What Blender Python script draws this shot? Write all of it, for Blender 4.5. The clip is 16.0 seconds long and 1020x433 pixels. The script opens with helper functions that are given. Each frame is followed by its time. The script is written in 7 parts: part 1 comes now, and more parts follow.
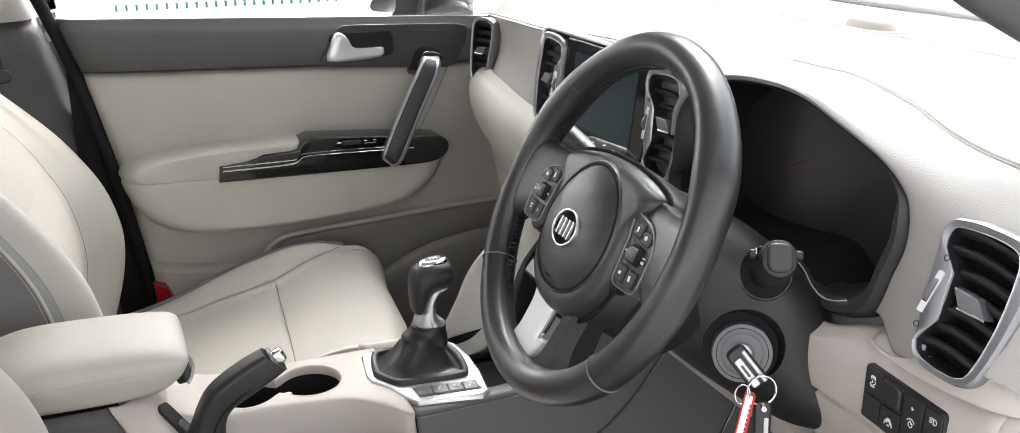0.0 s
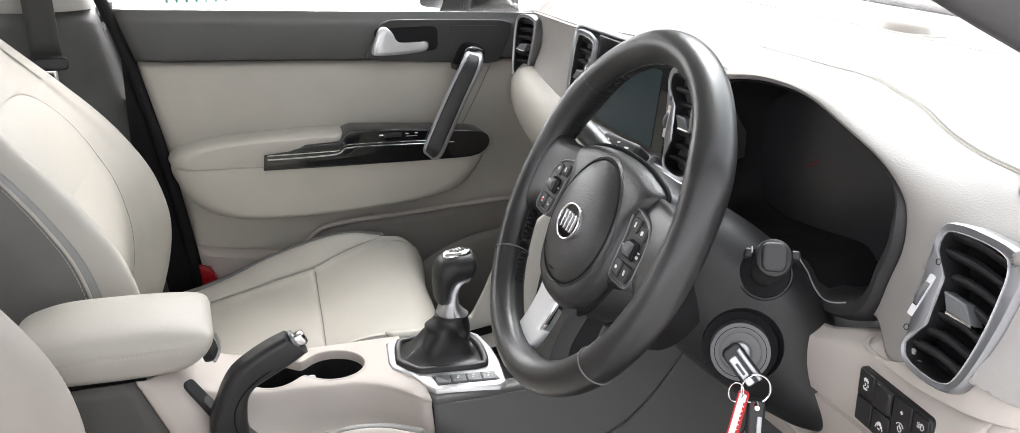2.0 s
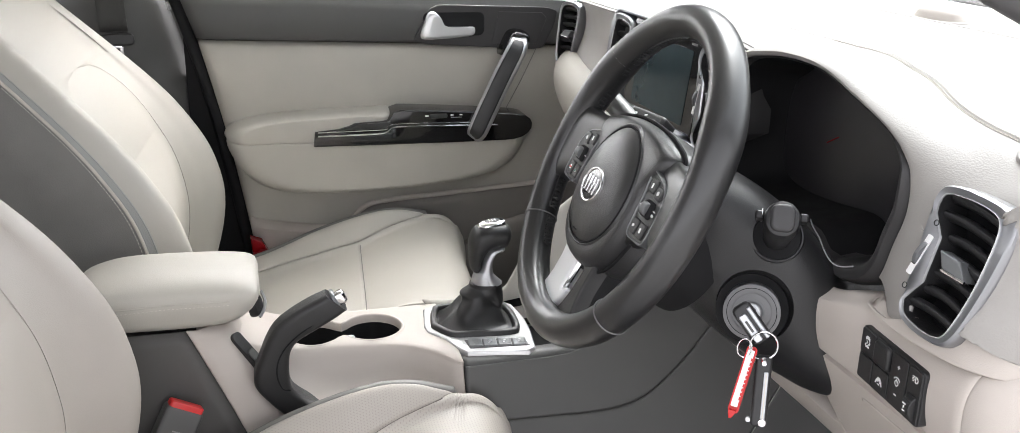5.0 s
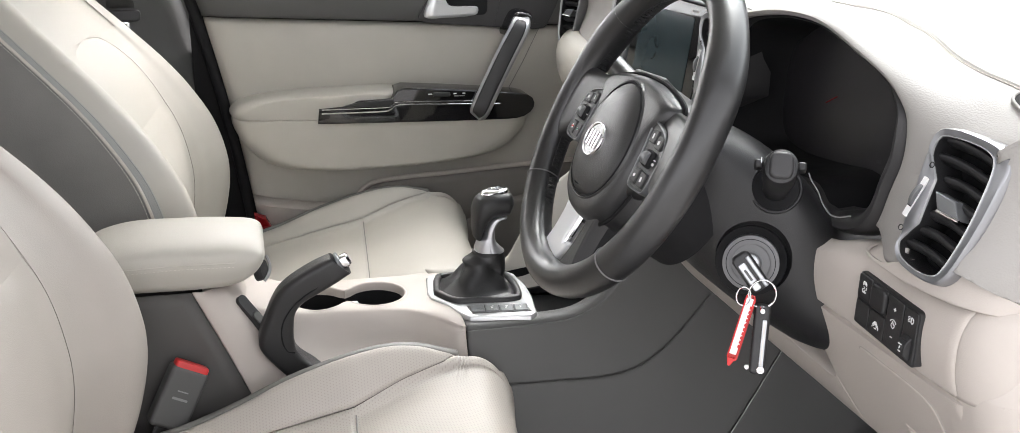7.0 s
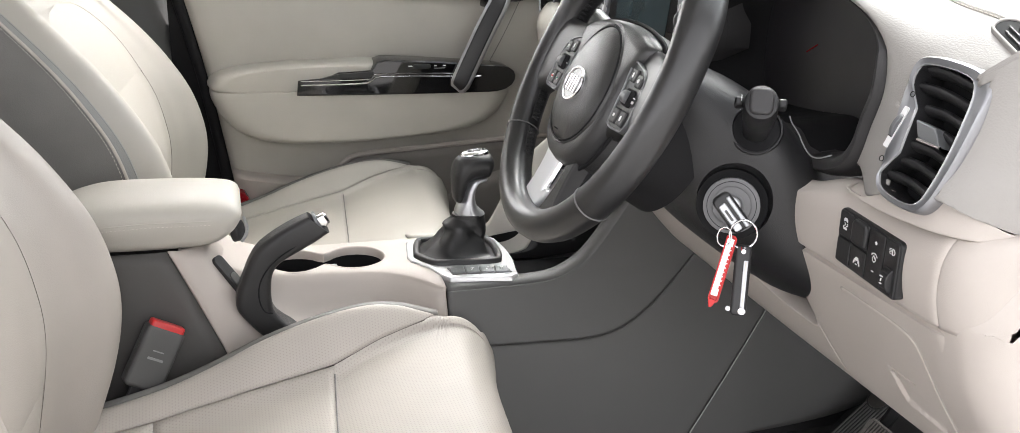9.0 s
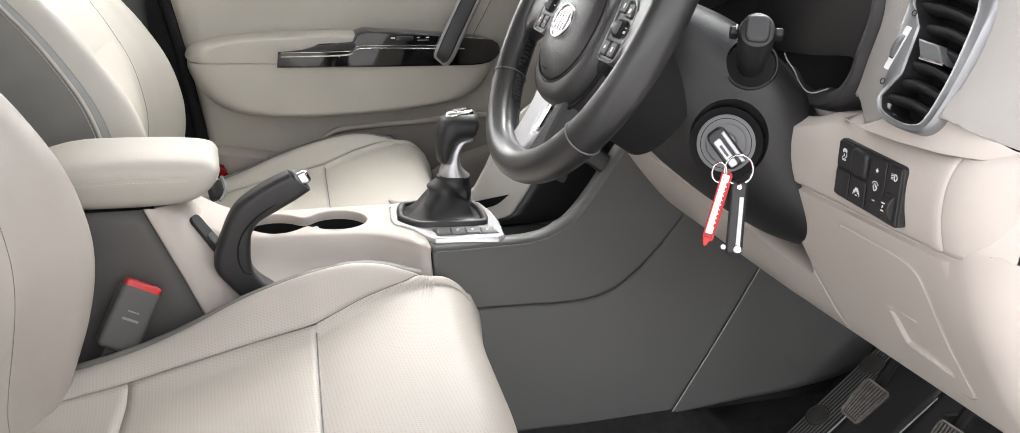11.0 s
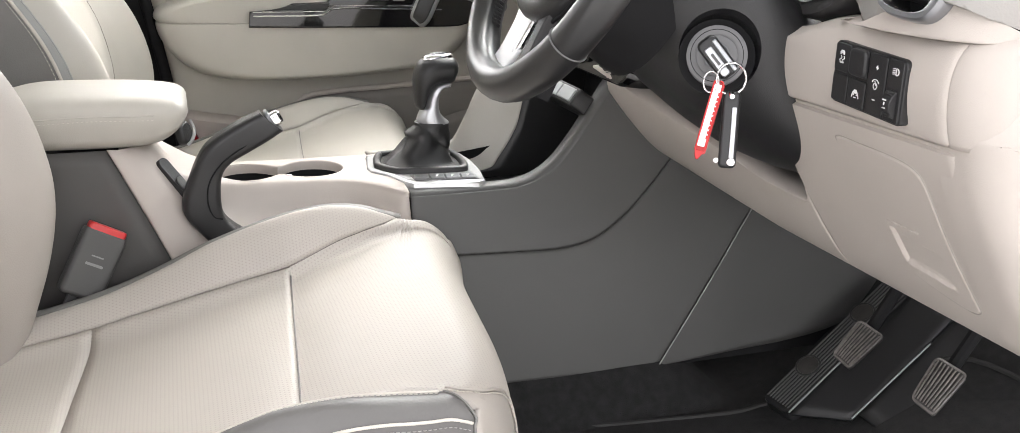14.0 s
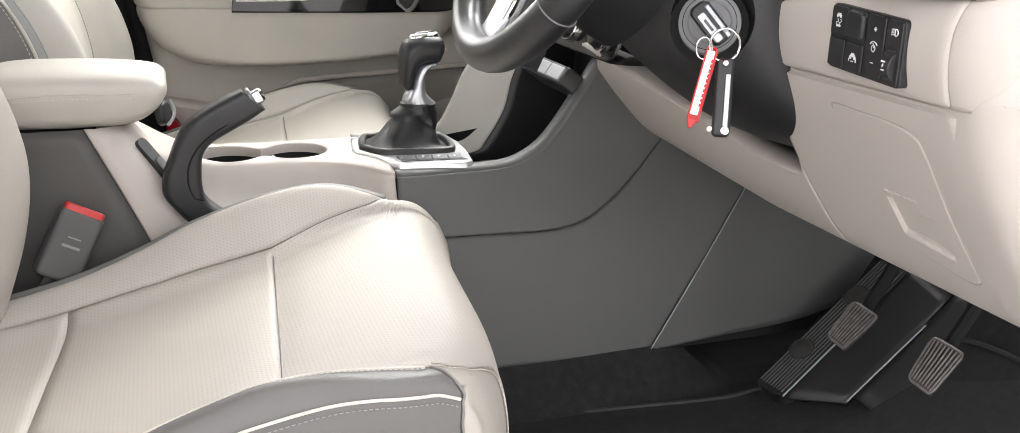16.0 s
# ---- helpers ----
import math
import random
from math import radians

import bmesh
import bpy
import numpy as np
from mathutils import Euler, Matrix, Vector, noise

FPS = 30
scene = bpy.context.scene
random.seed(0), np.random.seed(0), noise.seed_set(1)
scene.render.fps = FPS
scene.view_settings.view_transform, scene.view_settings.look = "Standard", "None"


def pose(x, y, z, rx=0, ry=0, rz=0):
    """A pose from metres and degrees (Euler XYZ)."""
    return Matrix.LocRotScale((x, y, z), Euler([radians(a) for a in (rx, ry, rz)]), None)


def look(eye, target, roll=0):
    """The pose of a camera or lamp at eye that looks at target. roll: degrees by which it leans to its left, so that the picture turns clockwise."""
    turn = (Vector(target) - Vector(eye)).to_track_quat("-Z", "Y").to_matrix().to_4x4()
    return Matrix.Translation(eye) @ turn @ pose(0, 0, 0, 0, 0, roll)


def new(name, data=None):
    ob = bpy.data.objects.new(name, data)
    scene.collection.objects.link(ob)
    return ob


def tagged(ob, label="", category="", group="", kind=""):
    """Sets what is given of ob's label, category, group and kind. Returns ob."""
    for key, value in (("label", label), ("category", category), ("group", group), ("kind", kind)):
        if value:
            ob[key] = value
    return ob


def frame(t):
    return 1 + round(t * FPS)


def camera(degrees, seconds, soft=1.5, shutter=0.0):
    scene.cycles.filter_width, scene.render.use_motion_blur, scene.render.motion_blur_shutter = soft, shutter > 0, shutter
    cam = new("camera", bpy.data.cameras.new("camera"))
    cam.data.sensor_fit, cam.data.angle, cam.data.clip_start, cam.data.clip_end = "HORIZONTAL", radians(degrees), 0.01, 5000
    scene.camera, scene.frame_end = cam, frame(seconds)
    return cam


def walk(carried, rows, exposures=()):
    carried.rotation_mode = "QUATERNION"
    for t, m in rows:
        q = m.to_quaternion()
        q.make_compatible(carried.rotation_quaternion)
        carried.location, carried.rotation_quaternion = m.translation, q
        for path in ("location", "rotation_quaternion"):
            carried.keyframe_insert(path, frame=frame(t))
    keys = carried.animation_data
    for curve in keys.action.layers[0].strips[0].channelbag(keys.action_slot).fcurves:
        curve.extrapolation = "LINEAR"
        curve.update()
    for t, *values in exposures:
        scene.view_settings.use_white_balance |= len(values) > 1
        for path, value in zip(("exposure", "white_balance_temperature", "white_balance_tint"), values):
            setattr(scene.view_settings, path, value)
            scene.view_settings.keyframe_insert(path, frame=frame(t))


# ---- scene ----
cam = camera(54.7, 16.0, soft=0.5)
# x runs forward in the car, y to its left (passenger) side, z up; y = 0 is the centre line.
METRES, EYE, TILT, LEAN, TURN = 0.462, 1.35, -18.7, 0.0, -23.0
ROWS = [
    (0.0, 0.0, 0.0, 0.0, -0.0, 0.0, -0.0),
    (0.5, 0.0297, 0.0017, 0.0018, 1.02, -0.03, -0.45),
    (1.0, 0.0685, -0.0037, -0.0005, 2.03, -0.04, -0.91),
    (1.5, 0.11, -0.02, -0.0037, 3.02, -0.09, -1.33),
    (2.0, 0.1316, -0.0303, -0.0119, 4.0, -0.13, -1.75),
    (2.5, 0.1595, -0.0385, -0.0108, 4.92, -0.17, -2.18),
    (3.0, 0.1853, -0.0517, -0.0148, 5.63, -0.15, -2.52),
    (3.5, 0.2046, -0.0697, -0.019, 6.16, -0.18, -2.83),
    (4.0, 0.2057, -0.0996, -0.0434, 6.6, -0.2, -3.06),
    (6.5, 0.2044, -0.1721, -0.172, 7.25, -0.13, -3.6),
    (7.0, 0.2087, -0.1754, -0.2032, 7.15, -0.02, -3.62),
    (7.5, 0.2143, -0.1784, -0.2245, 7.01, 0.07, -3.63),
    (8.0, 0.2145, -0.1792, -0.256, 6.84, -0.03, -3.63),
    (8.5, 0.2235, -0.1651, -0.2875, 6.55, 0.05, -3.53),
    (9.0, 0.2231, -0.1489, -0.3231, 6.2, 0.1, -3.41),
    (11.5, 0.2074, -0.0691, -0.4828, 4.92, 0.6, -3.04),
    (12.0, 0.2024, -0.0581, -0.5017, 4.67, 0.57, -2.93),
    (12.5, 0.2019, -0.0373, -0.5285, 4.48, 0.58, -2.82),
    (13.0, 0.2029, -0.0182, -0.557, 4.24, 0.67, -2.72),
    (13.5, 0.2022, 0.0009, -0.5951, 4.03, 0.89, -2.61),
    (14.0, 0.2017, 0.0143, -0.6279, 3.87, 0.87, -2.55),
    (14.5, 0.1984, 0.0333, -0.6534, 3.75, 0.82, -2.49),
    (15.0, 0.1971, 0.0505, -0.6718, 3.61, 0.82, -2.42),
    (15.5, 0.2001, 0.061, -0.6768, 3.43, 0.85, -2.35),
    (16.0, 0.2014, 0.0698, -0.6797, 3.22, 0.92, -2.26),
]
walk(cam, [(t, pose(0, -1.15, EYE, TILT, LEAN, TURN) @ pose(METRES * x, METRES * y, METRES * z, 90 + pitch, roll, yaw)) for t, x, y, z, yaw, pitch, roll in ROWS],
     exposures=[(0.0, 2.36, 6560, 13), (4.0, 2.38, 6560, 13), (8.0, 2.46, 6680, 13), (12.0, 2.60, 6720, 13), (16.0, 2.70, 6750, 13)])

# ---- light: bright overcast sky, soft sun from ahead on the passenger's side ----
world = bpy.data.worlds.new("sky")
scene.world = world
world.use_nodes = True
wn = world.node_tree
sky = wn.nodes.new("ShaderNodeTexSky")
sky.sky_type = "NISHITA"
sky.sun_disc = False
sky.sun_elevation = radians(52)
sky.sun_rotation = radians(30)
sky.air_density, sky.dust_density, sky.ozone_density = 1.0, 4.0, 1.0
hsv = wn.nodes.new("ShaderNodeHueSaturation")
hsv.inputs["Saturation"].default_value = 0.12
wn.links.new(sky.outputs[0], hsv.inputs["Color"])
wn.links.new(hsv.outputs[0], wn.nodes["Background"].inputs["Color"])
wn.nodes["Background"].inputs["Strength"].default_value = 0.15
sun = new("sun", bpy.data.lights.new("sun", "SUN"))
sun.data.energy, sun.data.angle, sun.data.color = 0.33, radians(60), (1.0, 0.97, 0.93)
sun.matrix_world = look((0.1 + 0.5, -0.3 + 0.866, 0.7 + 1.28), (0.1, -0.3, 0.7))

# ---- mesh tools ----
def V(*a):
    return Vector(a)


CABIN = Vector((0.05, -1.2, 1.25))


def thing(name, label, category, at=(0, 0, 0), group="", kind=""):
    ob = new(name)
    ob.location = at
    ob.empty_display_size = 0.05
    return tagged(ob, label, category, group, kind)


def part(name, bm, material, parent=None, label="", smooth=40, bevel=0.0, solid=0.0, offset=-1.0, flip=False):
    """Links bm as one mesh under parent. The mesh is in world coordinates."""
    bmesh.ops.remove_doubles(bm, verts=bm.verts, dist=1e-6)
    bmesh.ops.recalc_face_normals(bm, faces=bm.faces)
    if solid:
        # open sheets: face the driver's door opening, thicken away from it
        if sum(f.normal.dot(CABIN - f.calc_center_median()) * f.calc_area() for f in bm.faces) < 0:
            bmesh.ops.reverse_faces(bm, faces=bm.faces)
        offset = -1.0
    if flip:
        bmesh.ops.reverse_faces(bm, faces=bm.faces)
    me = bpy.data.meshes.new(name)
    bm.to_mesh(me)
    bm.free()
    for p in me.polygons:
        p.use_smooth = True
    me.set_sharp_from_angle(angle=radians(smooth))
    me.materials.append(material)
    ob = new(name, me)
    if solid:
        mod = ob.modifiers.new("thickness", "SOLIDIFY")
        mod.thickness, mod.offset = solid, offset
    if bevel:
        mod = ob.modifiers.new("edges", "BEVEL")
        mod.width, mod.segments, mod.limit_method, mod.angle_limit = bevel, 2, "ANGLE", radians(40)
    if parent:
        ob.parent = parent
        if parent.type == "EMPTY":
            ob.matrix_parent_inverse = parent.matrix_basis.inverted()
    if label:
        ob["label"] = label
    return ob


def structure(name, bm, material, label, category, **kw):
    return tagged(part(name, bm, material, None, **kw), label, category, "", "structure")


def spline(pts, n, closed=False):
    """n points along a smooth curve through pts (any dimension)."""
    p = [np.array(q, float) for q in pts]
    m = len(p)
    segs = m if closed else m - 1
    out = []
    for k in range(n):
        s = k * segs / (n if closed else n - 1)
        i = min(int(s), segs - 1)
        f = s - i
        if closed:
            a, b, c, d = p[(i - 1) % m], p[i % m], p[(i + 1) % m], p[(i + 2) % m]
        else:
            b, c = p[i], p[i + 1]
            a = p[i - 1] if i > 0 else 2 * b - c
            d = p[i + 2] if i + 2 < m else 2 * c - b
        out.append(0.5 * (2 * b + (c - a) * f + (2 * a - 5 * b + 4 * c - d) * f * f + (3 * b - a - 3 * c + d) * f ** 3))
    return out


def lerp_table(rows, x):
    """Smooth piecewise value of a table of (x, value...)."""
    xs = [r[0] for r in rows]
    x = min(max(x, xs[0]), xs[-1])
    i = max(k for k in range(len(xs)) if xs[k] <= x + 1e-9)
    i = min(i, len(xs) - 2)
    f = (x - xs[i]) / (xs[i + 1] - xs[i])
    vals = np.array([r[1:] for r in rows], float)
    b, c = vals[i], vals[i + 1]
    h = xs[i + 1] - xs[i]
    mb = (c - vals[i - 1]) / (xs[i + 1] - xs[i - 1]) * h if i > 0 else c - b
    mc = (vals[i + 2] - b) / (xs[i + 2] - xs[i]) * h if i + 2 < len(xs) else c - b
    r = (2 * f ** 3 - 3 * f * f + 1) * b + (f ** 3 - 2 * f * f + f) * mb + (3 * f * f - 2 * f ** 3) * c + (f ** 3 - f * f) * mc
    return float(r[0]) if len(r) == 1 else r


def sheet(fn, nu, nv, bm=None, wrap_u=False, wrap_v=False):
    """A grid of quads from fn(u, v), u and v from 0 to 1."""
    bm = bm or bmesh.new()
    du, dv = (nu if wrap_u else nu - 1), (nv if wrap_v else nv - 1)
    vs = [[bm.verts.new(fn(i / du, j / dv)) for j in range(nv)] for i in range(nu)]
    for i in range(du):
        for j in range(dv):
            a, b = (i + 1) % nu, (j + 1) % nv
            bm.faces.new((vs[i][j], vs[a][j], vs[a][b], vs[i][b]))
    return bm


def loft(loops, bm=None, caps=True, closed=False):
    """Skin through closed loops of equal length."""
    bm = bm or bmesh.new()
    vs = [[bm.verts.new(p) for p in loop] for loop in loops]
    n, m = len(loops[0]), len(loops)
    for i in range(m if closed else m - 1):
        for j in range(n):
            bm.faces.new((vs[i][j], vs[i][(j + 1) % n], vs[(i + 1) % m][(j + 1) % n], vs[(i + 1) % m][j]))
    if caps and not closed:
        bm.faces.new(vs[0][::-1])
        bm.faces.new(vs[-1])
    return bm


def tube(pts, r, n=10, closed=False, bm=None, squash=None):
    """A round bar along pts; r: one radius or one a point. squash: (up vector, factor)."""
    pts = [Vector(p) for p in pts]
    m = len(pts)
    rs = r if isinstance(r, (list, tuple)) else [r] * m
    loops, side = [], None
    for i, p in enumerate(pts):
        a = pts[(i - 1) % m] if (closed or i > 0) else p
        b = pts[(i + 1) % m] if (closed or i < m - 1) else p
        d = (b - a).normalized()
        if side is None:
            side = d.orthogonal().normalized()
        side = (side - d * side.dot(d)).normalized()
        up = d.cross(side)
        loops.append([p + (side * math.cos(2 * math.pi * k / n) + up * math.sin(2 * math.pi * k / n)) * rs[i] for k in range(n)])
    return loft(loops, bm, True, closed)


def frame_of(origin, normal, up=(0, 0, 1)):
    """Local x to the right, y up, z out along normal."""
    z = Vector(normal).normalized()
    x = Vector(up).cross(z).normalized()
    y = z.cross(x)
    m = Matrix((x, y, z)).transposed().to_4x4()
    m.translation = Vector(origin)
    return m


def rrect(w, h, r, n=5, cx=0.0, cy=0.0):
    """Outline of a rounded rectangle."""
    out = []
    for k, (sx, sy) in enumerate(((1, 1), (-1, 1), (-1, -1), (1, -1))):
        for i in range(n):
            a = math.pi / 2 * (k + i / (n - 1))
            out.append((cx + sx * (w / 2 - r) + r * math.cos(a), cy + sy * (h / 2 - r) + r * math.sin(a)))
    return out


def circle(r, n=32, cx=0.0, cy=0.0, sy=1.0):
    return [(cx + r * math.cos(2 * math.pi * k / n), cy + sy * r * math.sin(2 * math.pi * k / n)) for k in range(n)]


def inset(outline, d):
    """The outline moved inwards by d (counter-clockwise outlines)."""
    n, out = len(outline), []
    for i in range(n):
        a, b, c = (Vector(outline[(i + k) % n]) for k in (-1, 0, 1))
        t = (c - a)
        if t.length < 1e-9:
            t = Vector((1, 0))
        t.normalize()
        out.append((b.x - t.y * d, b.y + t.x * d))
    return out


def ccw(outline):
    area = sum(a[0] * b[1] - b[0] * a[1] for a, b in zip(outline, outline[1:] + outline[:1]))
    return outline if area > 0 else outline[::-1]


def slab(outline, m, h, r=0.0, bm=None, base=0.0, steps=3):
    """A plate of that outline in m's xy plane, from z = base to h, its upper edge rounded by r."""
    o = ccw([tuple(p) for p in outline])
    loops = [[m @ V(x, y, base) for x, y in o]]
    if r > 0:
        for k in range(steps + 1):
            a = math.pi / 2 * k / steps
            q = inset(o, r * (1 - math.cos(a)))
            loops.append([m @ V(x, y, h - r + r * math.sin(a)) for x, y in q])
        loops.append([m @ V(x, y, h) for x, y in inset(o, r * 1.12 + 0.00015)])   # keeps the top flat
    else:
        loops.append([m @ V(x, y, h) for x, y in o])
    return loft(loops, bm)


def ring(outline, m, width, h, r=0.0, bm=None, base=0.0, inner=None):
    """A frame: the outline's band of that width, from z = base to h, edges rounded by r."""
    o = ccw([tuple(p) for p in outline])
    i = [tuple(p) for p in inner] if inner else inset(o, width)
    def mix(f):
        return [(a[0] + (b[0] - a[0]) * f, a[1] + (b[1] - a[1]) * f) for a, b in zip(o, i)]
    prof = [(0, base), (0, h - r), (0.12, h - 0.3 * r), (0.3, h), (0.7, h), (0.88, h - 0.3 * r), (1, h - r), (1, base)]
    return loft([[m @ V(x, y, z) for x, y in mix(f)] for f, z in prof], bm, False, True)


def pillow(outline, m, depth, bm=None, edge=0.25, rings=7, power=2.2, base=0.0):
    """A padded bulge over an outline: full depth in the middle, rounded to the rim. Rings shrink towards the centroid."""
    o = ccw([tuple(p) for p in outline])
    cx, cy = sum(p[0] for p in o) / len(o), sum(p[1] for p in o) / len(o)
    loops = [[m @ V(x, y, base) for x, y in o]]
    for k in range(1, rings + 1):
        f = k / rings
        s = 1 - edge * f
        z = depth * (1 - (1 - f) ** power) ** (1 / power)
        loops.append([m @ V(cx + (x - cx) * s, cy + (y - cy) * s, base + z) for x, y in o])
    return loft(loops, bm)


def box(c, s, m=None, bm=None):
    bm = bm or bmesh.new()
    m = m or Matrix.Identity(4)
    vs = [bm.verts.new(m @ V(c[0] + s[0] * a / 2, c[1] + s[1] * b / 2, c[2] + s[2] * d / 2)) for a in (-1, 1) for b in (-1, 1) for d in (-1, 1)]
    for f in ((0, 1, 3, 2), (4, 6, 7, 5), (0, 4, 5, 1), (2, 3, 7, 6), (0, 2, 6, 4), (1, 5, 7, 3)):
        bm.faces.new([vs[i] for i in f])
    return bm


def cyl(m, r, z0, z1, n=32, r2=None, bm=None, lip=0.0):
    r2 = r if r2 is None else r2
    loops = [[m @ V(x, y, z0) for x, y in circle(r, n)]]
    if lip:
        for k in range(4):
            a = math.pi / 2 * k / 3
            loops.append([m @ V(x, y, z1 - lip + lip * math.sin(a)) for x, y in circle(r2 - lip * (1 - math.cos(a)), n)])
    else:
        loops.append([m @ V(x, y, z1) for x, y in circle(r2, n)])
    return loft(loops, bm)


def bored(ob, bm):
    """Cuts the closed shape bm out of ob's mesh for good."""
    bmesh.ops.recalc_face_normals(bm, faces=bm.faces)
    me = bpy.data.meshes.new("bore")
    bm.to_mesh(me)
    bm.free()
    tool = new("bore", me)
    mod = ob.modifiers.new("bore", "BOOLEAN")
    mod.operation, mod.object, mod.solver = "DIFFERENCE", tool, "EXACT"
    deps = bpy.context.evaluated_depsgraph_get()
    done = bpy.data.meshes.new_from_object(ob.evaluated_get(deps))
    ob.modifiers.clear()
    ob.data = done
    bpy.data.objects.remove(tool)
    return ob


def stitches(path, material, parent, up=(0, 0, 1), gap=0.0055, length=0.0035, r=0.0005, name="stitching"):
    """A row of small thread stitches along a path, one mesh."""
    path = [Vector(p) for p in path]
    bm, d, nxt = bmesh.new(), 0.0, 0.0
    for a, b in zip(path, path[1:]):
        seg = (b - a).length
        while nxt < d + seg and seg > 1e-9:
            f = (nxt - d) / seg
            p, t = a + (b - a) * f, (b - a).normalized()
            tube([p - t * length / 2, p - t * length / 4 + Vector(up) * r, p + t * length / 4 + Vector(up) * r, p + t * length / 2], [r * 0.6, r, r, r * 0.6], 5, bm=bm)
            nxt += gap
        d += seg
    ob = part(name, bm, material, parent)
    ob["kind"] = "stuff"
    return ob

# ---- materials ----
def material(name, color, rough=0.5, metal=0.0, grain=0.0, size=900.0, vary=0.06, spots=30.0, coat=0.0, rough_vary=0.08, spec=0.5, sheen=0.0, kind="noise", coat_rough=0.03):
    """Principled surface with two scales of variation: broad tone changes and fine relief."""
    mat = bpy.data.materials.new(name)
    mat.use_nodes = True
    n, l = mat.node_tree.nodes, mat.node_tree.links
    b = n["Principled BSDF"]
    b.inputs["Metallic"].default_value = metal
    b.inputs["Specular IOR Level"].default_value = spec
    b.inputs["Coat Weight"].default_value = coat
    b.inputs["Coat Roughness"].default_value = coat_rough
    b.inputs["Sheen Weight"].default_value = sheen
    tc = n.new("ShaderNodeTexCoord")
    broad = n.new("ShaderNodeTexNoise")
    broad.inputs["Scale"].default_value, broad.inputs["Detail"].default_value = spots, 4
    l.new(tc.outputs["Object"], broad.inputs["Vector"])
    ramp = n.new("ShaderNodeMapRange")
    ramp.inputs["From Min"].default_value, ramp.inputs["From Max"].default_value = 0.3, 0.7
    ramp.inputs["To Min"].default_value, ramp.inputs["To Max"].default_value = 1 - vary, 1 + vary
    l.new(broad.outputs["Fac"], ramp.inputs["Value"])
    mul = n.new("ShaderNodeMix")
    mul.data_type, mul.blend_type = "RGBA", "MULTIPLY"
    mul.inputs["Factor"].default_value = 1.0
    mul.inputs["A"].default_value = (*color, 1)
    l.new(ramp.outputs[0], mul.inputs["B"])
    l.new(mul.outputs["Result"], b.inputs["Base Color"])
    rr = n.new("ShaderNodeMapRange")
    rr.inputs["From Min"].default_value, rr.inputs["From Max"].default_value = 0.3, 0.7
    rr.inputs["To Min"].default_value, rr.inputs["To Max"].default_value = max(0.0, rough - rough_vary), min(1.0, rough + rough_vary)
    l.new(broad.outputs["Fac"], rr.inputs["Value"])
    l.new(rr.outputs[0], b.inputs["Roughness"])
    if grain:
        if kind == "leather":
            fine = n.new("ShaderNodeTexVoronoi")
            fine.feature = "F1"
            fine.inputs["Scale"].default_value = size
            l.new(tc.outputs["Object"], fine.inputs["Vector"])
            out = fine.outputs["Distance"]
        else:
            fine = n.new("ShaderNodeTexNoise")
            fine.inputs["Scale"].default_value, fine.inputs["Detail"].default_value = size, 3
            l.new(tc.outputs["Object"], fine.inputs["Vector"])
            out = fine.outputs["Fac"]
        bump = n.new("ShaderNodeBump")
        bump.inputs["Strength"].default_value, bump.inputs["Distance"].default_value = grain, 0.001
        l.new(out, bump.inputs["Height"])
        l.new(bump.outputs[0], b.inputs["Normal"])
    return mat


def perforated(name, color, pitch=0.0038, rise=0.0):
    """Leather with rows of small punched holes; rise: how much of the slope the rows climb."""
    mat = material(name, color, 0.48, grain=0.12, size=700, vary=0.05, spots=9, kind="leather")
    n, l = mat.node_tree.nodes, mat.node_tree.links
    b = n["Principled BSDF"]
    tc = n.new("ShaderNodeTexCoord")
    sep = n.new("ShaderNodeSeparateXYZ")
    l.new(tc.outputs["Object"], sep.inputs[0])

    def op(kind, a, v):
        q = n.new("ShaderNodeMath")
        q.operation = kind
        if isinstance(a, (int, float)):
            q.inputs[0].default_value = a
        else:
            l.new(a, q.inputs[0])
        if isinstance(v, (int, float)):
            q.inputs[1].default_value = v
        else:
            l.new(v, q.inputs[1])
        return q.outputs[0]
    row = op("DIVIDE", sep.outputs["X"], pitch)
    odd = op("MULTIPLY", op("MODULO", op("FLOOR", op("ADD", row, 1000.0), 0), 2.0), 0.5)
    across = op("ADD", op("MULTIPLY", sep.outputs["Y"], math.sqrt(1 - rise * rise)), op("MULTIPLY", sep.outputs["Z"], rise))
    col = op("ADD", op("DIVIDE", across, pitch), odd)
    fx = op("SUBTRACT", op("FRACT", op("ADD", row, 1000.0), 0), 0.5)
    fy = op("SUBTRACT", op("FRACT", op("ADD", col, 1000.0), 0), 0.5)
    d = op("SQRT", op("ADD", op("MULTIPLY", fx, fx), op("MULTIPLY", fy, fy)), 0)
    hole = n.new("ShaderNodeMapRange")
    hole.inputs["From Min"].default_value, hole.inputs["From Max"].default_value = 0.14, 0.26
    hole.inputs["To Min"].default_value, hole.inputs["To Max"].default_value = 0.82, 1.0
    l.new(d, hole.inputs["Value"])
    old = b.inputs["Base Color"].links[0].from_socket
    mul = n.new("ShaderNodeMix")
    mul.data_type, mul.blend_type = "RGBA", "MULTIPLY"
    mul.inputs["Factor"].default_value = 1.0
    l.new(old, mul.inputs["A"])
    l.new(hole.outputs[0], mul.inputs["B"])
    l.new(mul.outputs["Result"], b.inputs["Base Color"])
    return mat


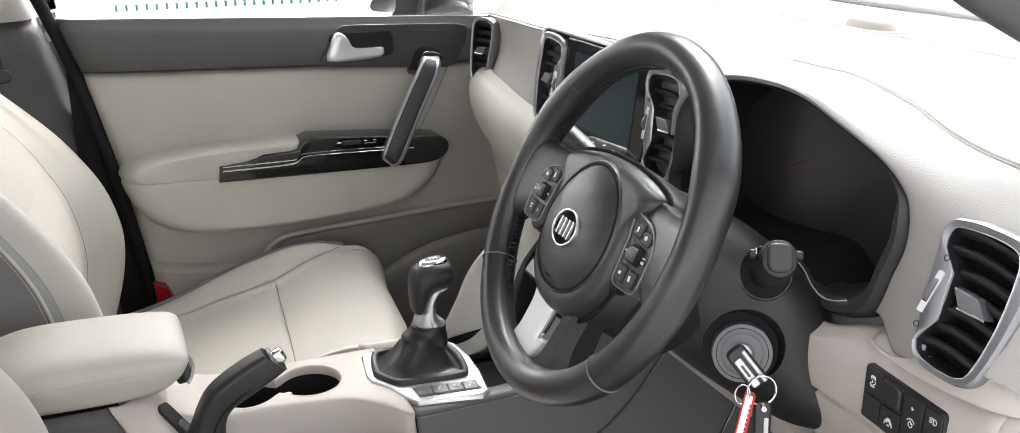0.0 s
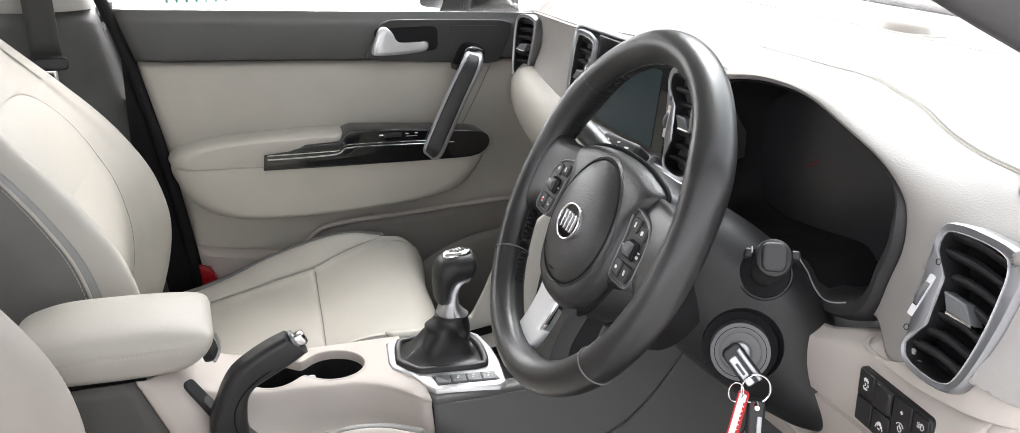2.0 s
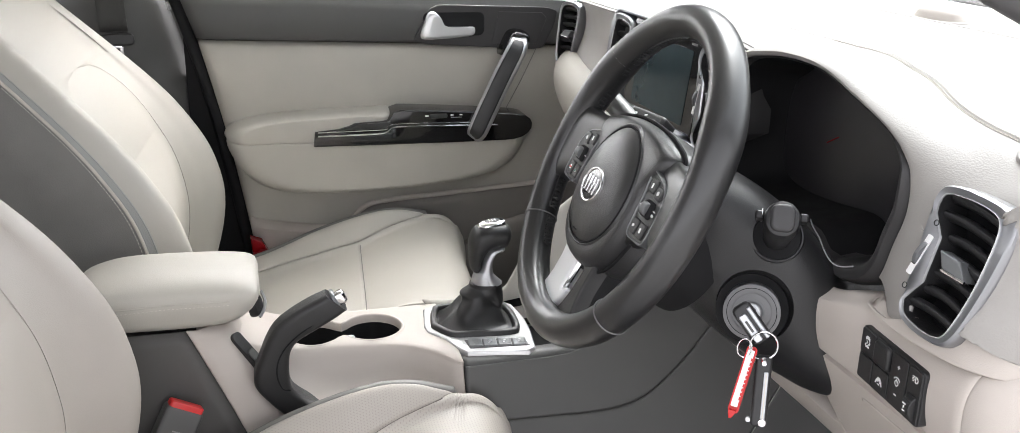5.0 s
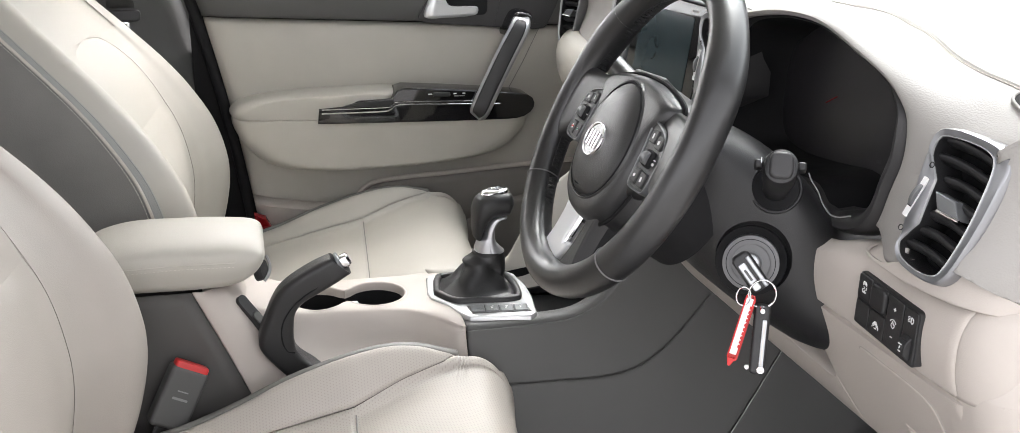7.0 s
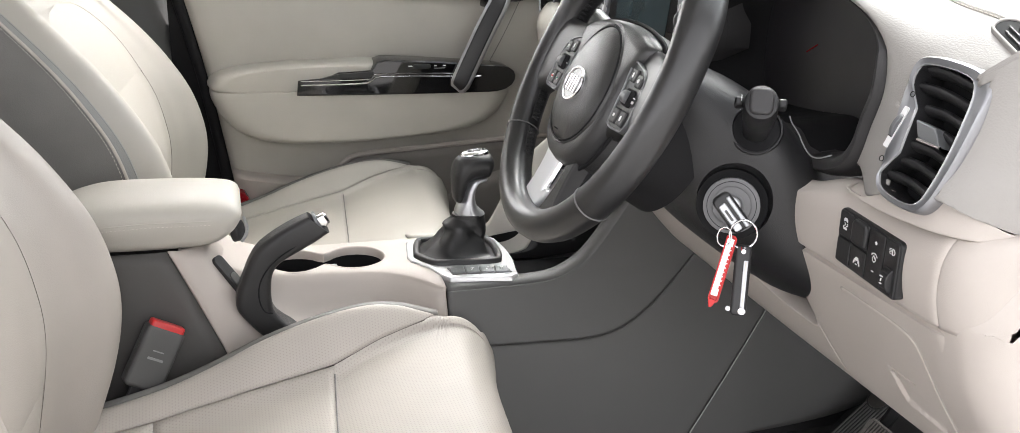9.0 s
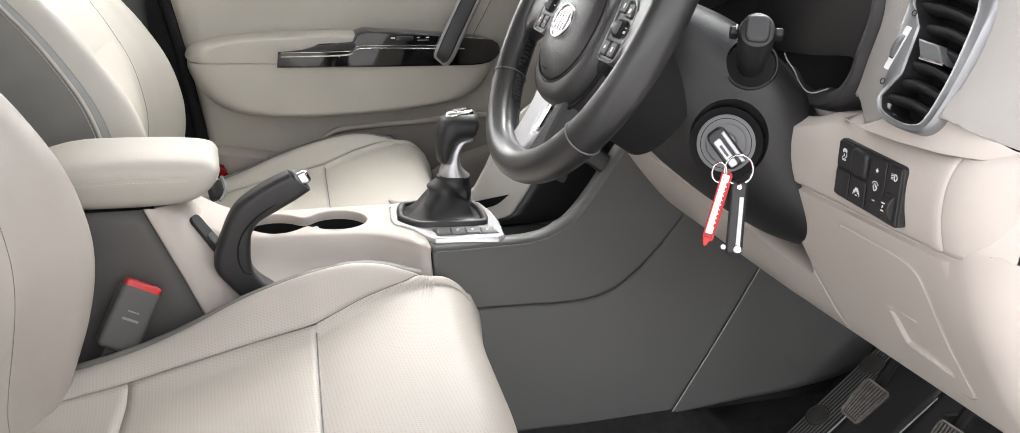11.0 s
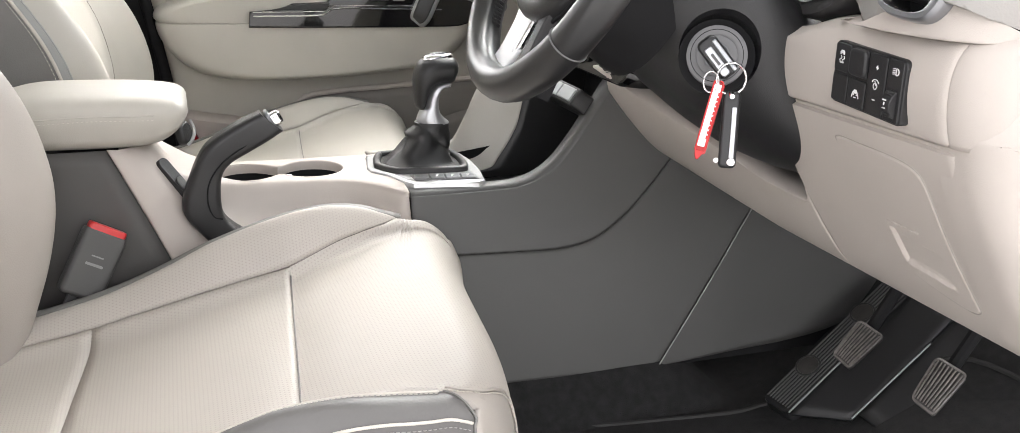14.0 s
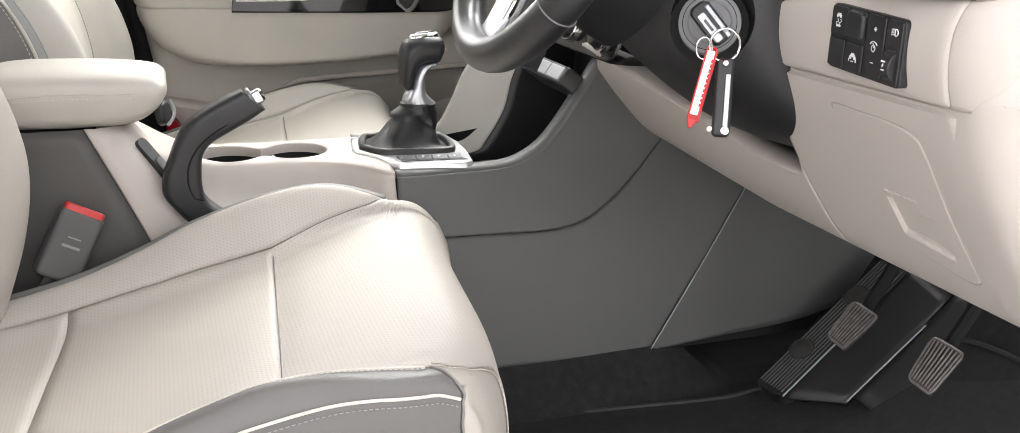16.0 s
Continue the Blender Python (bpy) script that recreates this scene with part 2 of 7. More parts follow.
def glass(name, tint=(1, 1, 1), rough=0.0):
    mat = bpy.data.materials.new(name)
    mat.use_nodes = True
    b = mat.node_tree.nodes["Principled BSDF"]
    b.inputs["Base Color"].default_value = (*tint, 1)
    b.inputs["Transmission Weight"].default_value = 1.0
    b.inputs["Roughness"].default_value = rough
    b.inputs["IOR"].default_value = 1.45
    return mat


CREAM = (0.452, 0.433, 0.388)
cream_leather = material("cream_leather", CREAM, 0.48, grain=0.12, size=700, vary=0.05, spots=8, kind="leather")
# driver's cream: pinker, its colour darkened to offset strong light on that seat
CREAM_DIM = (0.405, 0.374, 0.338)
dim_cream = material("dim_cream_leather", CREAM_DIM, 0.44, grain=0.14, size=700, vary=0.06, spots=7, kind="leather")
# lighter copy of that cream for the pads, where they look brighter lit
PADS = (0.445, 0.413, 0.374)
cream_perf = perforated("cream_perforated_leather", PADS)
bolster_perf = perforated("cream_perforated_bolster_leather", PADS, rise=0.8)
cream_plastic = material("cream_plastic", (0.485, 0.440, 0.402), 0.55, grain=0.25, size=1400, vary=0.03, spots=14)
dash_skin = material("dash_skin", (0.33, 0.316, 0.298), 0.55, grain=0.16, size=620, vary=0.03, spots=12, kind="leather")
grey_leather = material("grey_leather", (0.185, 0.18, 0.17), 0.45, grain=0.2, size=560, vary=0.08, spots=14, kind="leather")
pale_grey_leather = material("pale_grey_leather", (0.33, 0.335, 0.325), 0.42, grain=0.3, size=520, vary=0.05, spots=14, kind="leather")
# copy of grey_leather darkened in colour to tone down light on near sides
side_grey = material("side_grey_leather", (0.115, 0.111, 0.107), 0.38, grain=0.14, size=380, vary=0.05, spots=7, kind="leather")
grey_plastic = material("dark_grey_plastic", (0.079, 0.0785, 0.077), 0.44, grain=0.3, size=1300, vary=0.05, spots=12)
brown_grey = material("brown_grey_plastic", (0.078, 0.074, 0.071), 0.55, grain=0.3, size=1300, vary=0.05, spots=12)
black_plastic = material("black_plastic", (0.018, 0.018, 0.019), 0.4, grain=0.25, size=1100, vary=0.05, spots=10, rough_vary=0.03)
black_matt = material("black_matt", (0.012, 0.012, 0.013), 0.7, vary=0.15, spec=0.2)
black_leather = material("black_leather", (0.014, 0.014, 0.0145), 0.40, coat=0.45, coat_rough=0.22, grain=0.06, size=900, vary=0.02, spots=6, rough_vary=0.02, kind="leather", spec=0.55)
black_hub = material("black_grained_plastic", (0.024, 0.024, 0.025), 0.36, coat=0.35, coat_rough=0.24, grain=0.3, size=800, vary=0.03, spots=8, rough_vary=0.03, kind="leather")
gloss_black = material("gloss_black", (0.006, 0.006, 0.007), 0.06, vary=0.1, rough_vary=0.02, coat=0.5)
boot_leather = material("boot_leather", (0.014, 0.014, 0.0145), 0.42, grain=0.18, size=600, vary=0.03, spots=8, rough_vary=0.03, kind="leather")
bright_satin = material("bright_satin", (0.72, 0.73, 0.74), 0.26, 0.6, vary=0.008, rough_vary=0.01, spots=4)
spoke_silver = material("spoke_silver", (0.82, 0.83, 0.84), 0.3, 0.3, vary=0.008, rough_vary=0.01, spots=4)
satin = material("satin_silver", (0.46, 0.47, 0.49), 0.28, 0.75, vary=0.008, rough_vary=0.01, spots=4)
vent_satin = material("vent_satin", (0.30, 0.305, 0.318), 0.30, 0.75, vary=0.008, rough_vary=0.01, spots=4)
chrome = material("chrome", (0.8, 0.8, 0.81), 0.08, 1.0, vary=0.005, rough_vary=0.01, spots=4)
dark_satin = material("dark_satin", (0.16, 0.165, 0.17), 0.35, 0.4, vary=0.02, rough_vary=0.02, spots=6)
carpet = material("carpet", (0.012, 0.012, 0.0125), 0.95, grain=1.0, size=700, vary=0.7, spots=90)
red_plastic = material("red_plastic", (0.55, 0.02, 0.02), 0.35, vary=0.05)
deep_red = material("deep_red", (0.3, 0.008, 0.012), 0.25, vary=0.05)
white_mark = material("white_marking", (0.75, 0.75, 0.75), 0.5, vary=0.02)
grey_mark = material("grey_marking", (0.25, 0.25, 0.25), 0.5, vary=0.02)
thread_white = material("pale_thread", (0.55, 0.52, 0.47), 0.8, vary=0.1)
thread_grey = material("grey_thread", (0.28, 0.275, 0.265), 0.8, vary=0.1)
rubber = material("pedal_rubber", (0.04, 0.037, 0.035), 0.45, grain=0.4, size=600, vary=0.3, spots=90)
screen_glass = material("screen_glass", (0.026, 0.042, 0.048), 0.14, vary=0.05, rough_vary=0.02, spec=0.3)
lens_black = material("dial_lens", (0.028, 0.026, 0.029), 0.30, vary=0.1, rough_vary=0.02)
webbing = material("belt_webbing", (0.06, 0.06, 0.058), 0.7, grain=0.8, size=900, vary=0.1)
headliner = material("headliner", (0.6, 0.59, 0.56), 0.9, grain=0.4, size=1200, vary=0.03)
concrete = material("pale_concrete", (0.30, 0.30, 0.295), 0.8, grain=0.4, size=60, vary=0.12, spots=1.2)
green_paint = material("green_paint", (0.03, 0.17, 0.12), 0.5, vary=0.1)
key_silver = material("key_silver", (0.34, 0.36, 0.36), 0.35, 0.3, vary=0.02, rough_vary=0.02, spots=6)
lock_grey = material("lock_grey", (0.17, 0.17, 0.175), 0.45, grain=0.15, size=900, vary=0.05)
rim_grey = material("rim_grey_plastic", (0.034, 0.033, 0.034), 0.45, grain=0.2, size=1300, vary=0.03, spots=10)
cream_seam = material("cream_seam", (0.36, 0.335, 0.30), 0.7, vary=0.03)
worn_rubber = material("worn_rubber", (0.13, 0.118, 0.112), 0.38, grain=0.3, size=500, vary=0.35, spots=120)
clear_glass = glass("window_glass", (0.97, 0.99, 0.98))
def window(name, tint):
    """Thin tinted glazing: lets the light through with its tint, with a gloss that grows at grazing angles."""
    mat = bpy.data.materials.new(name)
    mat.use_nodes = True
    n, l = mat.node_tree.nodes, mat.node_tree.links
    n.remove(n["Principled BSDF"])
    clear, gloss, mix, fres = n.new("ShaderNodeBsdfTransparent"), n.new("ShaderNodeBsdfGlossy"), n.new("ShaderNodeMixShader"), n.new("ShaderNodeFresnel")
    clear.inputs["Color"].default_value = (*tint, 1)
    gloss.inputs["Roughness"].default_value = 0.0
    fres.inputs["IOR"].default_value = 1.3
    l.new(fres.outputs[0], mix.inputs["Fac"])
    l.new(clear.outputs[0], mix.inputs[1])
    l.new(gloss.outputs[0], mix.inputs[2])
    l.new(mix.outputs[0], n["Material Output"].inputs["Surface"])
    return mat


screen_tint = window("windscreen_glass", (0.90, 0.93, 0.935))
clear_plastic = glass("clear_plastic", (1, 1, 1), 0.05)

# ---- setting: yard outside, car shell ----
structure("ground", box((0, 0, -0.05), (400, 400, 0.1)), concrete, "pale wet concrete yard around the car", "ground")

# carpeted floor with toe board and tunnel flank, in the driver's and the passenger's footwell
FLOOR = 0.392


def floor_z(x):
    return lerp_table([(-1.3, FLOOR), (0.72, FLOOR), (0.80, FLOOR + 0.004), (0.90, FLOOR + 0.05), (1.02, FLOOR + 0.16), (1.12, FLOOR + 0.30), (1.2, 0.86), (1.22, 1.12)], x)


def floor_at(u, v):
    x = -1.3 + 2.52 * u
    y = -0.73 + 1.46 * v
    hump = 1 / (1 + math.exp((abs(y) - 0.175) / 0.012))
    return V(x, y, floor_z(x) + 0.10 * hump * (1 if x < 0.66 else max(0, 1 - (x - 0.66) / 0.12)) + 0.003 * noise.noise((x * 9, y * 9, 0)))


structure("floor", sheet(floor_at, 90, 90), carpet, "black felt carpet lining the car floor", "carpet", solid=0.02)

# roof, rear wall and outer shell close the cabin
structure("ceiling", sheet(lambda u, v: V(-1.4 + 1.95 * u, -0.62 + 1.24 * v, 1.60 - 0.03 * (2 * v - 1) ** 2 - 0.05 * u * u), 12, 10), headliner, "pale fabric headliner of the car", "headliner", solid=0.03)
structure("wall_rear", sheet(lambda u, v: V(-1.4 - 0.1 * (1 - v), -0.72 + 1.44 * u, 0.39 + 0.78 * v), 6, 6), brown_grey, "dark trim at the rear of the cabin", "trim", solid=0.03)
for side in (1, -1):
    # rear door and quarter panel below the window line
    structure("wall_left" if side > 0 else "wall_right", sheet(lambda u, v: V(-1.4 + 1.02 * u, side * (0.72 + 0.05 * v), 0.39 + 0.75 * v), 6, 6), brown_grey, "dark plastic trim of the rear door", "trim", solid=0.04)
    # roof rail over the doors
    structure("trim_roof_rail", tube(spline([(-1.3, side * 0.62, 1.55), (-0.4, side * 0.63, 1.58), (0.05, side * 0.64, 1.545), (0.22, side * 0.65, 1.455)], 24), 0.035, 10), headliner, "pale trim of the roof rail", "trim")

# centre pillar at the driver's door: out of view, added to shade the seat
structure("trim_pillar_driver", sheet(lambda u, v: V(-0.42 + 0.20 * u - 0.10 * max(0, v - 0.6), -0.735 + 0.05 * math.sin(math.pi * u) + 0.10 * max(0, v - 0.6), 0.40 + 1.16 * v), 10, 14), grey_plastic, "unseen dark grey driver's centre pillar, added to shade the seat", "pillar", solid=0.03)

# windscreen pillars: a grey plastic trim with a paler face towards the glass
for side in (1, -1):
    path = spline([(0.20, side * 0.650, 1.462), (0.40, side * 0.672, 1.356), (0.55, side * 0.690, 1.276), (0.75, side * 0.712, 1.186), (1.0, side * 0.745, 1.085)], 24)
    bm = bmesh.new()
    loops = []
    for p in path:
        w = [(-0.02, 0.035), (0.028, 0.03), (0.05, -0.005), (0.03, -0.035), (-0.015, -0.03), (-0.035, 0.0)]
        loops.append([V(p[0] + a * 0.6, p[1] - side * (0.005 + 0.4 * a), p[2] + b + (0.014 if side < 0 else 0.0)) for a, b in spline(w, 18, True)])
    structure("trim_pillar_left" if side > 0 else "trim_pillar_right", loft(loops, bm), material("pillar_trim", (0.065, 0.062, 0.063), 0.5, grain=0.2, size=1200, vary=0.03) if side > 0 else bpy.data.materials["pillar_trim"], "grey plastic windscreen pillar trim", "pillar")

# windscreen with black band along its base
glass_pane = structure("window_windscreen", sheet(lambda u, v: V(1.19 - 0.72 * v + 0.02 * (1 - (2 * u - 1) ** 2) - 0.10 * (2 * u - 1) ** 4, -0.70 + 1.40 * u, 1.150 + 0.41 * v), 14, 10), screen_tint, "tinted curved windscreen", "windscreen", solid=0.004)
structure("trim_windscreen_base", sheet(lambda u, v: V(1.186 + 0.02 * (1 - (2 * u - 1) ** 2) - 0.10 * (2 * u - 1) ** 4 - 0.016 * v, -0.72 + 1.44 * u, 1.157 + 0.007 * v), 20, 3), black_matt, "black band at the foot of the windscreen", "trim", solid=0.004)

# centre pillar between the passenger's doors: dark lower trim, pale upper trim
def pillar_low(u, v):
    z = 0.40 + 0.73 * v
    x1 = lerp_table([(0.40, 0.075), (0.61, 0.042), (0.865, 0.0), (1.04, -0.042), (1.14, -0.075)], z)
    x0 = lerp_table([(0.40, -0.30), (0.8, -0.30), (1.14, -0.27)], z)
    bulge = math.sin(math.pi * min(1, u * 1.05)) ** 0.6 if 0 < u < 0.95 else 0
    return V(x0 + (x1 - x0) * u, 0.745 - 0.055 * bulge + (0.012 if z > 0.98 and u > 0.5 else 0) * (u - 0.5) * 2, z)


structure("trim_pillar_lower", sheet(pillar_low, 24, 26), grey_plastic, "dark grey plastic trim of the centre pillar", "pillar", solid=0.01)
structure("trim_pillar_upper", sheet(lambda u, v: V(-0.27 + 0.19 * u - 0.10 * v, 0.74 - 0.05 * math.sin(math.pi * u) ** 0.6 - 0.08 * v, 1.13 + 0.45 * v), 12, 10), headliner, "pale upper trim of the centre pillar", "pillar", solid=0.01)
# rubber door seal along the slanting door edge
seal_path = spline([(0.070, 0.712, 0.42), (0.050, 0.708, 0.61), (0.010, 0.70, 0.865), (-0.032, 0.70, 1.04), (-0.063, 0.70, 1.139), (-0.12, 0.68, 1.30), (-0.17, 0.65, 1.5)], 40)
structure("trim_door_seal", tube(seal_path, 0.011, 10), black_matt, "black rubber door seal", "seal")

# green railing at the far side of the yard
fence = thing("fence", "green painted metal railing at the yard's edge", "fence", (0, 15, 0))
for z in (0.25, 1.7):
    part("rail", box((-1, 15, z), (16, 0.05, 0.05)), green_paint, fence)
paling_mesh = None
for k in range(110):
    x = -9 + 0.145 * k
    if paling_mesh is None:
        ob = part("paling", box((0, 15, 1.0), (0.035, 0.035, 1.95)), green_paint, fence)
        paling_mesh = ob.data
    else:
        ob = new("paling", paling_mesh)
        ob.parent, ob.matrix_parent_inverse = fence, fence.matrix_basis.inverted()
    ob.location.x = x

# ---- passenger's door ----
door = thing("door_1", "closed front door with cream insert and dark grey upper trim", "car door", (0.3, 0.70, 0.4), kind="structure")
DY = 0.682
part("door_core", box((0.3775, 0.724, 0.74), (0.845, 0.016, 0.72)), black_matt, door)


def door_edge(z):
    return lerp_table([(0.38, 0.088), (0.61, 0.062), (0.865, 0.020), (1.04, -0.020), (1.14, -0.050)], z)


def belt(x):
    return 1.038 - 0.036 * (x + 0.02)


def sill(x):
    return 1.133 - 0.040 * (x + 0.05)


def span(x0, x1, u):
    return x0 + (x1 - x0) * u


def upper(u, v):
    # rolls over into the window slot at the top, tucks in at the belt seam
    zz = min(v / 0.82, 1.0)
    x0 = door_edge(1.04 + 0.1 * zz)
    x = span(x0, 0.86, u)
    z = belt(x) + 0.003 + (sill(x) - belt(x) - 0.003) * zz
    y = DY - 0.004 - 0.006 * math.sin(math.pi * min(1, zz * 1.2)) + 0.012 * max(0, zz - 0.75) * 4
    if v > 0.82:
        y += (v - 0.82) / 0.18 * 0.035
        z -= 0.004 * ((v - 0.82) / 0.18) ** 2
    if u < 0.03:
        y += 0.012 * (1 - u / 0.03)
    return V(x, y, z)


part("upper_trim", sheet(upper, 50, 22), grey_plastic, door, "dark grey grained upper trim", solid=0.006, offset=1)


def insert_at(u, v):
    z = 0.60 + (belt(span(0.02, 0.95, u)) - 0.60) * v
    x = span(door_edge(z), 0.95, u)
    z = 0.60 + (belt(x) - 0.60) * v
    puff = 0.008 * math.sin(math.pi * min(1, max(0, (z - 0.85) / 0.19)))
    y = DY + 0.006 - puff + (0.010 * max(0, 1 - u / 0.025)) + (0.006 * max(0, (v - 0.97) / 0.03))
    return V(x, y, z)


part("insert", sheet(insert_at, 70, 40), cream_leather, door, "cream leather door insert", solid=0.006, offset=1)
# fine seam near the front of the insert
part("seam", tube(spline([(0.655, 0.6795, 1.03), (0.644, 0.679, 1.01), (0.61, 0.677, 0.941), (0.577, 0.676, 0.881)], 18), 0.0008, 6), grey_leather, door)

# lower trim with map pocket
def lower_at(u, v):
    z = 0.38 + 0.31 * v
    x = span(door_edge(z) + 0.004, 1.1, u)
    top = lerp_table([(0.0, 0.690), (0.25, 0.652), (0.40, 0.655), (0.8, 0.66)], x)
    z = 0.38 + (top - 0.38) * v
    y = DY - 0.012 + 0.008 * (1 - v) + 0.014 * max(0, (v - 0.95) / 0.05) + 0.012 * max(0, 1 - u / 0.03)
    return V(x, y, z)


part("lower_trim", sheet(lower_at, 40, 20), cream_plastic, door, "cream plastic lower trim", solid=0.006, offset=1)


def pocket_line(x):
    return lerp_table([(0.19, 0.600), (0.235, 0.640), (0.275, 0.690), (0.31, 0.703), (0.45, 0.712), (0.62, 0.722), (0.76, 0.727)], x)


def pocket_recess(u, v):
    x = span(0.21, 1.0, u)
    z1 = pocket_line(x)
    z = 0.45 + (z1 - 0.45) * v
    return V(x, DY - 0.0135 + 0.002 * v, z)


# cream trim turned taupe: the pocket's shade is put into the colour
part("pocket_panel", sheet(pocket_recess, 40, 12), material("pocket_shade", (0.22, 0.205, 0.19), 0.6, grain=0.2, size=1200, vary=0.04), door, "map pocket lining, cream darkened to taupe for its shade", solid=0.004, offset=1)
part("pocket_lip", tube([V(span(0.20, 0.76, k / 39), DY - 0.016, pocket_line(span(0.20, 0.76, k / 39)) + 0.002) for k in range(40)], 0.0055, 8), cream_plastic, door)


def pocket_front(u, v):
    x = span(0.30, 0.76, u)
    top = lerp_table([(0.30, 0.50), (0.42, 0.560), (0.50, 0.625), (0.60, 0.665), (0.76, 0.685)], x)
    return V(x, DY - 0.030 - 0.03 * math.sin(math.pi * v * 0.5) * (0.4 + 0.6 * u) + (0.008 if v > 0.96 else 0), 0.40 + (top - 0.40) * v)


# the front takes the same darkened colour, shade included
part("pocket_front", sheet(pocket_front, 30, 16), bpy.data.materials["pocket_shade"], door, "bulging front of the map pocket, cream darkened for shade", solid=0.008, offset=1)

# armrest: lower bulge, upper pad, black switch panel
DM = frame_of((0, DY + 0.004, 0), (0, -1, 0))           # local x = world x, local y = world z, local z towards the cabin


def bulge(outline, depth, n=64, **kw):
    return pillow(spline(outline, n, True), DM, depth, **kw)


part("armrest_lower", bulge([(0.022, 0.850), (0.030, 0.810), (0.065, 0.768), (0.13, 0.744), (0.25, 0.737), (0.40, 0.742), (0.52, 0.755), (0.58, 0.779), (0.612, 0.815), (0.618, 0.846), (0.59, 0.856), (0.45, 0.856), (0.30, 0.855), (0.16, 0.854), (0.06, 0.856)], 0.072, edge=0.24, rings=9, power=3.0), cream_leather, door, "cream leather bulge under the armrest")
part("armrest_pad", bulge([(0.018, 0.862), (0.024, 0.848), (0.06, 0.846), (0.18, 0.843), (0.30, 0.842), (0.335, 0.855), (0.345, 0.885), (0.335, 0.901), (0.25, 0.9005), (0.16, 0.898), (0.08, 0.891), (0.035, 0.879)], 0.072, edge=0.24, rings=9), cream_leather, door, "cream leather armrest pad")
GM = frame_of((0, 0.618, 0), (0, -1, 0))
panel_outline = [(0.182, 0.841), (0.30, 0.8385), (0.45, 0.8365), (0.56, 0.836), (0.580, 0.837), (0.597, 0.841), (0.610, 0.849), (0.617, 0.859), (0.618, 0.869), (0.614, 0.878), (0.604, 0.885), (0.585, 0.889), (0.50, 0.897), (0.42, 0.903), (0.352, 0.907), (0.336, 0.902), (0.326, 0.886), (0.262, 0.884), (0.240, 0.874), (0.185, 0.870)]
switch_panel = part("switch_panel", slab(panel_outline, GM, 0.010, 0.003, base=-0.05), gloss_black, door, "glossy black window switch panel")
part("chrome_strip", tube(spline([(0.19, 0.6065, 0.862), (0.30, 0.6065, 0.862), (0.325, 0.6065, 0.866), (0.345, 0.6065, 0.874), (0.45, 0.6065, 0.872), (0.545, 0.6065, 0.869)], 30), 0.0016, 6), chrome, switch_panel)
part("upper_strip", tube(spline([(0.19, 0.6065, 0.8695), (0.30, 0.6065, 0.8695), (0.322, 0.6065, 0.871), (0.340, 0.6065, 0.8795), (0.45, 0.6065, 0.8775), (0.50, 0.6065, 0.876)], 30), 0.0011, 6), chrome, switch_panel)
part("ledge", slab([(0.225, 0.872), (0.322, 0.872), (0.33, 0.885), (0.262, 0.882)], GM, 0.013, 0.002), black_plastic, switch_panel)
part("window_switch", slab(rrect(0.035, 0.009, 0.003, cx=0.425, cy=0.892), GM, 0.0135, 0.002), black_plastic, switch_panel)
for x, w in ((0.402, 0.008), (0.452, 0.006), (0.470, 0.006)):
    part("switch_mark", slab(rrect(w, 0.0022, 0.0008, cx=x, cy=0.893), GM, 0.0112, 0.0), white_mark, switch_panel)
part("screen_mark", slab(rrect(0.022, 0.0015, 0.0006, cx=0.461, cy=0.888), GM, 0.0112, 0.0), grey_mark, switch_panel)

# grab handle: dark bar in a satin frame, leaning forward
def bar(path, w, t, r, n=5):
    loops = []
    for i, p in enumerate(path):
        a, b = path[max(0, i - 1)], path[min(len(path) - 1, i + 1)]
        d = (b - a).normalized()
        out = V(-0.25, -1, 0.1).normalized()
        out = (out - d * out.dot(d)).normalized()
        side = d.cross(out)
        k = 1 - 0.25 * (2 * i / (len(path) - 1) - 1) ** 4
        loops.append([p + side * x * k + out * y for x, y in rrect(w, t, r, n)])
    return loft(loops)


hp = [Vector(p) for p in spline([(0.598, 0.652, 1.033), (0.585, 0.618, 1.018), (0.553, 0.608, 0.962), (0.518, 0.603, 0.892), (0.503, 0.602, 0.860), (0.498, 0.610, 0.850)], 26)]
handle = part("grab_handle", bar(hp, 0.041, 0.022, 0.008), satin, door, "leaning satin silver grab handle")
part("grip", bar([p + V(-0.003, -0.0085, 0.002) for p in hp[3:-1]], 0.0285, 0.012, 0.004), black_plastic, handle, "black padded grip")

part("handle_mount", pillow(spline([(0.560, 1.000), (0.575, 1.046), (0.605, 1.050), (0.622, 1.036), (0.606, 1.004)], 30, True), frame_of((0, 0.676, 0), (0, -1, 0)), 0.045, edge=0.35, rings=7), gloss_black, door, "glossy black upper mount of the handle")
# release lever in its dark bezel
BM_ = frame_of((0, DY - 0.012, 0), (0, -1, 0))


def rounded(poly, f=0.18, n=5):
    """A polygon with softly cut corners."""
    out = []
    for i, p in enumerate(poly):
        p, a, b = Vector(p), Vector(poly[i - 1]), Vector(poly[(i + 1) % len(poly)])
        q, r = p + (a - p) * f, p + (b - p) * f
        out += [tuple((1 - t) ** 2 * q + 2 * t * (1 - t) * p + t * t * r) for t in [k / (n - 1) for k in range(n)]]
    return out


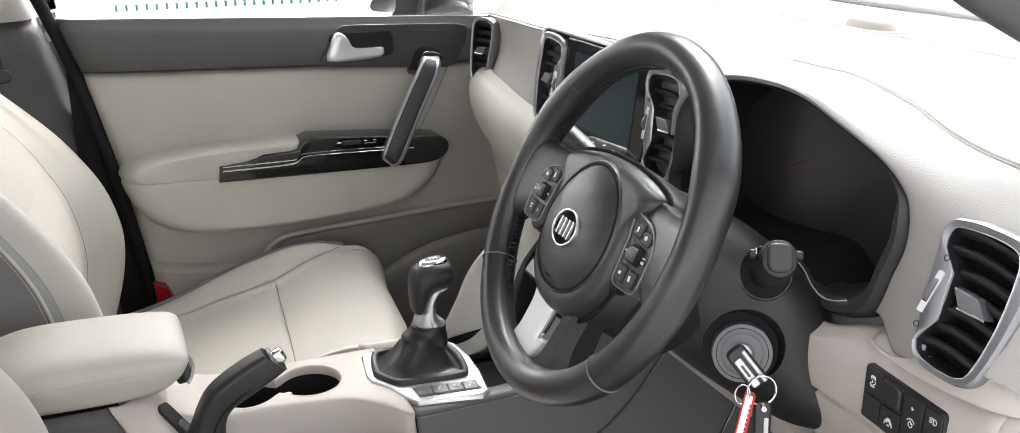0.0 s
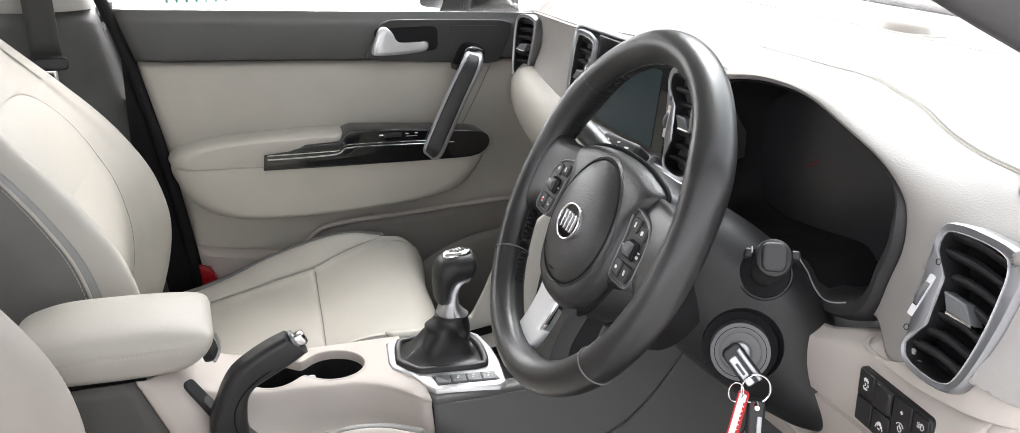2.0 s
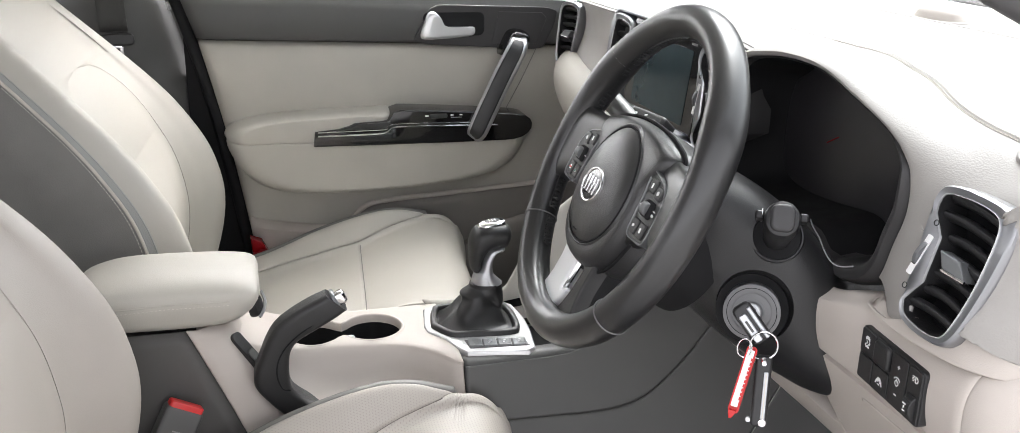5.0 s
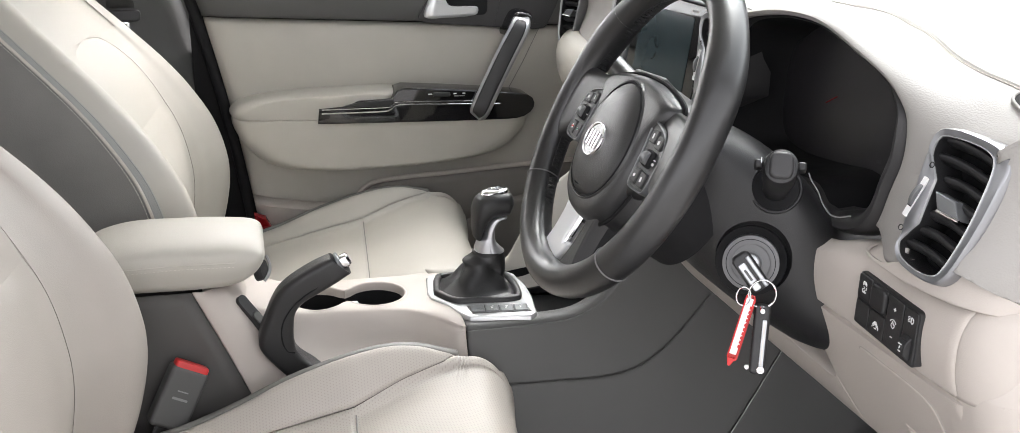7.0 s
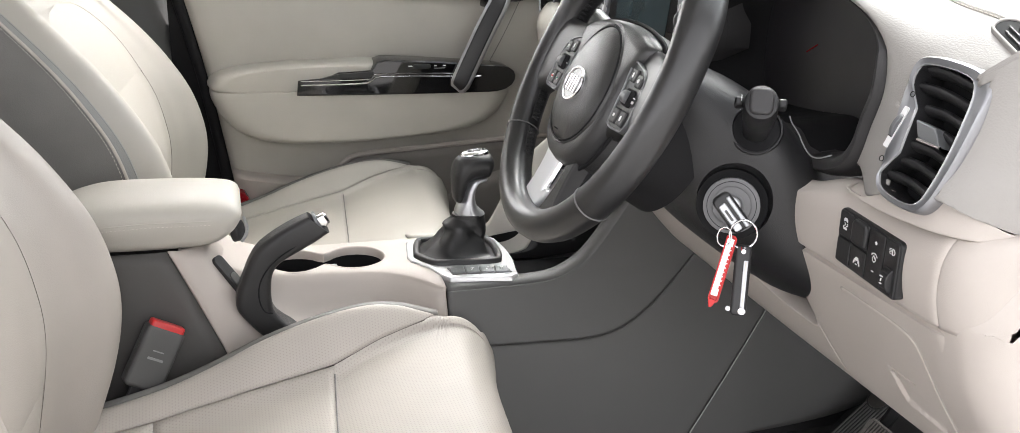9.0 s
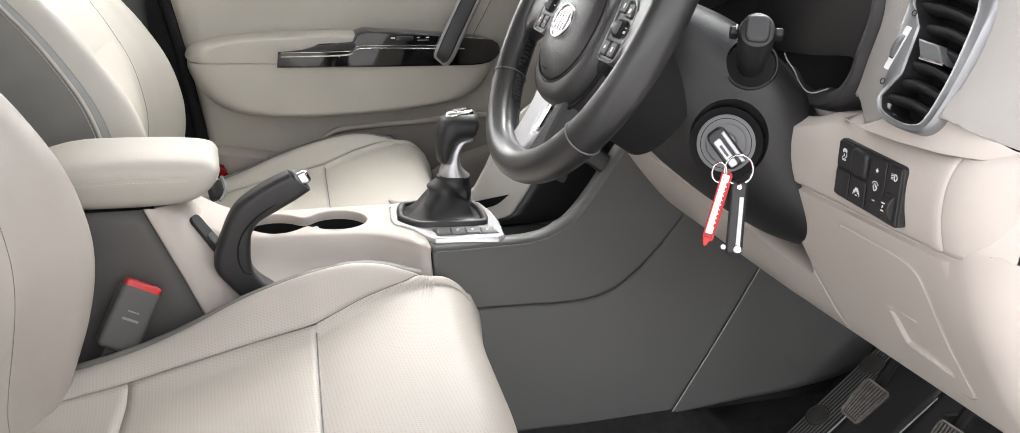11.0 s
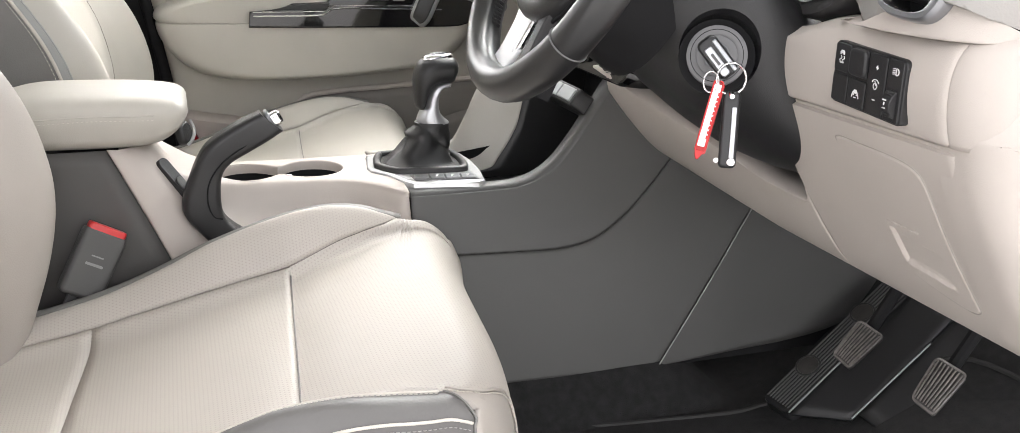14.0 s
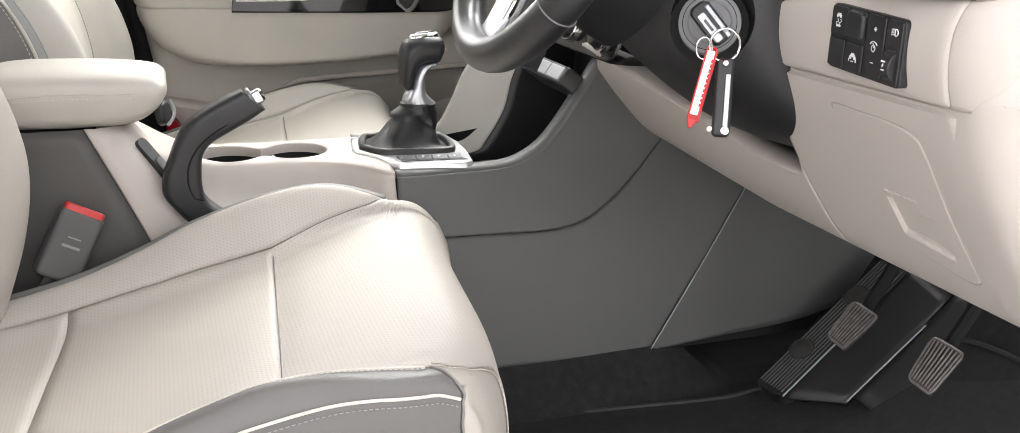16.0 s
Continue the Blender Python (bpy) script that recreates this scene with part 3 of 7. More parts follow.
bezel_outline = [(0.384, 1.026), (0.42, 1.092), (0.44, 1.100), (0.66, 1.092), (0.682, 1.085), (0.678, 1.06), (0.655, 1.012), (0.63, 1.008)]
bezel = part("lever_bezel", slab(rounded(bezel_outline), BM_, 0.003, 0.0012, base=-0.006), rim_grey, door, "dark bezel round the release lever")
part("lever_cup", pillow(rrect(0.125, 0.048, 0.012, cx=0.470, cy=1.062), BM_, 0.0040, edge=0.1), black_matt, bezel)
part("corner_pad", slab([(0.545, 1.02), (0.56, 1.085), (0.65, 1.082), (0.660, 1.07), (0.64, 1.02)], BM_, 0.0042, 0.001), rim_grey, bezel)
LM = frame_of((0, DY - 0.022, 0), (0, -1, 0))
lever_outline = [(0.402, 1.036), (0.409, 1.066), (0.415, 1.082), (0.424, 1.088), (0.434, 1.084), (0.440, 1.070), (0.450, 1.060), (0.47, 1.057), (0.505, 1.057), (0.512, 1.050), (0.508, 1.040), (0.49, 1.036), (0.44, 1.033)]
part("release_lever", pillow(spline(lever_outline, 56, True), LM, 0.012, edge=0.35, base=-0.006), bright_satin, door, "satin silver release lever")
# red lamp low on the door's rear edge
part("warning_lamp", slab([(0.052, 0.650), (0.074, 0.642), (0.098, 0.594), (0.092, 0.575), (0.058, 0.575)], frame_of((0, DY - 0.020, 0), (0, -1, 0)), 0.012, 0.004, base=-0.01), deep_red, door, "dark red lamp at the door's edge")
# window glass
wp = part("window_pane", sheet(lambda u, v: V(span(-0.07, 0.72, u) - 0.05 * v, 0.735 - 0.10 * v, 1.09 + 0.42 * v), 8, 8), clear_glass, door, "clear side window pane", solid=0.004)
wp.visible_shadow = False
# mirror pod outside the window
mirror = thing("door_mirror", "dark outside mirror housing beyond the window", "mirror", (0.62, 0.86, 1.13))
part("housing", loft([[V(0.60 + 0.05 * f + 0.045 * math.cos(a), y, 1.185 + (0.062 + 0.01 * f) * math.sin(a)) for a in [2 * math.pi * k / 20 for k in range(20)]] for f, y in ((0.2, 0.80), (0.6, 0.83), (1, 0.90), (1, 0.98), (0.5, 1.01))]), black_plastic, mirror)
part("foot", box((0.66, 0.775, 1.125), (0.09, 0.08, 0.03)), black_plastic, mirror, bevel=0.008)

# ---- dashboard ----
dash = thing("dashboard", "cream soft-touch dashboard with dark instrument binnacle", "dashboard", (0.8, 0, 0.9))
# front edge of the top pad, from the passenger's end to the driver's: y, x, z
BROW = [(-0.738, 0.690, 1.080), (-0.705, 0.632, 1.102), (-0.66, 0.618, 1.110), (-0.60, 0.606, 1.114), (-0.575, 0.598, 1.119), (-0.55, 0.594, 1.130), (-0.53, 0.593, 1.138), (-0.485, 0.593, 1.153), (-0.43, 0.590, 1.167), (-0.36, 0.590, 1.169), (-0.29, 0.600, 1.163), (-0.23, 0.622, 1.157), (0.0, 0.628, 1.155), (0.19, 0.632, 1.142), (0.40, 0.662, 1.130), (0.56, 0.698, 1.117), (0.66, 0.722, 1.108)]


RIDGE = [(-0.738, 0.685, 1.112), (-0.70, 0.672, 1.126), (-0.66, 0.662, 1.131), (-0.62, 0.655, 1.137), (-0.59, 0.652, 1.141), (-0.548, 0.654, 1.149), (-0.486, 0.675, 1.158), (-0.431, 0.682, 1.164), (-0.364, 0.689, 1.167), (-0.303, 0.687, 1.168), (-0.24, 0.690, 1.167), (0.0, 0.70, 1.165), (0.19, 0.70, 1.158), (0.40, 0.73, 1.148), (0.66, 0.79, 1.135)]
PROFILES = {}


def top_pad(u, v):
    key_ = round(u, 5)
    if key_ not in PROFILES:
        PROFILES[key_] = top_profile(u)
    x, z = PROFILES[key_][int(round(v * 100))]
    return V(x, -0.738 + 1.398 * u, z)


def top_profile(u):
    y = -0.738 + 1.398 * u
    x0, z0 = lerp_table(BROW, y)
    rise = 0.012
    xs, zs = lerp_table(RIDGE, y)                         # where the stitched seam runs
    zs = max(zs + 0.003, z0 + 0.002)
    rows = [(x0 + 0.004, z0 - 0.006), (x0, z0 - 0.002), (x0 + 0.010, z0 + 0.0015), (x0 + 0.5 * (xs - x0), z0 + 0.60 * (zs - z0) + 0.0015), (xs, zs), (0.80, max(zs, 1.162) + 0.003), (0.935, 1.1655), (0.955, 1.1612), (1.06, 1.1605), (1.12, 1.1605), (1.168, 1.1600)]
    if y < -0.60:
        k = (-0.60 - y) / 0.138
        rows = [(a, b - (0.02 * k * k if i > 3 else 0)) for i, (a, b) in enumerate(rows)]
    return spline(rows, 101)


U_HOOD = 0.548 / 1.398                                   # the hood's passenger end, y = -0.19
part("top_pad", sheet(lambda u, v: top_pad(U_HOOD - 0.05 + (1.05 - U_HOOD) * u, v) - V(0, 0, 0.005 * max(0.0, min(1.0, 1 - u / 0.075))), 86, 101), dash_skin, dash, "pale grained top pad", solid=0.006, offset=1)
part("top_pad", sheet(lambda u, v: top_pad(U_HOOD * u, 0.4 + 0.6 * v), 46, 61), dash_skin, dash, "pale grained top pad", solid=0.006, offset=1)
# raised stitched ridge running over the hood towards the door
seam_pts = [(x, y, 0) for y, x, _ in reversed(RIDGE) if y < -0.29]


def on_top(x, y):
    x0, z0 = lerp_table(BROW, y)
    best = min((top_pad((y + 0.738) / 1.398, k / 100) for k in range(6, 80)), key=lambda p: abs(p.x - x))
    return best.z


for d in (-0.0035, 0.0035):
    pts = [(p[0] + d, p[1], 0) for p in spline(seam_pts, 40)]
    pts = [V(x, y, on_top(x, y) + 0.0012) for x, y, _ in pts]
    stitches(pts, thread_white, dash, length=0.0042, gap=0.0052, r=0.0005)
pts = [V(x, y, on_top(x, y) + 0.0002) for x, y, _ in spline(seam_pts, 40)]
part("seam", tube(pts, 0.0011, 6), cream_seam, dash)
# light sensor dome
dome = part("sensor_dome", loft([[V(0.990 + r * 0.024 * math.cos(a), -0.088 + r * 0.046 * math.sin(a), 1.160 + 0.018 * h) for a in [2 * math.pi * k / 28 for k in range(28)]] for r, h in ((1.08, 0), (1.0, 0.15), (0.9, 0.55), (0.7, 0.85), (0.4, 0.98), (0.1, 1.0))]), cream_plastic, dash, "small pale sensor dome")
part("sensor_base", slab([(0.994 + 0.032 * math.cos(a), -0.092 + 0.060 * math.sin(a)) for a in [2 * math.pi * k / 28 for k in range(28)]], Matrix.Translation((0, 0, 1.154)), 0.0085, 0.004), dash_skin, dash)

# instrument binnacle: grey rim, black tub, tilted lens
RIM = [(-0.233, 1.005), (-0.226, 1.06), (-0.235, 1.115), (-0.270, 1.147), (-0.320, 1.160), (-0.375, 1.166), (-0.432, 1.164), (-0.488, 1.149), (-0.543, 1.131), (-0.571, 1.113), (-0.580, 1.096), (-0.5805, 1.069), (-0.570, 1.038), (-0.561, 1.010), (-0.545, 0.990), (-0.518, 0.978), (-0.492, 0.978), (-0.468, 0.992), (-0.440, 1.005), (-0.36, 0.995), (-0.28, 0.990)]


def rim_loop(grow, dx, n=72):
    cy, cz = -0.40, 1.075
    out = []
    for y, z in spline(RIM, n, True):
        lean = 0.16 * (z - 1.0)                       # the visor overhangs: its top reaches back
        k = max(0.0, min(1.0, (z - 1.04) / 0.09))
        up = grow + (min(grow, 1.015) - grow) * k     # stays under the top pad
        out.append(V(0.588 + dx - lean * 0.05 + (0.006 if z > 1.13 else 0), cy + (y - cy) * up, cz + (z - cz) * up))
    return out


def rim_in(w, dx, n=72):
    """The rim's outline drawn in by w: a crescent, thin under the visor and broad beside the dials."""
    cy, cz = -0.40, 1.075
    out = []
    for y, z in spline(RIM, n, True):
        band = 1 - 0.86 * max(0.0, min(1.0, (z - 1.085) / 0.055))
        if z < 1.05:
            band *= max(0.15, min(1.0, (-0.470 - y) / 0.045 + 0.15))
        d = Vector((cy - y, cz - z)).normalized() * w * band
        out.append(V(0.588 + dx * (0.4 + 0.6 * band) + (0.006 if z > 1.13 else 0.006 * max(0.0, (z - 1.10) / 0.03)), y + d[0], z + d[1]))
    return out


def binnacle_rim():
    return loft([rim_in(-0.002, 0.050), rim_in(-0.002, 0.024), rim_in(0.0, 0.011), rim_in(0.003, 0.004), rim_in(0.008, 0.000), rim_in(0.014, 0.002), rim_in(0.020, 0.007), rim_in(0.0245, 0.018), rim_in(0.026, 0.06)], None, False)


part("binnacle_rim", binnacle_rim(), rim_grey, dash, "dark grey rim of the instrument hood")
# one skin runs from the rim of the hood to the stitched seam and, beside the dials, round the end pod
COWL_IN = spline([(-0.227, 1.080), (-0.234, 1.114), (-0.270, 1.147), (-0.320, 1.160), (-0.375, 1.166), (-0.432, 1.164), (-0.488, 1.149), (-0.543, 1.131), (-0.571, 1.113), (-0.580, 1.096), (-0.5805, 1.069), (-0.570, 1.038), (-0.561, 1.010), (-0.550, 0.990)], 150)
COWL_END = spline([(0.690, -0.190), (0.690, -0.215), (0.687, -0.275), (0.689, -0.330), (0.688, -0.378), (0.682, -0.431), (0.674, -0.490), (0.655, -0.560), (0.655, -0.625), (0.668, -0.690), (0.672, -0.735), (0.660, -0.738), (0.655, -0.738), (0.655, -0.738)], 150)
COWL_Z = spline([(0,), (0,), (0,), (0,), (0,), (0,), (0,), (0,), (0,), (0,), (1.085,), (1.040,), (1.005,), (0.983,)], 150)


def cowl_line(i, n=44):
    (y, z), (xq, yq) = COWL_IN[i], COWL_END[i]
    (ya, za), (yb, zb) = COWL_IN[max(0, i - 1)], COWL_IN[min(149, i + 1)]
    out = V(0, zb - za, -(yb - ya)).normalized()          # away from the dials
    if yq > -0.7349:
        w_ = (yq + 0.738) / 1.398
        p, q = top_pad(w_, 0.40), top_pad(w_, 0.42)
        end, tan = p, (q - p).normalized()
    else:
        end, tan = V(xq, yq, COWL_Z[i][0]), V(1, 0, 0)
    side = max(0.0, -out.y)
    base = V(0.5905, y, z)
    a = base + out * 0.005
    length = (end - a).length
    t0 = (out * (0.35 + 0.65 * side) + V(0.6 - 0.85 * side, 0, 0)) * length
    t1 = tan * length * (1.0 + 1.2 * side)
    pts = [base + V(0.014, 0, 0) - out * 0.001, base + V(0.004, 0, 0), base + out * 0.0022 + V(0.0008, 0, 0)]
    for k in range(n + 1):
        t = k / n
        p = a * (2 * t ** 3 - 3 * t * t + 1) + t0 * (t ** 3 - 2 * t * t + t) + end * (3 * t * t - 2 * t ** 3) + t1 * (t ** 3 - t * t)
        p.x += 0.30 * (p.z - 1.05) * 16 * (t * (1 - t)) ** 2 * side
        pts.append(p)
    return pts


COWL = [cowl_line(i) for i in range(150)]
part("binnacle_tub", loft([rim_in(0.025, 0.030), rim_loop(0.92, 0.060), rim_loop(0.88, 0.090), rim_loop(0.84, 0.100)], None, False), black_matt, dash)
part("dial_lens", loft([rim_loop(0.885, 0.088), rim_loop(0.880, 0.086)]), lens_black, dash, "dark glossy instrument lens")
part("dial_needle", box((0, 0, 0), (0.022, 0.0011, 0.001), frame_of((0.672, -0.345, 1.070), (-1, 0, 0)) @ Matrix.Rotation(0.5, 4, "Z")), deep_red, dash, "thin red needle")
part("gauge_mark", slab(rrect(0.010, 0.022, 0.003), frame_of((0.671, -0.505, 1.075), (-1, 0, 0)), 0.001), grey_mark, dash, "small pale gauge mark")
# bright tube draws the white highlight along the lens's lower edge
part("lens_glint", tube([V(0.584, y, z) for y, z in spline([(-0.455, 1.022), (-0.461, 1.016), (-0.474, 1.009), (-0.484, 1.000), (-0.497, 0.9935), (-0.512, 0.9945), (-0.531, 1.002)], 30)], 0.0008, 6), bright_satin, dash, "bright tube for the highlight on the lens edge")


def panel_x(z):
    return lerp_table([(0.700, 0.745), (0.712, 0.712), (0.725, 0.694), (0.75, 0.672), (0.81, 0.630), (0.875, 0.592), (0.905, 0.5765), (0.93, 0.568), (0.955, 0.566), (0.972, 0.570), (0.985, 0.580), (0.992, 0.60)], z)


def end_round(y):
    """How far the driver's panel falls away towards the door and the column."""
    r = 0.0
    if y < -0.704:
        r += ((-0.704 - y) / 0.008) ** 2 * 0.004
    return r


# driver's upper knee panel with the switch block, then the lower cover
def knee_upper(u, v):
    y = -0.712 + 0.220 * u
    top = lerp_table([(-0.712, 0.992), (-0.585, 0.992), (-0.55, 0.985), (-0.519, 0.974), (-0.492, 0.970)], y)
    z = 0.9085 + (top - 0.9085) * v
    x = panel_x(z) + end_round(y) + (0.014 * (v - 0.86) / 0.14 if v > 0.86 and top < 0.991 else 0.0)
    if y > -0.502:
        x += ((y + 0.502) / 0.010) ** 2 * 0.008
    if v < 0.02:
        x += 0.002
    return V(x, y, z)


part("knee_panel", sheet(knee_upper, 40, 30), cream_plastic, dash, "cream plastic knee panel", solid=0.006, offset=1)


def cut(y):
    """Upper edge of the lower cover: full height by the door, cut out round the steering column."""
    if y < -0.470:
        return 0.9065
    return lerp_table([(-0.470, 0.815), (-0.462, 0.795), (-0.44, 0.790), (-0.37, 0.794), (-0.305, 0.811), (-0.21, 0.838), (-0.10, 0.873), (-0.04, 0.890)], y)


def lower_cover(y0, y1):
    def at(u, v):
        y = y0 + (y1 - (0.10 * v if y1 > -0.2 else 0.0) - y0) * u
        z = 0.702 + (cut(y) - 0.702) * v
        x = panel_x(z) + 0.0015 + end_round(y)
        if y > -0.33:
            k = (y + 0.33) / 0.29
            z = z + k * 0.045 * (1 - v)
            x -= 0.045 * k
        if v > 0.985:
            x += 0.004
        return V(x, y, z)
    return at


LID = [(-0.570, 0.886), (-0.600, 0.8855), (-0.640, 0.884), (-0.662, 0.879), (-0.670, 0.866), (-0.6735, 0.82), (-0.6765, 0.765), (-0.673, 0.752), (-0.656, 0.749), (-0.62, 0.756), (-0.600, 0.765), (-0.592, 0.79), (-0.578, 0.85), (-0.566, 0.878)]
LID_C = (-0.628, 0.815)


def in_lid(y, z, grow=1.0):
    poly = [(LID_C[0] + (a - LID_C[0]) * grow, LID_C[1] + (b - LID_C[1]) * grow) for a, b in spline(LID, 60, True)]
    inside = False
    for (y0, z0), (y1, z1) in zip(poly, poly[1:] + poly[:1]):
        if (z0 > z) != (z1 > z) and y < (y1 - y0) * (z - z0) / (z1 - z0) + y0:
            inside = not inside
    return inside


cover_bm = sheet(lower_cover(-0.712, -0.4702), 90, 90)
bmesh.ops.delete(cover_bm, geom=[f for f in cover_bm.faces if in_lid(f.calc_center_median().y, f.calc_center_median().z, 0.96)], context="FACES")
part("lower_cover", cover_bm, cream_plastic, dash, "cream lower cover under the column", solid=0.006, offset=1)
part("column_shelf", sheet(lower_cover(-0.4698, -0.025), 50, 24), cream_plastic, dash, "cream lower cover under the column", solid=0.006, offset=1)
# edge flange of the cut-out, going back into the dark
def flange(u, v):
    pts = [(-0.4690, 0.9065), (-0.4695, 0.86), (-0.470, 0.815), (-0.462, 0.795), (-0.44, 0.790), (-0.37, 0.794), (-0.305, 0.811), (-0.21, 0.838), (-0.10, 0.873)]
    y, z = spline(pts, 60)[int(round(u * 59))]
    k = max(0, (y + 0.33) / 0.29)
    return V(panel_x(z) + 0.002 - 0.045 * k + 0.05 * v, y + 0.004 * v, z + 0.004 * v)


part("cutout_edge", sheet(flange, 60, 3), cream_plastic, dash, solid=0.003)
# black sheet put in for the shade of the hollow under the dash
part("void_shade_sheet", sheet(lambda u, v: V(0.86 + 0.02 * v, -0.72 + 0.72 * u, 0.735 + 0.26 * v), 4, 4), black_matt, dash, solid=0.01)

# fuse box lid with a finger recess and a row of embossed letters
def lid_pt(y, z, d=0.0):
    return V(panel_x(z) + 0.0015 + end_round(y), y, z) + V(-0.84, 0, -0.54) * d


def soft_box(t, a, b, e):
    """1 between a and b, falling to 0 over e at either side."""
    k = min((t - a) / e, (b - t) / e)
    k = max(0.0, min(1.0, k))
    return k * k * (3 - 2 * k)


def lid_relief(y, z):
    # finger recess: a pocket that slopes out of the lid towards its lower end
    c = (y + 0.600) / -0.052                              # 0 at the column side, 1 at the door side
    top = 0.807 - 0.006 * c
    f = (top - z) / 0.030
    hole = soft_box(c, -0.02, 1.12, 0.05) * soft_box(f, -0.02, 1.10, 0.05)
    return -0.021 * hole * (1 - 0.85 * max(0.0, min(1.0, f)))


lo = spline(LID, 110, True)


def lid_ring(s, h):
    out = []
    for y, z in lo:
        yy, zz = LID_C[0] + (y - LID_C[0]) * s, LID_C[1] + (z - LID_C[1]) * s
        out.append(lid_pt(yy, zz, h + lid_relief(yy, zz)))
    return out


part("fuse_lid", loft([lid_ring(1.0, -0.002), lid_ring(0.992, -0.001), lid_ring(0.985, 0.0004), lid_ring(0.975, 0.0011)] + [lid_ring(0.97 - 0.95 * k / 44, 0.0012) for k in range(45)]), cream_plastic, dash, "cream fuse box lid with a finger recess")
part("fuse_lid_seam", tube([lid_pt(LID_C[0] + (y - LID_C[0]) * 1.002, LID_C[1] + (z - LID_C[1]) * 1.002, 0.0) for y, z in lo], 0.0006, 6, True), cream_seam, dash)
for k in range(6):
    y = -0.600 - 0.0068 * k
    part("embossed_bar", tube([lid_pt(y, 0.8165, 0.0016), lid_pt(y - 0.0042, 0.8162, 0.0016)], 0.0011, 5), cream_plastic, dash)

# end cover facing the door
end_outline = [(0.660, 0.985), (0.618, 0.968), (0.592, 0.944), (0.582, 0.925), (0.581, 0.908), (0.598, 0.862), (0.633, 0.802), (0.667, 0.757), (0.700, 0.720), (0.78, 0.70), (0.95, 0.72), (1.0, 0.9), (0.95, 1.0), (0.80, 0.985), (0.70, 0.953)]
part("end_cover", slab(spline(end_outline, 110, True), frame_of((0, -0.7125, 0), (0, -1, 0)), 0.036, 0.030, base=-0.02, steps=7), cream_plastic, dash, "cream end cover facing the door")


def end_wrap(u, v):
    """The knee panel's upper roll carried round the corner towards the bulkhead."""
    z = 0.9085 + 0.0835 * v
    a = math.pi / 2 * min(1.0, u / 0.45)
    back = max(0.0, (u - 0.45) / 0.55)
    return V(panel_x(z) + 0.0025 + 0.034 * (1 - math.cos(a)) + 0.30 * back, -0.7085 - 0.034 * math.sin(a), z + 0.006 * back)


part("end_wrap", sheet(end_wrap, 36, 20), cream_plastic, dash, "cream roll round the corner of the dashboard", solid=0.004)

# driver's end pod that carries the vent
POD_PLAN = spline([(0.660, -0.560), (0.618, -0.562), (0.600, -0.567), (0.588, -0.584), (0.580, -0.640), (0.584, -0.680), (0.592, -0.706), (0.612, -0.727), (0.66, -0.738), (0.80, -0.742), (0.95, -0.742)], 160)


def pod(u, v):
    x, y = POD_PLAN[int(round(u * 159))]
    z = 0.985 + 0.114 * min(1.0, v / 0.8)
    lean = 0.30 * (z - 1.05)
    if v > 0.8:                                       # rolls over and runs back under the top pad
        k = (v - 0.8) / 0.2
        z += 0.031 * (1 - (1 - k) ** 2)
        lean += 0.050 * k ** 1.6
    fade = max(0.0, min(1.0, 1 - (x - 0.62) / 0.25))
    drop = 0.035 * (1 - fade)
    return V(x + lean * fade, y, z - drop * v)


def cut_out(bm, m, w, h, r=0.02):
    """Removes the faces of bm inside a rounded rectangle seen along m's z."""
    inv = m.inverted()
    gone = []
    for f in bm.faces:
        p = inv @ f.calc_center_median()
        if abs(p.z) < 0.05 and abs(p.x) < w / 2 and abs(p.y) < h / 2 and not (abs(p.x) > w / 2 - r and abs(p.y) > h / 2 - r and math.hypot(abs(p.x) - w / 2 + r, abs(p.y) - h / 2 + r) > r):
            gone.append(f)
    bmesh.ops.delete(bm, geom=gone, context="FACES")
    return bm


VENT_OUT = [(-0.033, 0.050), (-0.020, 0.056), (-0.004, 0.0585), (0.027, 0.0585), (0.043, 0.051), (0.047, 0.037), (0.047, 0.0), (0.043, -0.040), (0.037, -0.055), (0.025, -0.0605), (-0.002, -0.061), (-0.016, -0.054), (-0.0215, -0.040), (-0.030, 0.0), (-0.0355, 0.034)]
VENT_IN = [(-0.0245, 0.0467), (-0.0006, 0.0506), (0.0216, 0.0499), (0.0304, 0.0427), (0.034, 0.023), (0.0359, -0.0114), (0.0327, -0.0444), (0.0264, -0.0535), (0.0115, -0.0563), (-0.0078, -0.0544), (-0.0155, -0.048), (-0.0175, -0.0368), (-0.0085, -0.0275), (-0.0095, -0.0104), (-0.0127, 0.0156), (-0.0153, 0.0215), (-0.0259, 0.0276), (-0.0289, 0.0388)]


def around(outline, c, n=96):
    """The outline resampled at even angles round c."""
    dense = spline(outline, 600, True)
    ang = [math.atan2(p[1] - c[1], p[0] - c[0]) for p in dense]
    out = []
    for k in range(n):
        a = 2 * math.pi * k / n - math.pi
        i = min(range(600), key=lambda q: abs((ang[q] - a + math.pi) % (2 * math.pi) - math.pi))
        out.append(tuple(dense[i]))
    return out


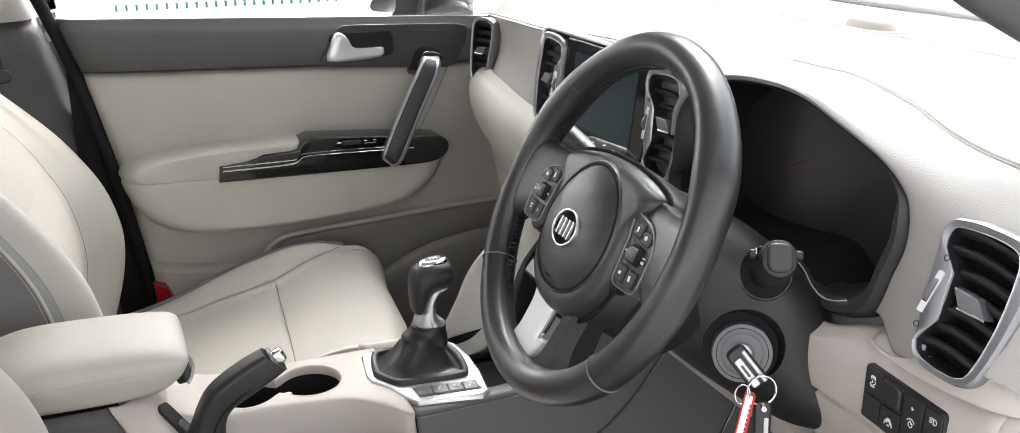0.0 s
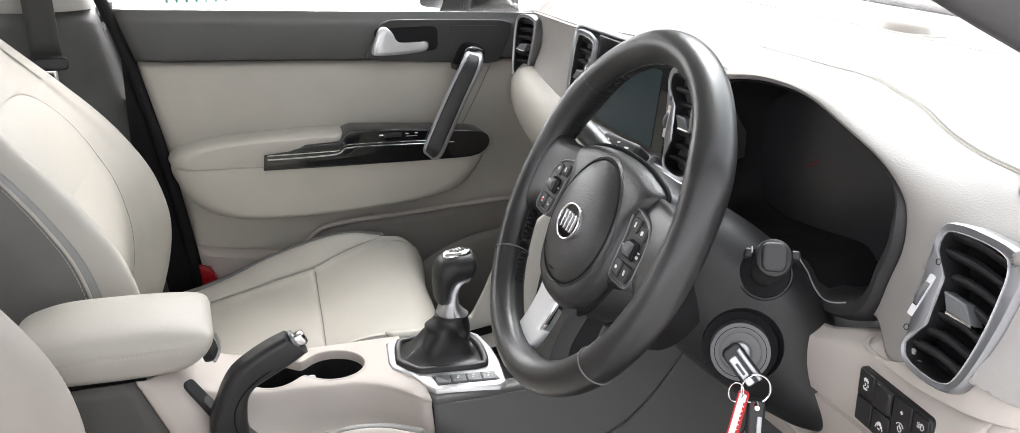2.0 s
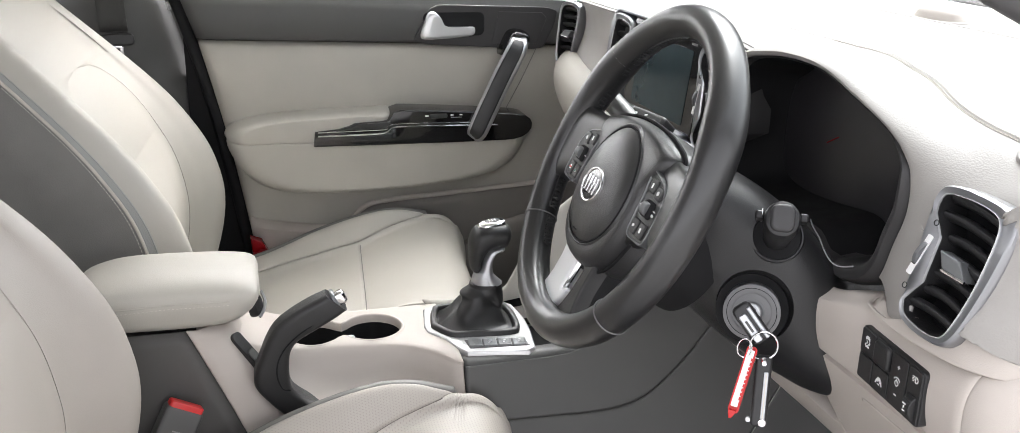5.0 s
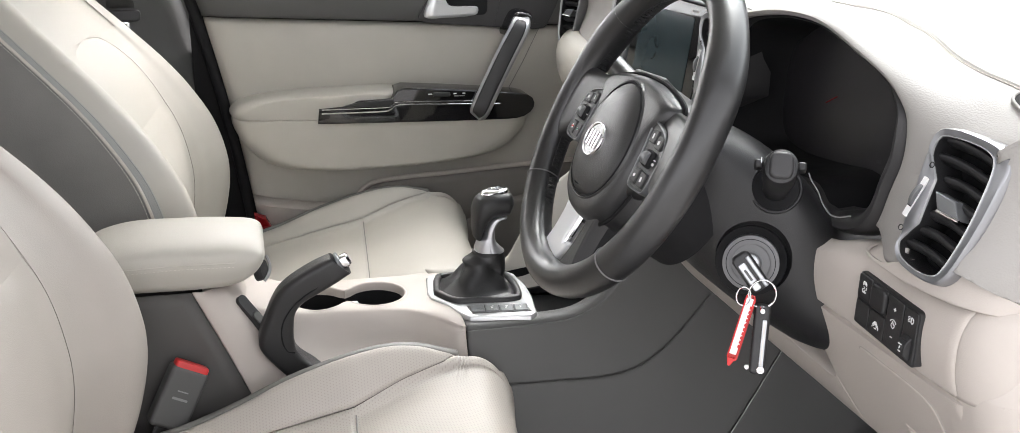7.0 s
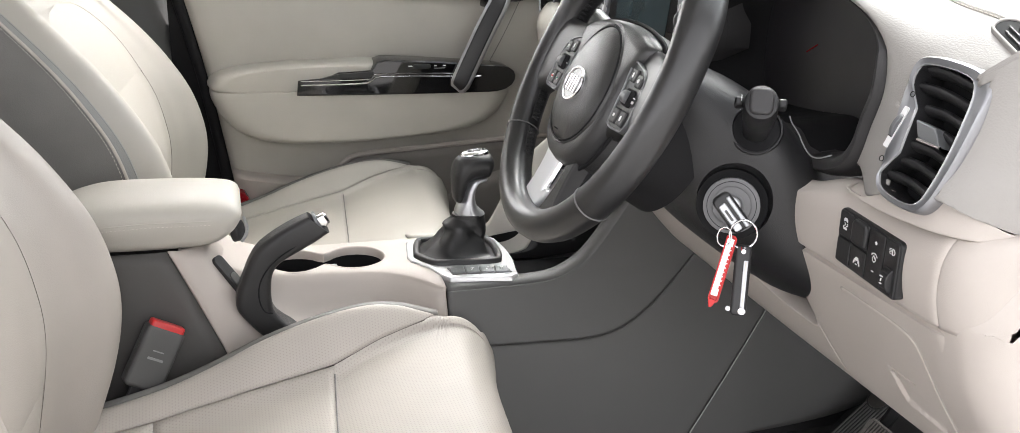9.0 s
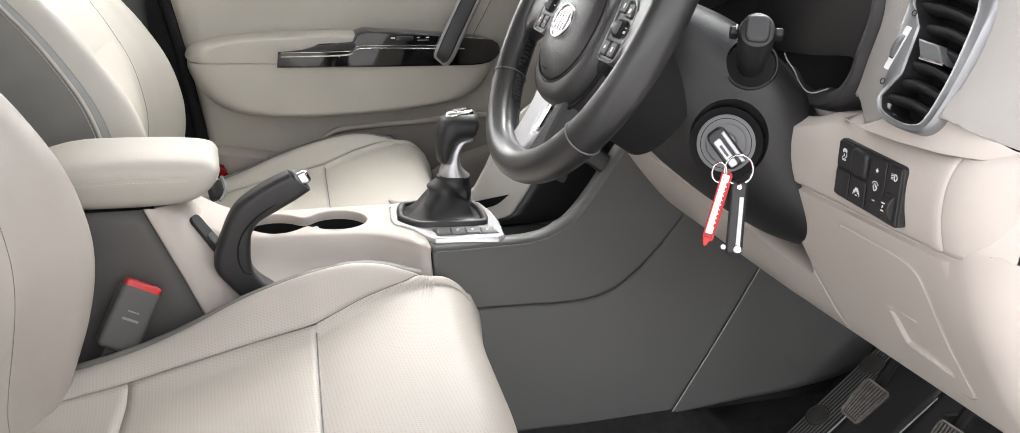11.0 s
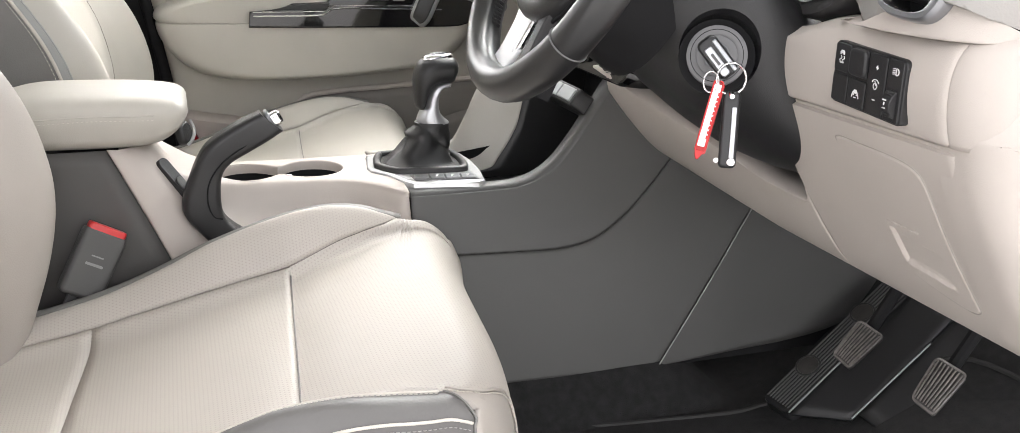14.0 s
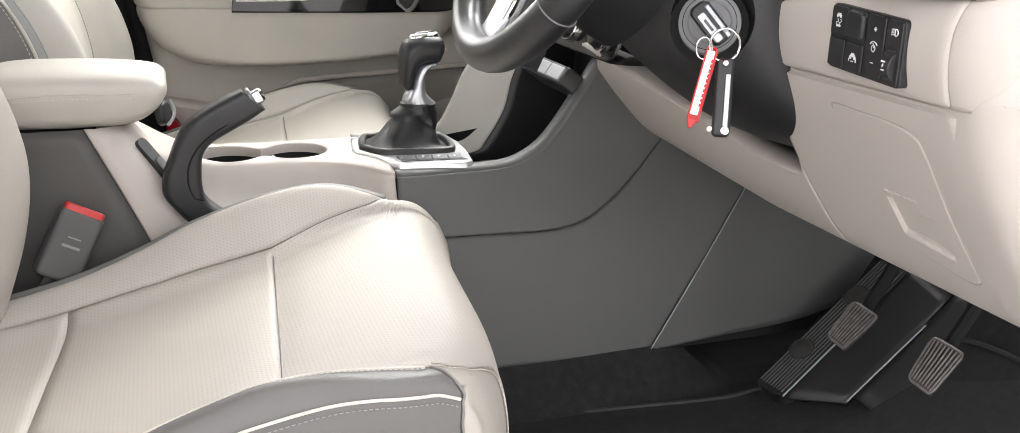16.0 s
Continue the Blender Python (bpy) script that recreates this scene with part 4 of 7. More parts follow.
def cut_vent(bm, m):
    """Opens the pod behind the vent's surround."""
    inv = m.inverted()
    outer = around(VENT_OUT, (0.010, -0.003))
    ring_ = [((x - 0.010) * 0.90 + 0.002, (y + 0.003) * 0.93 - 0.003) for x, y in outer]
    gone = []
    for f in bm.faces:
        p = inv @ f.calc_center_median()
        if abs(p.z) < 0.04 and abs(p.x) < 0.06:
            inside = False
            for (x0, y0), (x1, y1) in zip(ring_, ring_[1:] + ring_[:1]):
                if (y0 > p.y) != (y1 > p.y) and p.x < (x1 - x0) * (p.y - y0) / (y1 - y0) + x0:
                    inside = not inside
            if inside:
                gone.append(f)
    bmesh.ops.delete(bm, geom=gone, context="FACES")
    return bm


DN = Vector((-0.951, -0.104, 0.291))
VM = frame_of((0.5805, -0.6565, 1.0545), DN, (0.29, 0.02, 0.95)) @ Matrix.Rotation(radians(-6), 4, "Z")
PN = Vector((-0.94, -0.32, 0.12))
PM2 = frame_of((0.680, 0.578, 1.052), PN)
def foot_line(y):
    return lerp_table([(-0.742, 0.986), (-0.735, 0.990), (-0.725, 0.999), (-0.705, 1.010), (-0.675, 1.014), (-0.645, 1.004), (-0.622, 0.992), (-0.605, 0.987), (-0.55, 0.986)], y)


def foot_v(u):
    x, y = POD_PLAN[int(round(u * 159))]
    return max(0.006, 0.8 * (foot_line(y) - 0.985) / 0.114) if x < 0.70 else 0.006


U_END = next(k for k in range(160) if POD_PLAN[k][0] > 0.652 and POD_PLAN[k][1] < -0.7) / 159
COWL_BM = cut_vent(sheet(lambda u, v: COWL[int(round(u * 149))][int(round(v * 47))], 150, 48), VM @ Matrix.Translation((0.008, 0, 0)))


def skin_edge(y):
    return foot_line(y) if y < -0.60 else foot_line(y) + 0.016 * min(1.0, (y + 0.60) / 0.035)


bmesh.ops.delete(COWL_BM, geom=[f for f in COWL_BM.faces if f.calc_center_median().z < skin_edge(f.calc_center_median().y) and f.calc_center_median().y < -0.53], context="FACES")
for v in COWL_BM.verts:
    if v.is_boundary and v.co.y < -0.53 and abs(v.co.z - skin_edge(v.co.y)) < 0.008:
        v.co.z = skin_edge(v.co.y)
part("cowl", COWL_BM, dash_skin, dash, "grained grey-beige skin of the instrument hood and vent pod", solid=0.003)
POD_BM = sheet(lambda u, v: pod(U_END + (1 - U_END) * u, v), 60, 40)
FOOT_BM = cut_vent(sheet(lambda u, v: pod(u, foot_v(u) * v), 160, 14), VM @ Matrix.Translation((0.008, 0, 0)))
part("pod_foot", FOOT_BM, cream_plastic, dash, "cream foot of the vent pod", solid=0.004)
part("end_pod", POD_BM, dash_skin, dash, "grained grey-beige pod round the side vent", solid=0.004, offset=1)
# slot for the side window demister
DI, DJ = min(((i, j) for i in range(60, 140) for j in range(6, 44)), key=lambda q: (COWL[q[0]][q[1]].y + 0.672) ** 2 + (COWL[q[0]][q[1]].x - 0.648) ** 2)
dn = (COWL[DI + 3][DJ] - COWL[DI - 3][DJ]).cross(COWL[DI][DJ + 3] - COWL[DI][DJ - 3]).normalized()
dm = frame_of(COWL[DI][DJ], dn if dn.z > 0 else -dn, (1, -0.15, 0))
slot = part("demister", slab(rrect(0.076, 0.022, 0.0105, 7), dm, 0.0022, 0.0008, base=-0.004), black_matt, dash, "black demister slot")
for k in range(3):
    part("demister_slat", box((0.004, -0.0055 + 0.0055 * k, 0.0026), (0.062 - 0.010 * abs(k - 1), 0.0014, 0.003), dm), grey_plastic, slot)
part("demister_rim", ring(rrect(0.080, 0.026, 0.0125, 7), dm, 0.0028, 0.0034, 0.0012, base=-0.003), dash_skin, slot)

# passenger's side: grained fascia over a cream roll and glove box
def fascia(u, v):
    y = 0.215 + 0.445 * u
    x0, z0 = lerp_table(BROW, y)
    hollow = 0.018 * math.sin(math.pi * u) * math.sin(math.pi * min(1, v * 1.1))
    z = z0 - 0.004 - (z0 - 0.004 - 1.012) * v
    return V(x0 + 0.002 - 0.012 * v + hollow * 0.8, y, z)


part("passenger_fascia", cut_out(sheet(fascia, 110, 50), PM2, 0.056, 0.114), dash_skin, dash, "grained grey-beige passenger fascia", solid=0.005)


def roll(u, v):
    y = 0.10 + 0.57 * u
    d = lerp_table([(0.10, 0.0), (0.21, 0.0), (0.40, 0.020), (0.56, 0.048), (0.66, 0.085)], y)
    prof = [(0.645, 1.018), (0.632, 1.020), (0.612, 1.010), (0.598, 0.985), (0.598, 0.955), (0.612, 0.915), (0.638, 0.870), (0.655, 0.80), (0.675, 0.70), (0.72, 0.64), (0.80, 0.62)]
    x, z = spline(prof, 50)[int(round(v * 49))]
    rise = 0.015 * max(0, 1 - u * 2)
    return V(x + d, y, z + rise * 0)


part("glove_roll", sheet(roll, 50, 50), cream_leather, dash, "cream roll above the glove box", solid=0.005)

# centre stack: screen, vents, silver strips, gloss panel
SN = (-1, 0, 0.12)
SM = frame_of((0.618, -0.02, 1.082), SN)               # local x = towards the driver's side (-y), local y = up
stack = part("screen_surround", slab(rrect(0.404, 0.138, 0.022), SM, -0.006, 0.003, base=-0.06), dark_satin, dash, "grey surround of screen and vents")
part("stack_frame", ring(rrect(0.408, 0.142, 0.024), SM, 0.006, 0.009, 0.003, base=-0.01), satin, stack, "satin silver frame")
part("screen_bezel", slab(rrect(0.232, 0.124, 0.006), SM @ Matrix.Translation((0, 0.002, 0)), 0.008, 0.002), gloss_black, stack, "glossy black screen surround")
part("screen", slab(rrect(0.172, 0.098, 0.003, cy=-0.002), SM, 0.0088, 0.0), screen_glass, stack, "dark grey-blue touch screen, switched off")
part("screen_logo", slab(rrect(0.016, 0.0028, 0.001, cx=0.085, cy=0.055), SM, 0.0086, 0.0), grey_mark, stack)
part("lower_strip", slab(rrect(0.20, 0.014, 0.004, cy=-0.066), SM, 0.016, 0.004), satin, stack, "satin silver strip under the screen")


def air_vent(name, m, w, h, parent, label, side=-1, slats=7, rot=0.0, plate=True):
    """Air vent: satin surround with a plate for the thumb wheel, bright inner lip, wavy black slats and a sliding tab.
    side: -1 with the plate at its local left, 1 at its right."""
    sx, sy = -side * w / 0.082, h / 0.119
    c = (0.010, -0.003)
    o = [((x - 0.008) * sx, y * sy) for x, y in around(VENT_OUT, c)]
    i = [((x - 0.008) * sx, y * sy) for x, y in around(VENT_IN if plate else [((x - 0.006) * 0.80 + 0.006, y * 0.90) for x, y in VENT_OUT], c)]
    if side > 0:
        o, i = o[::-1], i[::-1]

    def mix(f):
        return [(a[0] + (b[0] - a[0]) * f, a[1] + (b[1] - a[1]) * f) for a, b in zip(o, i)]
    def lift(f, z):
        return [m @ V(x, y, z) for x, y in mix(f)]
    vent = part(name, loft([lift(0, -0.012), lift(0, 0.004), lift(0.08, 0.0075), lift(0.25, 0.009), lift(0.8, 0.008), lift(0.95, 0.0075)], None, False), vent_satin, parent, label)
    part("inner_lip", loft([lift(0.90, 0.007), lift(0.93, 0.0090), lift(0.97, 0.0090), lift(1.01, 0.007)], None, False), bright_satin, vent, "bright inner lip")
    part("duct", loft([lift(0.99, 0.0072), lift(1.03, 0.003), lift(1.10, -0.012), lift(1.12, -0.030)], None, False), black_plastic, vent)
    part("duct_floor", slab(mix(1.0), m, -0.024, 0.0, base=-0.030), black_matt, vent)
    inner = mix(1.02)
    for k in range(slats):
        y = ((k + 0.5) / slats - 0.5) * h * 0.86
        near = [q for q in inner if abs(q[1] - y) < h * 0.05] or inner
        x0, x1 = min(q[0] for q in near), max(q[0] for q in near)

        def slat(u, v, y=y, x0=x0, x1=x1):
            a = 2 * math.pi * v
            wave = 0.0018 * math.sin(u * math.pi * 1.3)
            return m @ V(x0 + (x1 - x0) * u, y + wave + 0.0042 * math.cos(a) + 0.0020 * math.sin(a), -0.007 + 0.0085 * math.sin(a))
        part("slat", sheet(slat, 10, 14, wrap_v=True), black_plastic, vent)
    tx = (0.0105 - 0.008) * sx
    tab_ob = part("tab", slab([(tx + side * -0.016, -0.006 * sy), (tx + side * -0.004, 0.006 * sy), (tx + side * 0.017, 0.006 * sy), (tx + side * 0.008, -0.007 * sy)], m, 0.0095, 0.002, base=-0.004), dark_satin, vent, "grey sliding tab")
    part("tab_edge", tube([m @ V(tx + side * -0.016, -0.0062 * sy, 0.0085), m @ V(tx + side * 0.008, -0.0072 * sy, 0.0085)], 0.0012, 6), chrome, tab_ob)
    if plate:
        wx = (-0.0225 - 0.008) * sx
        part("wheel_slot", slab(rrect(0.0055, 0.036 * sy, 0.001, 3), m @ Matrix.Translation((wx, -0.006, 0)) @ Matrix.Rotation(side * 0.10, 4, "Z"), 0.0093, 0.0, base=0.004), white_mark, vent)
        wm = m @ Matrix.Translation((wx, -0.005, -0.001)) @ Matrix.Rotation(side * 0.10, 4, "Z") @ Matrix.Rotation(math.pi / 2, 4, "Y")
        wheel = part("thumb_wheel", cyl(wm, 0.0145, -0.0018, 0.0018, 36, lip=0.0008), dark_satin, vent, "ribbed grey thumb wheel")
        for k in range(12):
            a = math.pi / 2 + (k - 5.5) * 0.16
            part("rib", box((0.0146 * math.cos(a - math.pi), 0.0146 * math.sin(a - math.pi), 0), (0.001, 0.0008, 0.0034), wm), black_plastic, wheel)
        for dy in (0.0225, -0.0335):
            part("symbol", ring(circle(0.0026, 16), m @ Matrix.Translation((wx + side * -0.0005, dy, 0.0086)), 0.0007, 0.0006, 0.0002), black_plastic, vent)
    return vent


# driver's side vent, leaning with the pod
air_vent("side_vent", VM @ Matrix.Translation((0.008, 0, 0)), 0.082, 0.119, dash, "satin framed driver's side air vent")
air_vent("side_vent", PM2, 0.064, 0.122, dash, "satin framed passenger's side air vent", side=1, plate=False)
air_vent("centre_vent", SM @ Matrix.Translation((0.158, -0.002, 0.004)), 0.092, 0.132, stack, "centre air vent with thumb wheel")
air_vent("centre_vent", SM @ Matrix.Translation((-0.160, -0.002, 0.004)), 0.084, 0.132, stack, "centre air vent with thumb wheel", side=1)
# gloss black climate panel under the stack
HM = frame_of((0.600, -0.02, 0.925), (-0.93, 0, 0.36))
climate = part("climate_panel", slab(rrect(0.30, 0.15, 0.02), HM, 0.004, 0.003, base=-0.05), gloss_black, dash, "glossy black climate panel")
for x in (-0.10, 0.0, 0.10):
    knob = part("climate_knob", cyl(HM @ Matrix.Translation((x, -0.045, 0)), 0.020, 0.0, 0.020, 32, 0.017, lip=0.003), black_plastic, climate)
    part("knob_ring", ring(circle(0.0215, 36), HM @ Matrix.Translation((x, -0.045, 0)), 0.003, 0.010, 0.002), chrome, knob)
UM = frame_of((0.553, -0.014, 0.822), (-0.80, 0, 0.6))
usb = part("switch_bar", slab(rrect(0.148, 0.026, 0.004), UM, 0.014, 0.003, base=-0.03), black_plastic, dash, "bar of three grey switches over the tray")
for k in range(3):
    part("switch_key", slab(rrect(0.043, 0.019, 0.002, cx=-0.0455 + 0.0455 * k), UM, 0.0165, 0.0015, base=0.01), key_silver, usb)

# block of six dark switches on the knee panel
BMX = frame_of((0.5680, -0.6275, 0.9435), (-1, 0.02, 0.0)) @ Matrix(((1, 0, 0, 0), (-0.055, 1, 0, 0), (0, 0, 1, 0), (0, 0, 0, 1)))
block = part("switch_block", slab(rrect(0.088, 0.050, 0.005), BMX, 0.004, 0.0012, base=-0.012), black_plastic, dash, "black block of six switches with white symbols")
cols = [(-0.0325, 0.0195), (-0.0105, 0.0215), (0.0125, 0.0215), (0.0335, 0.0175)]
for i, (cx, w) in enumerate(cols):
    rows_ = ((0.0122, 0.0225), (-0.0122, 0.0225)) if i in (0, 1) else ((0.0, 0.047),)
    for cy, h in rows_:
        part("switch_key", slab(rrect(w, h, 0.0022, cx=cx, cy=cy), BMX, 0.0056, 0.0009, base=0.0), black_plastic, block)
part("rounded_key", slab(rrect(0.0215, 0.0215, 0.0045, cx=-0.0105, cy=0.0122), BMX, 0.0085, 0.0025, base=0.0), black_plastic, block)
wheelm = BMX @ Matrix.Translation((0.0335, -0.010, 0.0)) @ Matrix.Rotation(math.pi / 2, 4, "Y")
lw = part("level_wheel", cyl(wheelm, 0.0118, -0.005, 0.005, 32, lip=0.001), black_plastic, block, "ribbed headlamp level wheel")
for k in range(18):
    a = 2 * math.pi * k / 18
    part("rib", box((0.0119 * math.cos(a), 0.0119 * math.sin(a), 0), (0.001, 0.0016, 0.008), wheelm), black_plastic, lw)


def marks(m, items, parent, z=0.006, mat=white_mark, name="symbol"):
    bm = bmesh.new()
    for cx, cy, w, h, a in items:
        slab(rrect(w, h, min(w, h) * 0.3, 3), m @ Matrix.Translation((cx, cy, 0)) @ Matrix.Rotation(a, 4, "Z"), z + 0.0003, 0.0, bm, base=z - 0.0005)
    return part(name, bm, mat, parent, "white printed symbol")


def arc_mark(items, m, parent, z, mat=white_mark):
    """Thin printed arcs: (cx, cy, radius, from degrees, to degrees, line width, vertical stretch)."""
    bm = bmesh.new()
    for cx, cy, r, a0, a1, w, sy in items:
        n = 14
        vs = []
        for k in range(n + 1):
            a = radians(a0 + (a1 - a0) * k / n)
            vs.append([bm.verts.new(m @ V(cx + (r + d) * math.cos(a), cy + (r + d) * math.sin(a) * sy, z + 0.0003)) for d in (-w / 2, w / 2)])
        for p, q in zip(vs, vs[1:]):
            bm.faces.new((p[0], p[1], q[1], q[0]))
    return part("symbol", bm, mat, parent, "white printed symbol", solid=0.0004)


KZ = 0.0058


def shrink(items, k=0.78):
    """The same symbols, smaller about their common centre."""
    cx, cy = sum(q[0] for q in items) / len(items), sum(q[1] for q in items) / len(items)
    return [(cx + (q[0] - cx) * k, cy + (q[1] - cy) * k, q[2] * k, *((q[3] * k, q[4]) if len(q) == 5 else (q[3], q[4], q[5] * k, q[6]))) for q in items]


# stability control: small car above two skid lines
marks(BMX, shrink([(-0.0325, 0.0185, 0.0050, 0.0014, 0), (-0.0325, 0.0168, 0.0072, 0.0020, 0), (-0.0352, 0.0153, 0.0014, 0.0014, 0), (-0.0298, 0.0153, 0.0014, 0.0014, 0), (-0.0325, 0.0068, 0.0062, 0.0020, 0)]), block, KZ)
arc_mark(shrink([(-0.0345, 0.0126, 0.0015, -90, 90, 0.0008, 1), (-0.0345, 0.0098, 0.0015, 90, 270, 0.0008, 1), (-0.0300, 0.0126, 0.0015, -90, 90, 0.0008, 1), (-0.0300, 0.0098, 0.0015, 90, 270, 0.0008, 1)]), BMX, block, KZ)
# lane keeping: car between two lines
marks(BMX, shrink([(-0.0105, -0.0085, 0.0044, 0.0012, 0), (-0.0105, -0.0105, 0.0064, 0.0026, 0), (-0.0130, -0.0130, 0.0014, 0.0018, 0), (-0.0080, -0.0130, 0.0014, 0.0018, 0), (-0.0152, -0.0135, 0.0010, 0.0058, -0.30), (-0.0058, -0.0135, 0.0010, 0.0058, 0.30), (-0.0105, -0.0160, 0.0036, 0.0010, 0)]), block, KZ)
# dimmer: plus, lamp under a dial arc, minus
marks(BMX, shrink([(0.0125, 0.0165, 0.0042, 0.0011, 0), (0.0125, 0.0165, 0.0011, 0.0042, 0), (0.0125, -0.0155, 0.0042, 0.0012, 0), (0.0125, 0.0008, 0.0008, 0.0050, 0.5), (0.0125, -0.0048, 0.0024, 0.0010, 0)]), block, KZ)
arc_mark(shrink([(0.0125, 0.0, 0.0056, 25, 155, 0.0011, 1), (0.0125, -0.0008, 0.0028, -60, 240, 0.0009, 1)]), BMX, block, KZ)
# headlamp level: lamp with slanting rays
marks(BMX, shrink([(0.0352, 0.0150, 0.0010, 0.0066, 0)] + [(0.0318, 0.0176 - 0.0017 * k, 0.0036, 0.0008, 0.25) for k in range(4)]), block, KZ)
arc_mark(shrink([(0.0352, 0.0150, 0.0033, -90, 90, 0.0010, 1)]), BMX, block, KZ)
marks(wheelm @ Matrix.Translation((-0.0119, 0, 0)) @ Matrix.Rotation(-math.pi / 2, 4, "Y"), [(0.0, 0.0042, 0.0040, 0.0009, 0), (0.0, 0.0012, 0.0009, 0.0026, 0), (0.0, -0.0020, 0.0030, 0.0009, 0)], lw, 0.0006)
marks(BMX, shrink([(0.0262, -0.0065, 0.0020, 0.0014, 0)]), block, KZ)

# ---- steering column cover, stalks, ignition ----
column = thing("steering_column", "black grained plastic steering column cover", "column", (0.55, -0.40, 0.95))
stations = [(0.455, -0.430, -0.305, 1.070, 0.985), (0.475, -0.452, -0.285, 1.080, 0.940), (0.505, -0.474, -0.278, 1.068, 0.900), (0.540, -0.500, -0.272, 1.052, 0.870), (0.575, -0.512, -0.268, 1.026, 0.845), (0.62, -0.510, -0.265, 0.985, 0.820), (0.72, -0.50, -0.26, 0.94, 0.79)]


def column_loop(x, yr, yl, zt, zb, n=48, e=2.8):
    out = []
    for k in range(n):
        a = 2 * math.pi * k / n
        c, s = math.cos(a), math.sin(a)
        out.append(V(x, (yr + yl) / 2 + (yl - yr) / 2 * math.copysign(abs(c) ** (2 / e), c), (zt + zb) / 2 + (zt - zb) / 2 * math.copysign(abs(s) ** (2 / e), s)))
    return out


sm = frame_of((0.534, -0.479, 1.016), (-0.41, -0.75, 0.52))
IM = frame_of((0.514, -0.482, 0.943), (-0.49, -0.84, 0.22))
cover_bm = loft([column_loop(*q, n=90) for q in spline(stations, 40)])
cover_ob = part("cover", cover_bm, black_plastic, column, "black grained cover")
bore_bm = loft([[IM @ V(x, y, z) for x, y in circle(r, 64)] for r, z in ((0.034, -0.016), (0.0375, 0.0), (0.043, 0.012), (0.06, 0.05))])
loft([[sm @ V(x, y, z) for x, y in circle(0.0225, 48)] for z in (-0.03, 0.04)], bore_bm)
bored(cover_ob, bore_bm)
# gap ring behind the wheel
WC, WT = V(0.4156, -0.3716, 1.0548), 0.4666
WN = V(-math.cos(WT), 0.03, math.sin(WT)).normalized()
WM = frame_of(WC, WN)                                   # local x to the driver's left hand is -x: +x towards the door side
part("hub_sleeve", cyl(WM @ Matrix.Translation((0.006, -0.030, 0)), 0.078, -0.105, -0.036, 48, 0.070, lip=0.008), black_matt, column)
# indicator / light stalk on the door side, wiper stalk on the other
part("stalk_socket", ring(circle(0.0255, 48), sm, 0.0035, 0.003, 0.002, base=-0.03), black_plastic, column, "round socket of the stalk")
part("socket_floor", loft([[sm @ V(x, y, z) for x, y in circle(r, 40)] for r, z in ((0.0225, 0.001), (0.021, -0.012), (0.012, -0.018))]), black_matt, column)
stalk = part("light_stalk", loft([[sm @ V(x + dx, y + dy, z) for x, y in rrect(w, h, min(w, h) * 0.485, 9)] for z, w, h, dx, dy in ((-0.02, 0.024, 0.024, 0, 0), (0.010, 0.025, 0.026, 0, 0), (0.034, 0.028, 0.029, 0, 0), (0.042, 0.030, 0.032, 0, 0), (0.070, 0.031, 0.034, 0, 0), (0.077, 0.028, 0.031, 0, 0), (0.079, 0.021, 0.024, 0, 0))]), black_plastic, column, "black light stalk with grey end knob")
part("knob_face", slab(rrect(0.021, 0.025, 0.007), sm, 0.0825, 0.003, base=0.074), rim_grey, stalk)
for side_ in (-1, 1):
    part("knob_tab", box((side_ * 0.019, 0.006, 0.056), (0.008, 0.008, 0.014), sm), black_plastic, stalk, bevel=0.002)
tm_ = sm @ Matrix.Translation((-0.0165, 0, 0.056)) @ Matrix.Rotation(-math.pi / 2, 4, "Y")
marks(tm_, [(0.008, 0.008, 0.0012, 0.006, 0.2), (0.004, 0.008, 0.0012, 0.005, 0), (-0.002, 0.006, 0.003, 0.004, 0.3), (-0.008, 0.004, 0.004, 0.003, 0.0)], stalk, 0.0006, white_mark)
wm2 = frame_of((0.495, -0.245, 1.055), (-0.30, 0.92, 0.2))
part("wiper_stalk", tube(spline([(0.50, -0.275, 1.045), (0.490, -0.24, 1.062), (0.485, -0.20, 1.075), (0.482, -0.175, 1.083)], 14), [0.010] * 5 + [0.013] * 9, 14), black_plastic, column, "black wiper stalk")
wk = frame_of((0.500, -0.240, 1.074), (-0.70, -0.1, 0.7))
part("stalk_paddle", slab(rrect(0.070, 0.020, 0.006), wk, 0.008, 0.004, base=-0.012), black_plastic, column)
marks(wk, [(-0.020, 0.0, 0.0062, 0.0014, 0.0), (-0.020, 0.0, 0.0062, 0.0014, 0.8), (-0.020, 0.0, 0.0062, 0.0014, 1.57), (-0.020, 0.0, 0.0062, 0.0014, 2.35), (0.0, 0.003, 0.005, 0.002, 0.2), (0.0, -0.003, 0.005, 0.0016, 0.9), (0.018, 0.0, 0.007, 0.002, 0.1)], column, 0.0081)

